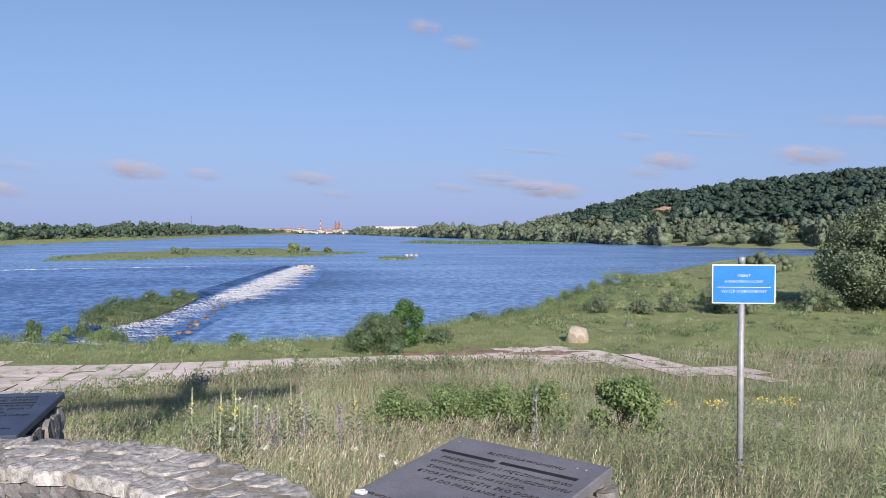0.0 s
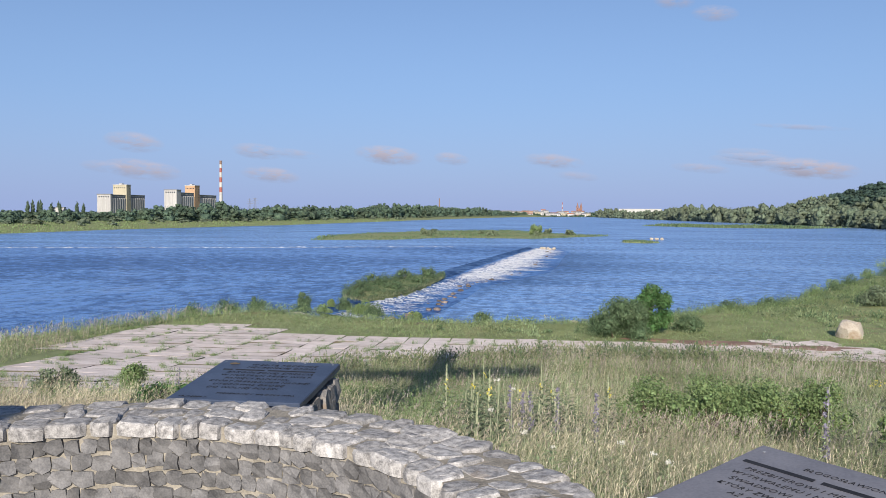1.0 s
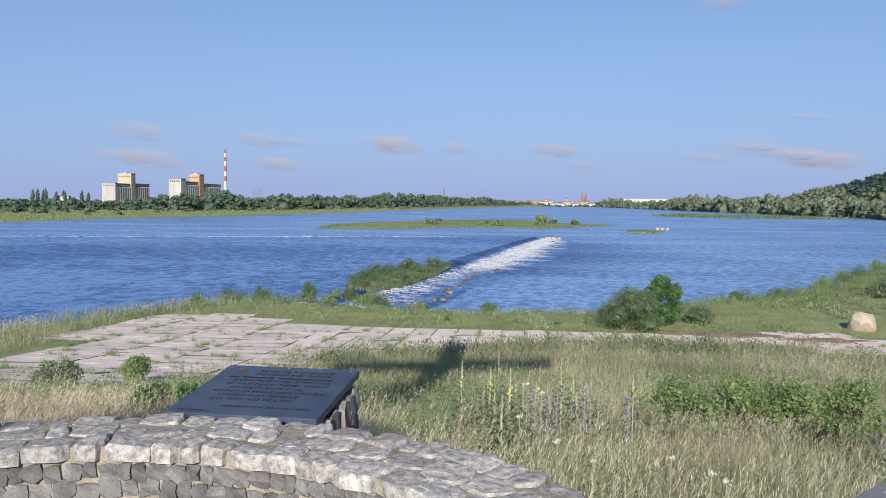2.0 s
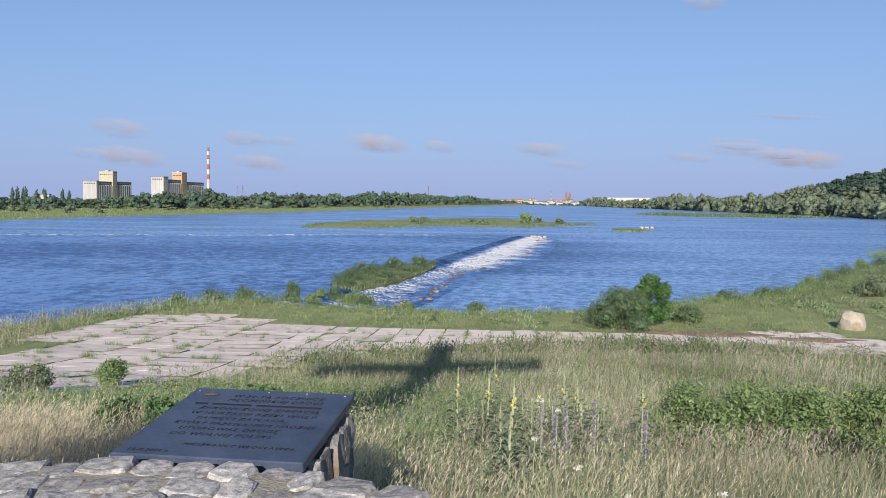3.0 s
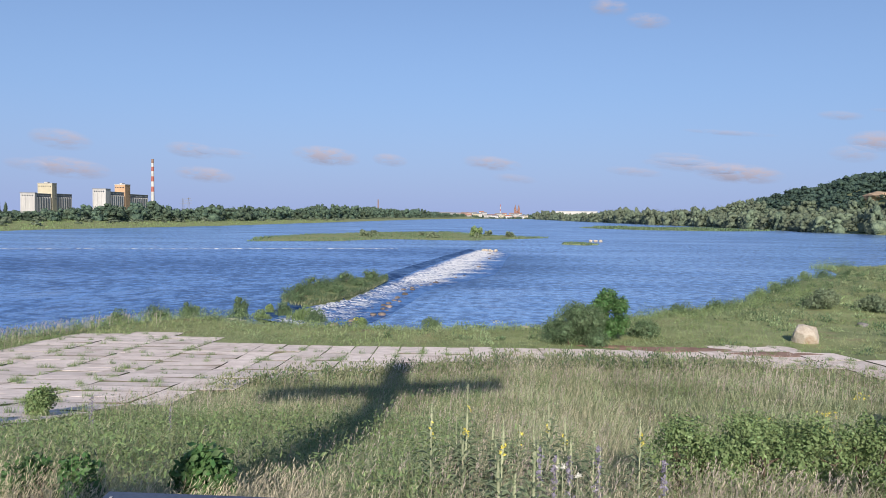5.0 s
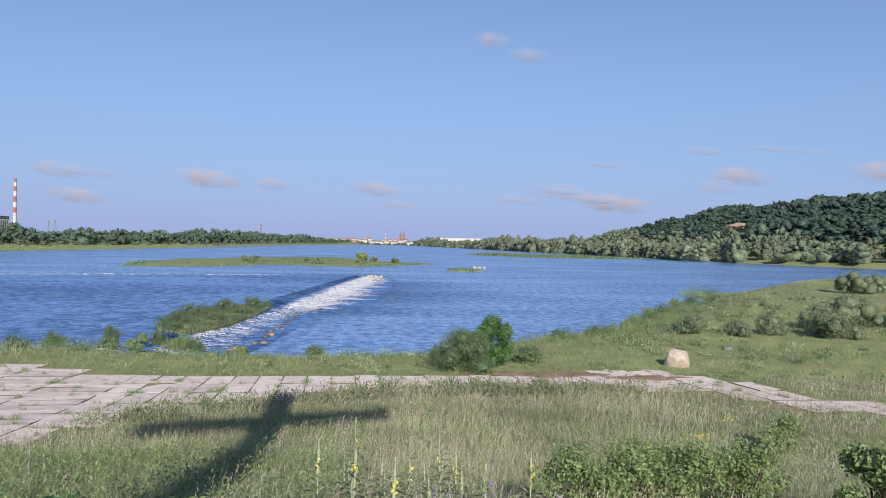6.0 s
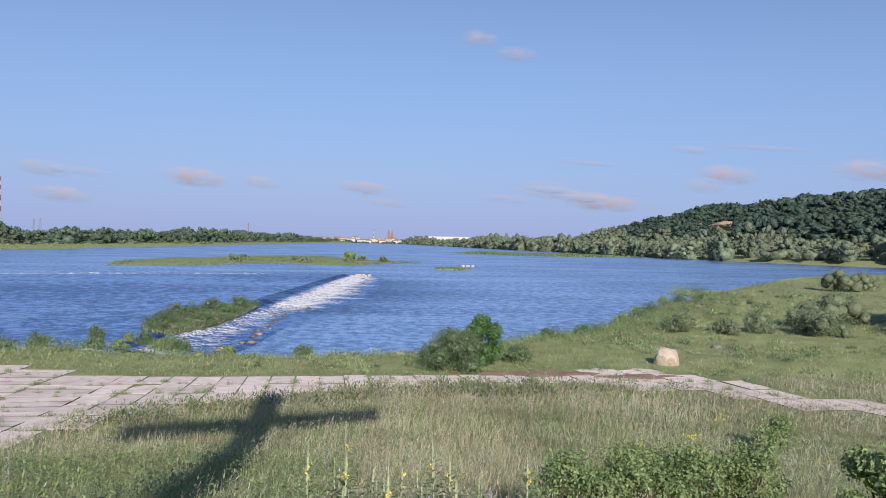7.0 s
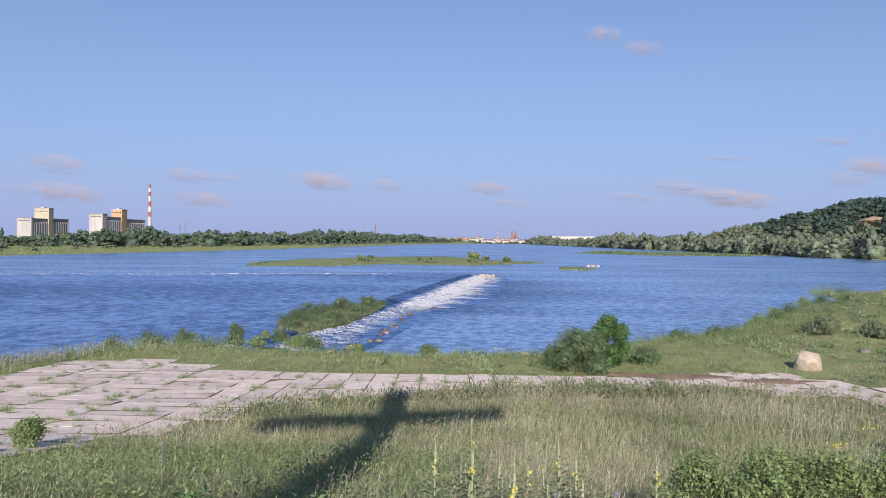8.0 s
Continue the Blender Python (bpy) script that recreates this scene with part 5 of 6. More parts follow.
def build_herb_belt():
    """The belt of low leafy herbs between the ripe grass and the slabs."""
    rng = np.random.default_rng(29)
    x, y = scatter(rng, 11000, -19, -0.8, 9.8, 25)
    keep = clear_of(x, y, rng) & (y > 10.4 + 0.8 * np.sin(x * 0.9)) & (rng.random(len(x)) < 0.1 + 0.8 * patchy(x, y, 0.9, 1.1))
    x, y = x[keep], y[keep]
    v, f = herb_mass(rng, x, y, terrain(x, y), rng.uniform(0.2, 0.7, len(x)) * np.clip((x + 13.5) / 5.5, 0.2, 1.0), 0.04, 9)
    tagged(arrays("herb_belt", v, f, LEAF), "belt of low green leafy herbs below the ripe grass", "herbs", kind="stuff")


build_herb_belt()


def build_meadow():
    """The shorter meadow beyond the slabs and along the bank, and the fringe of tall grass at the water."""
    rng = np.random.default_rng(31)
    x, y = scatter(rng, 105000, -45, 75, 24, 100)
    d = river_distance(x, y)
    keep = clear_of(x, y, rng) & (d > 0.6) & (y > np.where(x < -12, 20, 36))
    x, y, d = x[keep], y[keep], d[keep]
    z = terrain(x, y)
    fringe = np.clip(1 - (d - 2) / 7, 0, 1) * (0.5 + patchy(x, y, 0.35))
    tall = (0.14 + 0.2 * patchy(x, y, 0.3, 4)) + 0.33 * fringe
    v, f = blades(rng, x, y, z - 0.05, tall * rng.uniform(0.5, 1.2, len(x)), 0.03 + 0.006 * fringe, 0.3 + 0.6 * rng.random(len(x)))
    tagged(arrays("meadow_grass", v, f, LAWN), "short sunlit grass of the riverside meadow", "grass", kind="stuff")
    x, y = scatter(rng, 60000, 20, 260, 80, 300)
    d = river_distance(x, y)
    keep = (d > 0.5) & (x < 20 + y * 0.9)
    x, y, d = x[keep], y[keep], d[keep]
    tall = 0.18 + 0.24 * patchy(x, y, 0.12) * np.clip(1.4 - d / 25, 0.4, 1)
    v, f = blades(rng, x, y, terrain(x, y) - 0.05, tall * rng.uniform(0.5, 1.2, len(x)), 0.12, 0.5 * rng.random(len(x)))
    some = rng.random(len(x)) < 0.22 * (patchy(x, y, 0.09, 1) > 0.5)
    hv, hf = herb_mass(rng, x[some], y[some], terrain(x[some], y[some]), rng.uniform(0.3, 0.8, some.sum()), 0.17, 9)
    tagged(arrays("bank_herbs", hv, hf, LEAF_GREY), "grey-green herbs on the low bank", "herbs", kind="stuff")
    tagged(arrays("bank_grass", v, f, LAWN), "rough green grass and reeds on the low bank", "grass", kind="stuff")
    # tall herbs at the water, left and right of the slabs
    x, y = scatter(rng, 60000, -45, 40, 34, 110)
    d = river_distance(x, y)
    keep = clear_of(x, y, rng) & (d > 0.2) & (d < 6.5) & (rng.random(len(x)) < 0.35 + 0.5 * patchy(x, y, 0.5, 2))
    x, y, d = x[keep], y[keep], d[keep]
    tall = rng.uniform(0.4, 1.0, len(x)) * np.where(x < -20, 1.15, np.where(x > 10, 0.8, 0.75))
    pick = rng.random(len(x)) < np.where(x < -20, 0.75, 0.45)
    v, f = herb_mass(rng, x[pick], y[pick], terrain(x[pick], y[pick]), tall[pick], 0.09, 8)
    tagged(arrays("shore_herbs", v, f, LEAF), "tall green herbs along the water's edge", "herbs", kind="stuff")


build_meadow()


def build_bank_growth():
    """Leafy patches in the meadow between the slabs and the river, and the tall belt of herbs along the shore."""
    rng = np.random.default_rng(35)
    x, y = scatter(rng, 17000, -36, 66, 34, 100)
    d = river_distance(x, y)
    keep = clear_of(x, y, rng) & (d > 0.4) & (rng.random(len(x)) < 1.5 * patchy(x, y, 0.42, 0.9) - 0.35)
    x, y = x[keep], y[keep]
    v, f = herb_mass(rng, x, y, terrain(x, y), rng.uniform(0.15, 0.55, len(x)), 0.07, 8)
    tagged(arrays("bank_growth", v, f, LEAF), "leafy green patches in the riverside meadow", "herbs", kind="stuff")
    x, y = scatter(rng, 9000, -27, 14, 46, 66)
    d = river_distance(x, y)
    keep = clear_of(x, y, rng) & (d > 0.3) & (rng.random(len(x)) < 0.35 + 0.65 * patchy(x, y, 0.8, 0.5))
    x, y = x[keep], y[keep]
    v, f = herb_mass(rng, x, y, terrain(x, y), rng.uniform(0.15, 0.5, len(x)) * (0.5 + patchy(x, y, 0.5, 2.5)), 0.06, 7)
    tagged(arrays("strip_growth", v, f, WEED, tone=np.repeat(np.clip(rng.random(len(x)) * 0.7 + 0.3 * patchy(x, y, 0.3), 0, 1), 28)), "lush green herbs between the slabs and the water", "herbs", kind="stuff")
    x, y = scatter(rng, 9500, 8, 62, 60, 150)
    d = river_distance(x, y)
    drift = patchy(x, y, 0.3, 1.4)
    keep = (d > 0.3) & (d < 6 + 7 * drift) & (rng.random(len(x)) < 0.25 + 0.75 * drift)
    x, y, d = x[keep], y[keep], d[keep]
    v, f = herb_mass(rng, x, y, terrain(x, y), rng.uniform(0.4, 0.95, len(x)) * (0.4 + 0.8 * patchy(x, y, 0.7, 0.2)) * np.where(y < 86, 1.35, 0.9), 0.09, 11)
    tagged(arrays("shore_thicket", v, f, LEAF_SHORE), "grey-green thicket of tall herbs along the shore", "herbs", kind="stuff")


build_bank_growth()


def build_tussocks():
    """Rounded tussocks and leafy clumps of many tones over the riverside meadow and along the near edge of the slabs."""
    rng = np.random.default_rng(37)
    x, y = scatter(rng, 2300, -34, 72, 36, 150)
    d = river_distance(x, y)
    keep = clear_of(x, y, rng) & (d > 0.5) & ((x > 6) | (y > 50) | (x < -24)) & (rng.random(len(x)) < np.clip(1.9 * patchy(x, y, 0.23, 2.0) - 0.4, 0.08, 1))
    x, y = x[keep], y[keep]
    wide, tall = rng.uniform(0.35, 1.2, len(x)), rng.uniform(0.25, 0.85, len(x))
    ex, ey = rng.uniform(-12, 13, 230), rng.uniform(0.2, 3.4, 230)
    ey = np.interp(ex, [-12, -10.5, 0, 5, 11, 13], [33, 36, 44, 44.5, 46, 46]) - ey
    x, y = np.concatenate([x, ex]), np.concatenate([y, ey])
    wide, tall = np.concatenate([wide, rng.uniform(0.4, 0.9, 230)]), np.concatenate([tall, rng.uniform(0.4, 0.95, 230)])
    n, each = len(x), 56
    shade = np.concatenate([rng.random(n - 230), rng.random(230) * 0.45])
    cx, cy, cw, ct = (np.repeat(q, each) for q in (x, y, wide, tall))
    way = rng.normal(size=(n * each, 3))
    way[:, 2] = np.abs(way[:, 2])
    way /= np.linalg.norm(way, axis=1)[:, None]
    reach = rng.uniform(0.45, 1.08, n * each)
    root = np.stack([cx + way[:, 0] * cw * reach, cy + way[:, 1] * cw * reach, np.repeat(terrain(x, y), each) + way[:, 2] * ct * reach], -1)
    size = (0.05 + 0.0009 * cy) * rng.uniform(0.6, 1.4, n * each)
    up = way + rng.normal(size=way.shape) * 0.5 + (0, 0, 0.5)
    up *= (size / np.linalg.norm(up, axis=1))[:, None]
    side = np.cross(up, rng.normal(size=way.shape))
    side *= (size * 0.32 / (np.linalg.norm(side, axis=1) + 1e-9))[:, None]
    v = np.stack([root - up, root + side, root + up, root - side], 1).reshape(-1, 3)
    dark = np.repeat(rng.random(n) < 0.42, each)
    v = v.reshape(-1, 4, 3)
    for name, pick, mat, label in (("tussocks", ~dark, WEED, "pale tussocks of grass in the riverside meadow"), ("leafy_clumps", dark, LEAF_SHORE, "dark leafy clumps in the riverside meadow")):
        some = v[pick].reshape(-1, 3)
        tagged(arrays(name, some, np.arange(len(some)).reshape(-1, 4), mat, tone=np.repeat(np.repeat(shade, each)[pick], 4)), label, "herbs", kind="stuff")


build_tussocks()


def build_far_grass():
    """Grass slope of the far left bank, and the pale seed heads over the near left shore."""
    rng = np.random.default_rng(33)
    x, y = scatter(rng, 90000, -420, -130, 200, 900)
    d = river_distance(x, y)
    keep = (d > 1) & (d < 50) & (x < 0) & (rng.random(len(x)) < np.clip(420 / y, 0.3, 1))
    x, y = x[keep], y[keep]
    v, f = blades(rng, x, y, terrain(x, y) - 0.1, rng.uniform(0.3, 0.9, len(x)), 0.4, 0.5 * rng.random(len(x)))
    tagged(arrays("slope_grass", v, f, LEAF), "green grass slope of the far river bank", "grass", kind="stuff")
    x, y = scatter(rng, 9000, -42, -26, 28, 64)
    d = river_distance(x, y)
    keep = (d > 0.3) & (d < 7) & clear_of(x, y, rng) & (rng.random(len(x)) < 0.45 * patchy(x, y, 0.6, 1.5) - 0.05)
    x, y = x[keep], y[keep]
    z, tall = terrain(x, y), rng.uniform(0.55, 1.05, keep.sum())
    v, f = blades(rng, x, y, z - 0.03, tall, 0.02, 0.25 * rng.random(len(x)))
    hv, hf = heads(rng, x + 0.1 * tall, y, z + tall * 0.76, 0.26 * rng.uniform(0.6, 1.3, len(x)), 0.035)
    tagged(arrays("shore_plumes", np.concatenate([v, hv]), np.concatenate([f, hf + len(v)]), PLUME, tone=np.full(len(v) + len(hv), 0.6)), "pale seed heads of tall grass by the water", "grass", kind="stuff")


build_far_grass()


def build_weir_islet():
    """The grown-over bar on the near end of the weir."""
    rng = np.random.default_rng(41)
    outline = [(-22.4, 75.5), (-24.2, 81), (-24.4, 90), (-22.6, 100), (-18.0, 108.5), (-16.9, 105), (-16.9, 94), (-17.6, 84), (-18.8, 78), (-20.0, 74.5)]
    bm = bmesh.new()
    centre = (-20.8, 90)
    rim = [bm.verts.new((x, y, 0.2)) for x, y in outline]
    mid = [bm.verts.new((x * 0.7 + centre[0] * 0.3, y * 0.8 + centre[1] * 0.2, 0.95)) for x, y in outline]
    for k in range(len(rim)):
        bm.faces.new((rim[k], rim[(k + 1) % len(rim)], mid[(k + 1) % len(rim)], mid[k]))
    bm.faces.new(mid)
    bmesh.ops.recalc_face_normals(bm, faces=bm.faces[:])
    tagged(part("weir_bar", bm, GROUND), "low earth bar on the weir, overgrown with grass", "island", kind="structure")
    x, y = scatter(rng, 9000, -25, -16, 74, 110)
    keep = inside(outline, x, y)
    x, y = x[keep], y[keep]
    v, f = blades(rng, x, y, np.full(len(x), 0.5), rng.uniform(0.15, 0.6, len(x)), 0.05, 0.6 * rng.random(len(x)))
    tagged(arrays("bar_grass", v, f, GRASS, tone=np.repeat(rng.random(len(x)) * 0.7, 5)), "lush green grass and herbs on the weir bar", "grass", kind="stuff")
    n = 2600
    pick = rng.integers(0, len(x), n)
    v, f = herb_mass(rng, x[pick], y[pick], np.full(n, 0.5), 0.45 + 1.25 * np.clip(patchy(x[pick], y[pick], 0.75), 0, 1) ** 1.5 * rng.random(n), 0.1, 14)
    tagged(arrays("bar_herbs", v, f, LEAF_SHORE), "bushy green herbs on the weir bar", "herbs", kind="stuff")
    for k, (bx, by, wide, tall) in enumerate([(-22.0, 80, 2.2, 1.3), (-22.5, 88, 2.6, 1.5), (-20.5, 95, 2.4, 1.4), (-19.3, 84, 1.8, 1.1), (-18.6, 100, 2.4, 1.3), (-18.0, 92, 1.8, 1.0), (-21.0, 76.5, 1.5, 0.8)]):
        build_tree("bar_bush", (bx, by, 0.75), wide, tall, 0.05, 1100, 0.1, LEAF_SHORE, "leafy green bush growing on the weir bar", "bush", 820 + k, 2, 9, "bushes on the weir bar")


build_weir_islet()


def build_islet(name, outline, label, tall, count, seed, wide):
    rng = np.random.default_rng(seed)
    bm = bmesh.new()
    c = np.mean(outline, 0)
    rim = [bm.verts.new((x, y, -0.1)) for x, y in outline]
    mid = [bm.verts.new((x * 0.85 + c[0] * 0.15, y * 0.85 + c[1] * 0.15, 0.35)) for x, y in outline]
    for k in range(len(rim)):
        bm.faces.new((rim[k], rim[(k + 1) % len(rim)], mid[(k + 1) % len(rim)], mid[k]))
    bmesh.ops.triangulate(bm, faces=[bm.faces.new(mid)])
    bmesh.ops.recalc_face_normals(bm, faces=bm.faces[:])
    tagged(part(name, bm, GROUND), label, "island", kind="structure")
    o = np.array(outline)
    x, y = scatter(rng, count, o[:, 0].min(), o[:, 0].max(), o[:, 1].min(), o[:, 1].max())
    keep = inside(outline, x, y)
    x, y = x[keep], y[keep]
    v, f = blades(rng, x, y, np.full(len(x), 0.1), tall * rng.uniform(0.3, 1.2, len(x)) * (0.5 + patchy(x, y, 0.1)), wide, 0.4 * rng.random(len(x)))
    tagged(arrays("islet_grass", v, f, LEAF_SHORE), "green grass and reeds on a river island", "grass", kind="stuff")


build_islet("island_long", [(-88, 250), (-62, 262), (-49, 292), (-14, 288), (14, 334), (-4, 352), (-34, 420), (-72, 400), (-94, 330), (-98, 290)], "long flat green island in the river", 0.55, 16000, 51, 0.45)
build_islet("island_small", [(14.5, 262), (22, 256), (27, 262), (22, 270), (16, 268)], "small flat reedy island in the river", 0.7, 900, 52, 0.3)
build_islet("island_spit", [(50, 640), (95, 560), (150, 560), (190, 600), (150, 660), (90, 700)], "low grassy spit along the far bank", 1.4, 9000, 53, 0.9)
build_tree("islet_bush", (-17.0, 330, 0.3), 5.5, 3.6, 0.1, 900, 0.5, LEAF, "green bush on the long river island", "bush", 61, 3, 10)
for k in range(14):
    x, y = far.uniform(-70, -2), far.uniform(300, 345)
    build_tree("willow_bush", (x, y, 0.2), far.uniform(2.5, 5), far.uniform(1.0, 2.2), 0.05, 260, 0.6, LEAF_GREY, "low willow bush on the long river island", "bush", 640 + k, 2, 6, "bushes on the island")
for k, (x, y) in enumerate([(28.5, 290), (30.5, 292), (26.8, 291)]):
    build_boulder("river_stone", (x, y, 0.05), 1.6, 560 + k, "pale stone standing out of the river", "stones in the river", BOULDER, 0.6)


# small finds
YELLOW_HERB = "yellow flowering ragwort in the meadow"


def build_ragwort(place, seed):
    rng = np.random.default_rng(seed)
    thing = empty("ragwort", place, YELLOW_HERB, "wild flower", "ragwort in the meadow")
    for k in range(3):
        a = rng.uniform(0, 6.28)
        part("stem", tube([(0, 0, -0.1), (math.cos(a) * 0.1, math.sin(a) * 0.1, 0.62)], [0.006, 0.004], 5), SPIKE, thing)
    c = np.stack([rng.normal(0, 0.12, 16), rng.normal(0, 0.12, 16), rng.uniform(0.55, 0.75, 16)], -1)
    v, f = leaf_cloud(rng, c, np.full(16, 0.03), 90, 0.03, 0.5)
    arrays("blossoms", v, f, FLOWER_YELLOW, thing, "yellow flower heads")
    v, f = leaf_blades(rng, 18, 0.01, 0.05, 0.5, 0.16, 0.04)
    arrays("leaves", v, f, LEAF, thing)


for k, (x, y) in enumerate([(10.4, 17.6), (9.6, 18.2), (12.3, 18.6), (13.0, 18.4), (13.3, 19.2), (11.2, 18.6), (4.6, 15.9), (5.0, 16.3), (5.3, 15.8), (4.2, 16.2), (5.8, 16.6), (3.9, 15.8), (6.9, 20.5), (6.2, 22.5), (9.0, 26.0), (12.0, 31.0), (-1.5, 59.3), (-11.5, 57.2)]):
    build_ragwort(on_ground(x, y), 700 + k)
build_mullein(on_ground(-29.2, 41.5), 1.5, True, 730)

DRIFTWOOD = material("driftwood", (0.4, 0.35, 0.29), (0.6, 0.54, 0.46), 3, 0.9, 0.6, 20, 0)
log = part("driftwood", tube([(-1.0, 0, 0.05), (-0.2, 0.1, 0.16), (0.6, -0.05, 0.1), (1.1, 0.05, 0.14)], [0.09, 0.1, 0.08, 0.04], 8), DRIFTWOOD, None)
log.matrix_basis = pose(-22.6, 63.6, max(height(-22.6, 63.6), 0.5), 0, 0, -28)
tagged(log, "bleached driftwood log at the water's edge", "log")
pebble = stone(0.055, 0.035, 0.02, random.Random(2), 0.2)
ob = part("pebble", pebble, SIGN_WHITE)
ob.matrix_basis = pose(1.335, 3.055, 8.115, 0, 0, -38)
tagged(ob, "small white pebble lying on the slate plaque", "pebble")
twig = part("curled_twig", tube([(0.026 * math.cos(a) * (1 + 0.4 * a / 6), 0.013 * math.sin(a), 0.003) for a in np.linspace(0.8, 6.4, 16)], [0.004] * 16, 6), BARK)
twig.matrix_basis = pose(-1.54, 5.24, 8.166, 5.3, 0, 20)
tagged(twig, "pale curled twig lying on the dark plaque", "twig")

MUD = material("red_mud", (0.22, 0.13, 0.09), (0.36, 0.24, 0.18), 0.8, 0.75, 0.5, 8, 0, reach=0.03)


def build_mud(x, y, w, d, turn, seed):
    """A film of dried red mud washed over the slabs."""
    rng = random.Random(seed)
    bm = bmesh.new()
    rim = []
    for k in range(28):
        a = 2 * math.pi * k / 28
        r = 1 + 0.3 * noise.noise(Vector((math.cos(a) * 1.6 + seed, math.sin(a) * 1.6, 0)))
        px, py = w * r * math.cos(a), d * r * math.sin(a)
        t = radians(turn)
        qx, qy = x + px * math.cos(t) - py * math.sin(t), y + px * math.sin(t) + py * math.cos(t)
        rim.append((qx, qy))
    rings = []
    for s, up in ((1.0, 0.02), (0.85, 0.062), (0.45, 0.066)):
        rings.append([bm.verts.new((x + (qx - x) * s, y + (qy - y) * s, height(x + (qx - x) * s, y + (qy - y) * s) + up)) for qx, qy in rim])
    for u, v in zip(rings, rings[1:]):
        for k in range(28):
            bm.faces.new((u[k], u[(k + 1) % 28], v[(k + 1) % 28], v[k]))
    bm.faces.new(rings[-1])
    bmesh.ops.recalc_face_normals(bm, faces=bm.faces[:])
    tagged(part("mud_patch", bm, MUD), "dried red mud washed over the concrete slabs", "mud", "mud on the slabs")


build_mud(9.5, 51.2, 4.6, 1.3, 6, 3)
build_mud(15.2, 50.2, 2.6, 1.1, 10, 8)
build_mud(5.6, 52.0, 1.8, 0.7, 4, 15)

# ---- far bank: woods, silos, town, hill ----


def forest(name, spots, wide, tall, mat, label, seed, leaves=135, size=0.78, category="woods", clumps=9):
    """A wood seen from afar: billowing crowns of several rounded clumps with loose leaves round their edges, all in one piece."""
    rng = np.random.default_rng(seed)
    protos = []
    for k in range(9):
        c, r = lumps(rng, clumps, 0.95, 0.9, 0.04, 0.28, 0.5)
        c, r = np.concatenate([c, [(0, 0, 0.22)]]), np.concatenate([r, [0.4]])
        r = np.stack([r, r, r * rng.uniform(0.85, 1.25)], -1)
        lv, lf = leaf_cloud(rng, c, r * 1.04, leaves, 1.0, 0.55, 0.05)
        centre = lv.reshape(-1, 4, 3).mean(1)
        spread = lv.reshape(-1, 4, 3) - centre[:, None]
        cv, cf = core(rng, c, r, 0.74, 1, 0.24)
        protos.append((centre, spread, lf, cv, cf))
    verts, faces, tones, count = [], [], [], 0
    for x, y, z, grown in spots:
        centre, spread, lf, cv, cf = protos[rng.integers(len(protos))]
        drift = 0.9 + 0.22 * math.sin(x * 0.045 + 1) * math.sin(y * 0.031 + 2)
        w, h = wide * rng.uniform(0.65, 1.4) * grown ** 0.5, tall * drift * rng.uniform(0.62, 1.3) * grown
        a = rng.uniform(0, 6.28)
        turn = np.array([[math.cos(a), -math.sin(a), 0], [math.sin(a), math.cos(a), 0], [0, 0, 1]])
        scale = np.array([w, w, h])
        v = ((centre @ turn.T) * scale)[:, None] + spread @ turn.T * size
        v = np.concatenate([v.reshape(-1, 3), (cv @ turn.T) * scale]) + (x, y, z - 0.06 * h)
        f = np.concatenate([lf[:, [0, 1, 2]], lf[:, [0, 2, 3]], cf + len(lf) * 4])
        verts.append(v)
        faces.append(f + count)
        tones.append(np.full(len(v), rng.beta(1.6, 1.6)))
        count += len(v)
    return tagged(arrays(name, np.concatenate(verts), np.concatenate(faces), mat, smooth=True, tone=np.concatenate(tones)), label, category, kind="stuff")


def row_spots(rng, line, step, depth, rows, inland, grown=None):
    """Places in rows behind a shore line."""
    out = []
    for k in range(rows):
        x, y, dx, dy = along(line, step)
        off = inland + depth * k + rng.uniform(-0.4, 0.4, len(x)) * depth
        px, py = x + dy * off + rng.normal(0, step * 0.3, len(x)), y - dx * off + rng.normal(0, step * 0.3, len(x))
        out.append(np.stack([px, py, terrain(px, py), np.ones(len(px)) if grown is None else np.interp(np.degrees(np.arctan2(px, py)), *grown)], -1))
    return np.concatenate(out)


rng = np.random.default_rng(71)
LEFT_BANK = [(-40, 2350), (-110, 2250), (-150, 1900), (-187, 1491), (-200, 856), (-207, 530), (-231, 364), (-228, 281), (-300, 120)][::-1]
left = [(x, y) for x, y in LEFT_BANK]
forest("woods_left", row_spots(rng, left, 9, -17, 3, -42, ([-50, -37, -33.5, -31.5, -30, -27.5, -25, -23, -22, -20, -17.5, -16, -13.5, -10, -7, -5.5, 0], [0.45, 0.5, 0.45, 0.6, 1.2, 1.15, 0.95, 0.7, 1.05, 1.15, 0.95, 1.1, 1.5, 1.35, 1.5, 0.9, 0.9])), 14, 12.5, LEAF_FAR, "dark green wood along the far river bank", 72)
forest("bank_bushes", row_spots(rng, left, 15, -8, 2, -30), 7.5, 3.2, LEAF_WOOD, "low willow bushes in front of the far wood", 73, 40, 0.5, "bushes", 7)
right = [(335, 352), (262, 403), (230, 485), (209, 556), (200, 684), (169, 1000), (99, 1600), (44, 2300)]
forest("woods_right", row_spots(rng, right, 10, 20, 4, 5, ([0, 2.6, 3.0, 5.9, 6.3, 12, 18, 45], [1.7, 1.6, 1.15, 1.2, 1.6, 1.4, 1.1, 1.0])), 15, 13, LEAF_WOOD, "grey-green willow wood on the right bank", 74)
turn, deep = rng.uniform(10.5, 45, 2700), rng.random(2700)
foot, ridge = np.interp(turn, HILL_TURN, HILL_FOOT), np.interp(turn, HILL_TURN, HILL_RIDGE)
reach = foot + 20 + (ridge - foot) * deep * 1.04
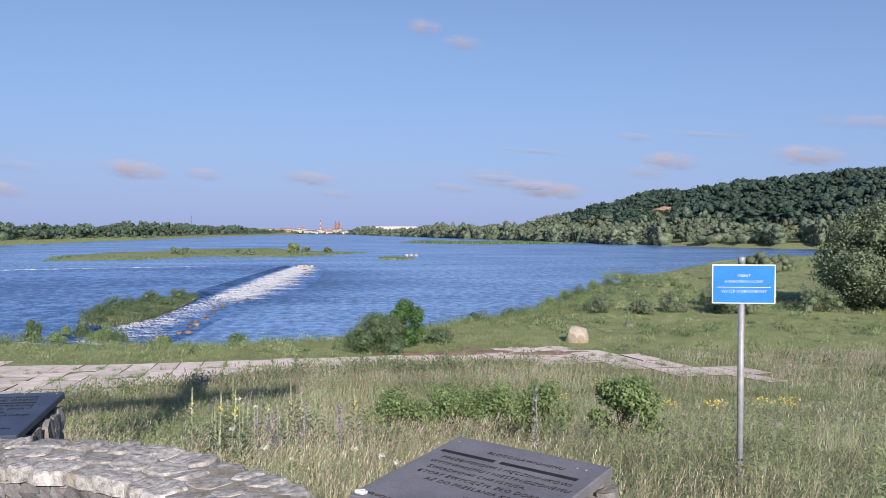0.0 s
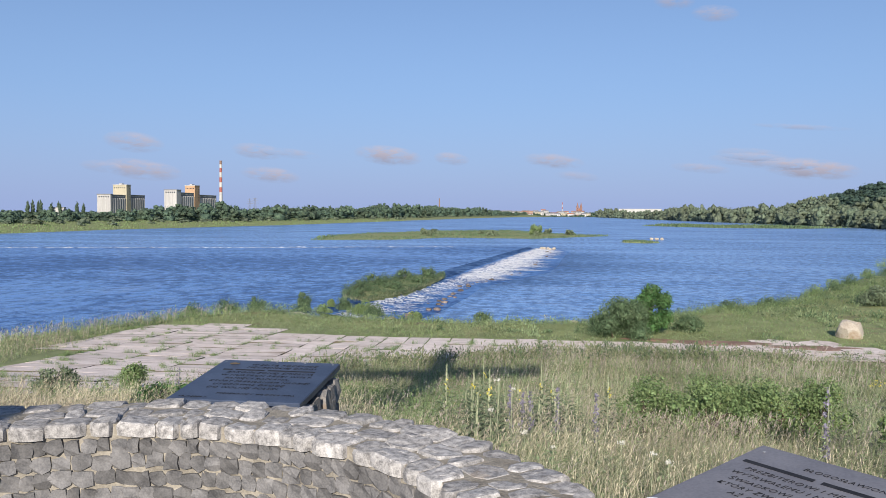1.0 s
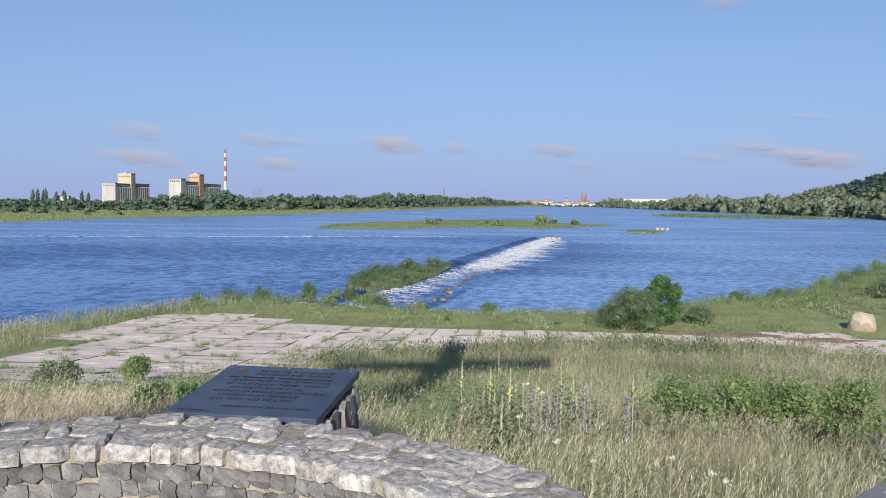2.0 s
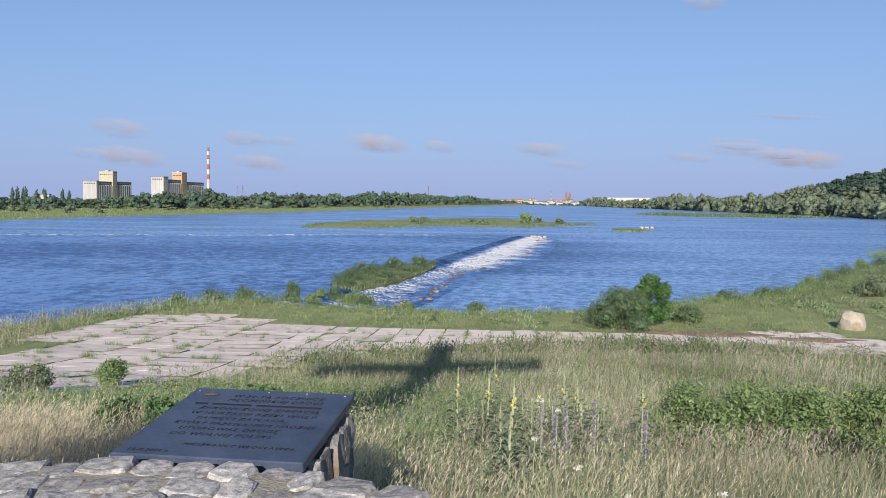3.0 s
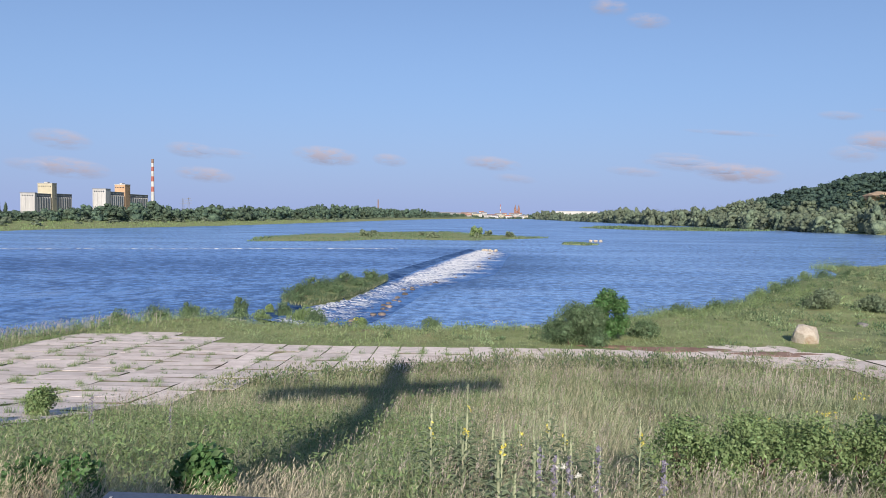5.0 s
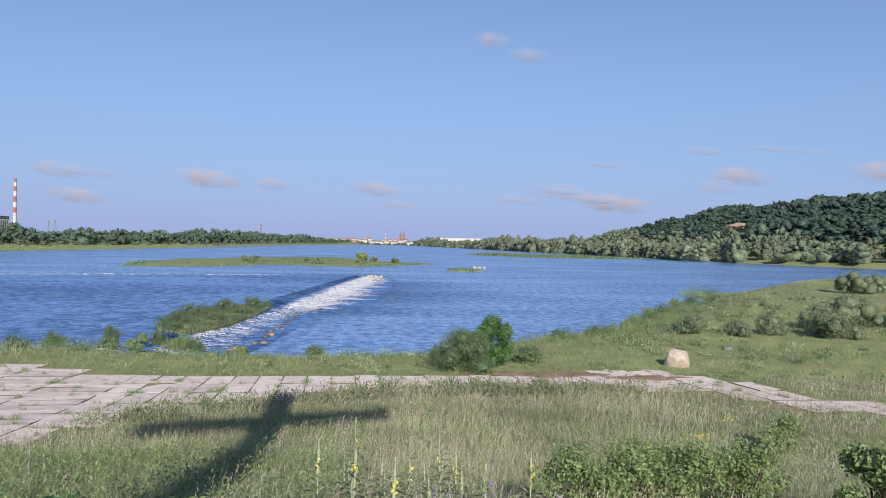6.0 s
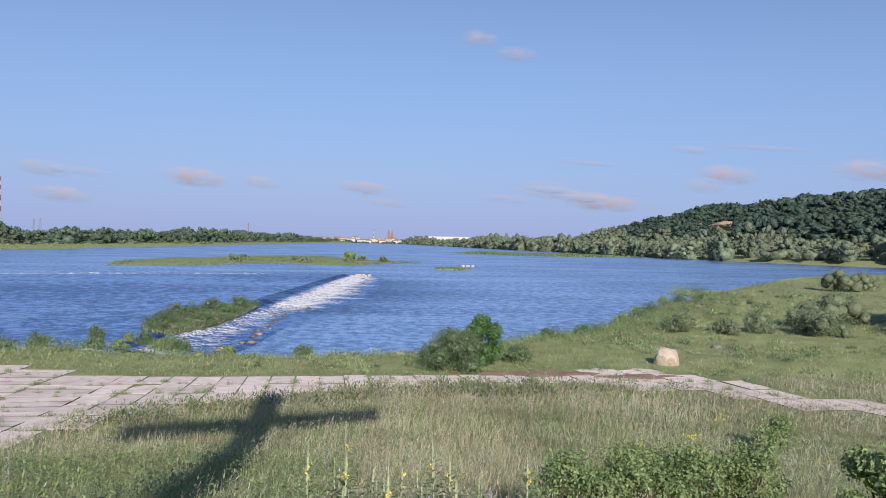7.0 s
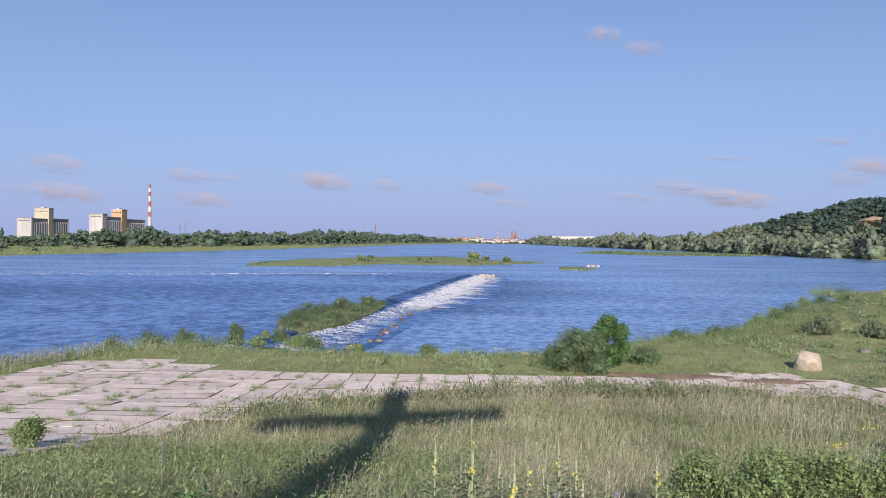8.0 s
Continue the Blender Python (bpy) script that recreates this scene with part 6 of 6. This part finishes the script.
px, py = np.sin(np.radians(turn)) * reach, np.cos(np.radians(turn)) * reach
keep = ~((np.abs(turn - 23.6) < 0.75) & (reach > foot) & (reach < 790)) & (rng.random(2700) < 0.35 + 0.65 * (turn - 10) / 30)
spots_on_hill = np.stack([px, py, terrain(px, py), np.ones(2700)], -1)
lower = np.degrees(np.arctan2(terrain(px, py) + 2.0, reach)) < 1.15 + 0.16 * np.sin(turn * 1.7)
forest("foot_wood", spots_on_hill[keep & lower], 15, 14, LEAF_WOOD, "grey-green wood along the foot of the hill", 78, 130, 0.8, "woods", 9)
forest("hill_forest", spots_on_hill[keep & ~lower], 18, 14, LEAF_DARK, "dense dark green forest on the valley side", 75, 80, 0.95, "forest", 8)
px, py = rng.uniform(-1500, 900, 330), rng.uniform(2450, 3000, 330)
keep = np.abs(px) < py * 0.75
forest("woods_horizon", np.stack([px, py, np.full(330, 1.2), np.ones(330)], -1)[keep], 46, 15, LEAF_FAR, "distant wooded plain along the horizon", 76, 10, 2.5, "woods", 7)
px, py = rng.uniform(-1500, -330, 700), rng.uniform(200, 1500, 700)
keep = (river_distance(px, py) > 80) & (np.arctan2(-px, py) < 0.95)
forest("woods_plain", np.stack([px, py, np.full(700, 3.0), np.full(700, 0.8)], -1)[keep], 20, 9, LEAF_FAR, "green trees behind the far bank", 77, 14, 1.2, "woods", 7)

SAND = material("sand", (0.3, 0.21, 0.14), (0.45, 0.34, 0.24), 0.3, 0.95, 0.5, 6, 0, reach=0.2)
WHITE_WALL = material("pale_render", (0.38, 0.38, 0.375), (0.5, 0.5, 0.49), 0.15, 0.9, 0, 2, 0.06)
SILO_WALL = material("silo_concrete", (0.34, 0.335, 0.33), (0.47, 0.46, 0.45), 0.12, 0.9, 0, 1.5, 0.06, stretch=(1, 1, 0.2))
SILO_DARK = material("silo_side", (0.17, 0.17, 0.18), (0.24, 0.24, 0.25), 0.12, 0.9, 0, 1.5, 0.05, stretch=(1, 1, 0.2))
OCHRE = material("ochre_render", (0.4, 0.26, 0.16), (0.48, 0.33, 0.21), 0.2, 0.9, 0, 2, 0.05)
CREAM = material("cream_render", (0.36, 0.33, 0.24), (0.44, 0.4, 0.3), 0.2, 0.9, 0, 2, 0.05)
RED_PAINT = material("red_paint", (0.28, 0.09, 0.08), (0.36, 0.13, 0.11), 0.4, 0.8, 0, 3, 0.05)
ROOF_RED = material("red_roof", (0.24, 0.11, 0.085), (0.33, 0.17, 0.13), 0.2, 0.85, 0, 2, 0.2)
BRICK_RED = material("church_brick", (0.2, 0.11, 0.09), (0.28, 0.16, 0.13), 0.2, 0.9, 0, 2, 0.05)
DARK_GLASS = material("dark_window", (0.03, 0.035, 0.045), (0.06, 0.065, 0.08), 0.5, 0.25, 0, 2, 0)
BROWN = material("weathered_chimney", (0.2, 0.13, 0.1), (0.3, 0.2, 0.16), 0.3, 0.9, 0, 2, 0)

# bare sand slip on the hill
bm = bmesh.new()
bmesh.ops.create_icosphere(bm, subdivisions=3, radius=1.0)
for v in bm.verts:
    v.co *= 1 + 0.35 * noise.noise(v.co * 1.7)
bmesh.ops.scale(bm, vec=(11, 15, 5), verts=bm.verts)
bmesh.ops.translate(bm, vec=(309, 708, height(309, 708) + 1.0), verts=bm.verts)
tagged(part("sand_slip", bm, SAND), "bare orange sand slip on the wooded hillside", "sand", kind="structure")


def build_beach():
    """Narrow sandy beach under the right-hand wood."""
    x, y, dx, dy = along([(262, 404), (243, 436), (230, 478)], 3.0)
    rng = np.random.default_rng(9)
    rows = [np.stack([x + dy * o * (1 + 0.3 * rng.random(x.shape)), y - dx * o, np.full(x.shape, z)], -1) for o, z in ((-4, -0.2), (2, 0.55), (8, 1.6), (11, 1.7))]
    verts = np.array(rows)
    idx = np.arange(verts.shape[0] * verts.shape[1]).reshape(verts.shape[:2])
    faces = np.stack([idx[:-1, :-1], idx[1:, :-1], idx[1:, 1:], idx[:-1, 1:]], -1).reshape(-1, 4)
    tagged(arrays("beach", verts.reshape(-1, 3), faces, SAND), "narrow sandy beach under the far wood", "beach", kind="structure")


build_beach()
SITE = Matrix.Translation((-534.3, 1110.0, 1.0)) @ Matrix.Rotation(radians(25.7), 4, "Z")


def at_site(x, y=0.0, z=0.0):
    return SITE @ Matrix.Translation((x, y, z))


def thing_at(name, m, label, category, group=""):
    ob = new(name)
    ob.matrix_basis = m
    return tagged(ob, label, category, group)


def build_chimney():
    thing = thing_at("chimney", at_site(0), "tall red and white banded factory chimney", "chimney")
    z, k = 0.0, 0
    for top in (38, 45.5, 53, 60.5, 68, 74.5, 80, 85.2):
        r0, r1 = 2.9 - z * 0.014, 2.9 - top * 0.014
        mat = (WHITE_WALL if k % 2 == 0 else RED_PAINT) if top < 84 else BROWN
        part("band", tube([(0, 0, z), (0, 0, top)], [r0, r1], 20), mat, thing, smooth=False)
        z, k = top, k + 1
    part("rim", tube([(0, 0, 84.6), (0, 0, 85.6)], [2.1, 2.1], 20), BROWN, thing)


build_chimney()


def windows(parent, x0, x1, z, y, count, w, h, name="window"):
    for k in range(count):
        x = x0 + (x1 - x0) * (k + 0.5) / count
        part(name, box(w, 0.3, h, 0, (x, y, z)), DARK_GLASS, parent)


def silo(corner, wide, label, block, first, tower, second, wall, tower_mat):
    """A grain silo: a head block, a row of round cells under a gallery, a tower, and a second row of cells, one behind the other."""
    thing = thing_at("grain_silo", Matrix.Translation((*corner, 0.5)), label, "grain silo", "grain silos across the river")
    deep, tall = block
    part("block", box(wide, deep, tall, 0, (-wide / 2, deep / 2, tall / 2)), wall, thing)
    part("block_roof", box(wide + 1, deep + 1, 1.0, 0, (-wide / 2, deep / 2, tall + 0.3)), SILO_DARK, thing)
    for k in range(4):
        part("pilaster", box(0.7, 0.5, tall - 4, 0, (-wide + 1 + k * (wide - 2) / 3, -0.2, tall / 2 - 2)), WHITE_WALL, thing)
    windows(thing, -wide + 1.5, -1.5, tall - 3.2, -0.1, 5, 1.6, 1.8)
    y = deep
    for long, high in (first, second):
        n = int(long / 5.4)
        for k in range(n):
            part("cell", tube([(-2.6, y + (k + 0.5) * long / n, 0), (-2.6, y + (k + 0.5) * long / n, high - 5)], [2.6, 2.6], 14), wall, thing)
        part("cell_core", box(wide - 5, long, high - 5.2, 0, (-wide / 2 - 1.5, y + long / 2, high / 2 - 2.6)), SILO_DARK, thing)
        gallery = part("gallery", box(wide - 1.5, long, 4.4, 0, (-wide / 2 - 0.5, y + long / 2, high - 2.8)), SILO_DARK, thing, "dark gallery over the cells")
        part("gallery_roof", box(wide - 0.5, long, 0.7, 0, (-wide / 2 - 0.5, y + long / 2, high - 0.25)), wall, thing)
        for k in range(int(long / 4)):
            part("window", box(0.3, 1.5, 1.6, 0, (-1.2, y + 2 + k * 4, high - 2.4)), WHITE_WALL, gallery)
        y += long
        if (long, high) == first:
            w, d, h = tower
            shaft = part("tower", box(w, d, h, 0, (-w / 2 + 0.4, y + d / 2, h / 2)), tower_mat, thing, "rendered tower over the silo")
            part("tower_roof", box(w + 0.8, d + 0.8, 0.9, 0, (-w / 2 + 0.4, y + d / 2, h + 0.3)), SILO_WALL, thing)
            windows(shaft, -w + 1, -0.6, h - 4, y - 0.1, 6, 1.2, 1.4)
            for k in range(5):
                part("window", box(0.3, 1.2, 1.4, 0, (0.5, y + d * 0.7, h - 5 - k * 4)), DARK_GLASS, shaft)
            part("hoist", box(w * 0.25, d * 0.5, 1.8, 0, (-w / 2, y + d / 2, h + 1.4)), SILO_WALL, thing)
            y += d


silo((-563, 1030), 18.9, "pale concrete grain silo with an ochre tower", (13, 39.5), (40, 36.5), (15.8, 15, 47.5), (58, 34.5), SILO_WALL, OCHRE)
silo((-646.5, 1000), 20.7, "white concrete grain silo with a cream tower", (4, 32.5), (35, 32.5), (21.4, 11, 47), (40, 33.2), SILO_WALL, CREAM)
thing = thing_at("warehouse", at_site(-226, 10), "low white warehouse among the far trees", "warehouse")
part("wall", box(16, 14, 13, 0, (0, 0, 6.5)), WHITE_WALL, thing)
part("roof", box(17, 15, 1, 0, (0, 0, 13.4)), SILO_DARK, thing)


def poplar(place, tall, seed):
    rng = np.random.default_rng(seed)
    thing = empty("poplar", place, "slim dark green poplar on the far bank", "tree", "poplars on the far bank")
    part("trunk", tube([(0, 0, 0), (0, 0, tall * 0.7)], [0.5, 0.15], 6), BARK, thing)
    c = [(rng.normal(0, 0.4), rng.normal(0, 0.4), tall * (0.15 + 0.8 * k / 8)) for k in range(9)]
    r = np.array([(3.0 * math.sin(math.pi * (0.22 + 0.7 * k / 8)), 3.0 * math.sin(math.pi * (0.22 + 0.7 * k / 8)), tall * 0.1) for k in range(9)])
    v, f = leaf_cloud(rng, c, r, 300, 0.9)
    cv, cf = core(rng, c, r, 0.95, 1)
    arrays("crown", np.concatenate([v, cv]), np.concatenate([f[:, [0, 1, 2]], f[:, [0, 2, 3]], cf + len(v)]), LEAF_FAR, thing, smooth=True, tone=np.full(len(v) + len(cv), 0.3))


for k, (x, tall) in enumerate([(-335, 24), (-329, 25), (-319, 23), (-263, 23), (-258, 24), (-252, 23), (-246, 24), (-234, 20), (-226, 22), (-221, 20), (-200, 22), (-193, 20)]):
    poplar((at_site(x, -8 + (k % 3) * 7)).translation, tall, 600 + k)


def town_house(place, w, d, h, roof, wall, covering, seed, turn):
    thing = empty("town_house", place, "distant town house with a pitched roof", "house", "town houses across the river", turn)
    part("wall", box(w, d, h, 0, (0, 0, h / 2)), wall, thing)
    bm = bmesh.new()
    vs = [bm.verts.new(c) for c in ((-w / 2 - 0.5, -d / 2 - 0.5, h), (w / 2 + 0.5, -d / 2 - 0.5, h), (w / 2 + 0.5, d / 2 + 0.5, h), (-w / 2 - 0.5, d / 2 + 0.5, h), (-w / 2, 0, h + roof), (w / 2, 0, h + roof))]
    for q in ((0, 1, 5, 4), (2, 3, 4, 5), (0, 4, 3), (1, 2, 5), (0, 3, 2, 1)):
        bm.faces.new([vs[k] for k in q])
    part("roof", bm, covering, thing)
    for z in np.arange(2.2, h - 1, 3.4):
        windows(thing, -w / 2 + 1, w / 2 - 1, z, -d / 2 - 0.05, max(int(w / 4.5), 2), 1.4, 1.7)


town = random.Random(88)
for k in range(34):
    bearing = -6.2 + 6.9 * (k + town.uniform(-0.4, 0.4)) / 34
    dist = town.uniform(2260, 2440)
    tallish = town.choice((5, 6, 7, 9))
    town_house((math.sin(radians(bearing)) * dist, math.cos(radians(bearing)) * dist, 1.2 + (dist - 2260) * 0.05), town.uniform(11, 26), 10, tallish, town.uniform(2, 4), town.choice((WHITE_WALL, SILO_WALL, CREAM)), town.choice((ROOF_RED, SILO_DARK, SILO_DARK)), k, town.uniform(-12, 12))


turn = rng.uniform(-7.5, 3.5, 90)
reach = rng.uniform(2215, 2262, 90)
px, py = np.sin(np.radians(turn)) * reach, np.cos(np.radians(turn)) * reach
forest("town_trees", np.stack([px, py, np.full(90, 1.0), rng.uniform(0.4, 1.0, 90)], -1), 15, 7.5, LEAF_FAR, "low green trees in front of the far town", 79, 14, 1.2, "trees", 7)


def build_hall(bearing0, bearing1, dist, h):
    a, b = [Vector((math.sin(radians(t)) * dist, math.cos(radians(t)) * dist, 4)) for t in (bearing0, bearing1)]
    w = (b - a).length
    thing = empty("factory_hall", (a + b) / 2, "long low white factory hall on the far shore", "factory", turn=math.degrees(math.atan2(b.y - a.y, b.x - a.x)))
    part("wall", box(w, 30, h, 0, (0, 0, h / 2)), WHITE_WALL, thing)
    part("roof", box(w + 1, 31, 0.8, 0, (0, 0, h + 0.4)), WHITE_WALL, thing)
    windows(thing, -w / 2 + 4, w / 2 - 4, h * 0.4, -15.1, 16, 3, 2)


build_hall(2.8, 5.75, 2350, 19.5)


def build_cathedral():
    thing = thing_at("cathedral", Matrix.Translation((0, 2500, 2)), "red brick cathedral with two pointed towers", "church")
    for x in (-5.5, 5.5):
        t = part("tower", box(7.5, 7.5, 27, 0, (x, 0, 13.5)), BRICK_RED, thing)
        part("spire", tube([(x, 0, 27), (x, 0, 30), (x, 0, 43)], [4.2, 3.2, 0.2], 8), BRICK_RED, thing, "slender brick-red spire")
        for z in (10, 17, 23):
            part("window", box(1.6, 0.3, 3.6, 0, (x, -3.9, z)), DARK_GLASS, t)
    part("nave", box(17, 50, 16, 0, (0, 28, 8)), BRICK_RED, thing)
    bm = bmesh.new()
    vs = [bm.verts.new(c) for c in ((-9, 3, 16), (9, 3, 16), (9, 53, 16), (-9, 53, 16), (0, 3, 25), (0, 53, 25))]
    for q in ((0, 1, 4), (1, 2, 5, 4), (2, 3, 5), (3, 0, 4, 5)):
        bm.faces.new([vs[k] for k in q])
    part("roof", bm, ROOF_RED, thing)


build_cathedral()
for name, place, tall, r, label, mats in (("mast", (-268, 1500, 1), 37, 1.6, "brown brick factory chimney above the far trees", (BROWN, BROWN)), ("mast", (-52, 2450, 2), 42, 1.6, "thin red and white banded mast above the town", (WHITE_WALL, RED_PAINT))):
    thing = thing_at(name, Matrix.Translation(place), label, "chimney")
    for k in range(6):
        part("section", tube([(0, 0, tall * k / 6), (0, 0, tall * (k + 1) / 6)], [r * (1 - 0.06 * k), r * (0.94 - 0.06 * k)], 12), mats[k % 2], thing)


def build_pylon(place, tall):
    thing = thing_at("pylon", Matrix.Translation(place), "thin steel lattice pylon above the far trees", "pylon")
    for x in (-1, 1):
        for y in (-1, 1):
            part("leg", tube([(x * tall * 0.09, y * tall * 0.09, 0), (x * 0.4, y * 0.4, tall)], [0.22, 0.16], 4), SILO_DARK, thing)
    for z, w in ((0.72, 7), (0.84, 6), (0.95, 4)):
        part("crossarm", box(w * 2, 0.5, 0.5, 0, (0, 0, tall * z)), SILO_DARK, thing)


build_pylon((-575, 1330, 1), 34)
build_pylon((-660, 1500, 1), 36)

# ---- concrete slabs and parapet stones ----


def build_slabs():
    """Old road slabs, three metres by one and a half, sunk and tilted a little, with open joints."""
    field = tagged(new("pavement"), "weathered pale concrete slab apron with weeds in its joints", "pavement", kind="structure")
    rng = random.Random(17)
    tuft = []
    meshes = []
    for k in range(5):
        bm = box(1.335, SLAB_DEEP - 0.05, 0.2, 0.01)
        for v in bm.verts:
            v.co.x += rng.uniform(-0.025, 0.025)
            v.co.y += rng.uniform(-0.03, 0.025)
        mesh = bpy.data.meshes.new("slab")
        bm.to_mesh(mesh)
        bm.free()
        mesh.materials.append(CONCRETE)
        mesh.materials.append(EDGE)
        # all faces but the top take the darker edge material
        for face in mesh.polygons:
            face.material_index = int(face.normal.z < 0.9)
        meshes.append(mesh)
    slabs = []
    # across the apron the slabs lie end on to the river; on its wide end they lie turned by a quarter
    turn = radians(SLAB_TURN)
    u, n = Vector((math.cos(turn), math.sin(turn))), Vector((-math.sin(turn), math.cos(turn)))
    for across in range(-8, 24):
        for along_n in range(-12, 4):
            slabs.append((Vector(SLAB_ORIGIN) + u * (across * 1.375) + n * (along_n * SLAB_DEEP), turn))
    for across in range(8):
        for along_n in range(-28, 12):
            slabs.append((Vector(SLAB_ORIGIN) - u * (13.4 + across * SLAB_DEEP) + n * (along_n * 1.375 + 0.3 * (across % 2)), turn + math.pi / 2))
    slabs = [(p, a) for p, a in slabs if bool(inside(SLAB_FIELD, np.array(p.x), np.array(p.y)))]
    for p, a in slabs:
        h = 0.6
        z = height(p.x, p.y)
        gx = (height(p.x + h, p.y) - height(p.x - h, p.y)) / (2 * h)
        gy = (height(p.x, p.y + h) - height(p.x, p.y - h)) / (2 * h)
        normal = Vector((-gx, -gy, 1)).normalized()
        q = Vector((0, 0, 1)).rotation_difference(normal).to_matrix().to_4x4()
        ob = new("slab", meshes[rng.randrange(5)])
        ob.parent = field
        ob.matrix_basis = Matrix.Translation((p.x, p.y, z - 0.062 + rng.uniform(-0.018, 0.012))) @ q @ pose(0, 0, 0, rng.uniform(-0.25, 0.25), rng.uniform(-0.4, 0.4), math.degrees(a) + rng.uniform(-0.7, 0.7))
        u, n = Vector((math.cos(a), math.sin(a))), Vector((-math.sin(a), math.cos(a)))
        for _ in range(7):
            side = rng.choice(((0.69, rng.uniform(-1, 1) * SLAB_DEEP / 2), (rng.uniform(-0.7, 0.7), SLAB_DEEP / 2)))
            tuft.append((p.x + u.x * side[0] + n.x * side[1], p.y + u.y * side[0] + n.y * side[1]))
    r = np.random.default_rng(19)
    t = np.array(tuft)
    size = r.uniform(0.1, 1.0, len(t)) ** 2.2
    pick = r.choice(len(t), 21000, p=size / size.sum())
    x, y = t[pick, 0] + r.normal(0, 0.11, 21000) * (0.3 + size[pick]), t[pick, 1] + r.normal(0, 0.08, 21000) * (0.3 + size[pick])
    tall = (0.05 + 0.3 * size[pick]) * r.uniform(0.3, 1.3, 21000)
    v, f = blades(r, x, y, terrain(x, y) - 0.02, tall, 0.012, 0.7 * r.random(21000))
    some = r.random(21000) < 0.5
    lv, lf = herb_mass(r, x[some], y[some], terrain(x[some], y[some]), tall[some] * 0.8, 0.035, 2)
    f = np.concatenate([f, lf[:, [0, 1, 2]] + len(v), lf[:, [0, 2, 3]] + len(v)])
    tagged(arrays("joint_weeds", np.concatenate([v, lv]), f, LEAF), "small green weeds growing in the slab joints", "weeds", kind="stuff")


SLAB_ORIGIN, SLAB_TURN, SLAB_DEEP = (-3.4, 47.7), 5.0, 3.4
build_slabs()


def flagstone(w, d, h, rng):
    """A split stone, worn round at its edges, with an irregular outline."""
    bm = bmesh.new()
    n = rng.choice((9, 10, 11))
    rim = []
    for k in range(n):
        a = 2 * math.pi * (k + rng.uniform(-0.3, 0.3)) / n
        c, s = math.cos(a), math.sin(a)
        r = 0.5 / max(abs(c), abs(s)) ** 0.75 * rng.uniform(0.9, 1.05)
        rim.append((c * r * w, s * r * d))
    tip_x, tip_y = rng.uniform(-0.16, 0.16) * h / w, rng.uniform(-0.16, 0.16) * h / d
    rings = []
    for scale, up, loose in ((0.97, 0.0, 0.0), (1.01, 0.6, 0.03), (0.97, 0.86, 0.03), (0.87, 0.97, 0.05), (0.5, 1.0, 0.12)):
        ring_verts = []
        for x, y in rim:
            q = scale + rng.uniform(-loose, loose)
            ring_verts.append(bm.verts.new((x * q, y * q, h * (up + rng.uniform(-0.045, 0.045) * (up > 0)) + (x * tip_x + y * tip_y) * (up > 0.5))))
        rings.append(ring_verts)
    for u, v in zip(rings, rings[1:]):
        for k in range(n):
            bm.faces.new((u[k], u[(k + 1) % n], v[(k + 1) % n], v[k]))
    bm.faces.new(rings[0][::-1])
    bm.faces.new(rings[-1])
    return bm


def build_parapet():
    """Flat granite coping stones on top and rows of dark setts on the inner face."""
    rng = random.Random(23)
    for lane, (r0, r1) in enumerate(((R_IN - 0.03, R_IN + 0.17), (R_IN + 0.16, R_IN + 0.36), (R_IN + 0.35, R_OUT + 0.02))):
        a = ARC[0] + lane * 2.7
        while a < ARC[1]:
            size = rng.uniform(0.11, 0.26)
            mid = 0.5 * (r0 + r1)
            step = math.degrees(size / mid)
            ob = part("coping_stone", flagstone(size * 1.02, (r1 - r0) * rng.uniform(0.98, 1.1), rng.uniform(0.068, 0.086), rng), GRANITE, terrace_wall)
            x, y = arc_at(a + step / 2, mid + rng.uniform(-0.012, 0.012))
            ob.matrix_basis = pose(x, y, WALL_TOP - 0.085 + rng.uniform(-0.006, 0.008), rng.uniform(-2, 2), rng.uniform(-3, 3), a + step / 2 + 90 + rng.uniform(-4, 4))
            a += step
    meshes = []
    for k in range(14):
        bm = stone(1.0, 1.0, 1.0, rng, 0.2, 1)
        mesh = bpy.data.meshes.new("sett")
        bm.to_mesh(mesh)
        bm.free()
        mesh.materials.append(SETT)
        meshes.append(mesh)
    z = WALL_TOP - 0.095
    while z > FLOOR_Z - 0.02:
        tall = rng.uniform(0.085, 0.1)
        a = 8.0 + rng.uniform(0, 3)
        while a < 172:
            size = rng.uniform(0.065, 0.115)
            step = math.degrees((size + 0.003) / R_IN)
            ob = new("sett", meshes[rng.randrange(14)])
            ob.parent = terrace_wall
            x, y = arc_at(a + step / 2, R_IN + 0.045)
            ob.matrix_basis = pose(x, y, z - tall / 2 + rng.uniform(-0.008, 0.008), rng.uniform(-6, 6), rng.uniform(-8, 8), a + step / 2 + 90 + rng.uniform(-4, 4)) @ Matrix.Diagonal((size * 1.12, 0.1 + rng.uniform(-0.012, 0.012), tall * rng.uniform(0.96, 1.08), 1))
            a += step
        z -= tall + 0.003


build_parapet()
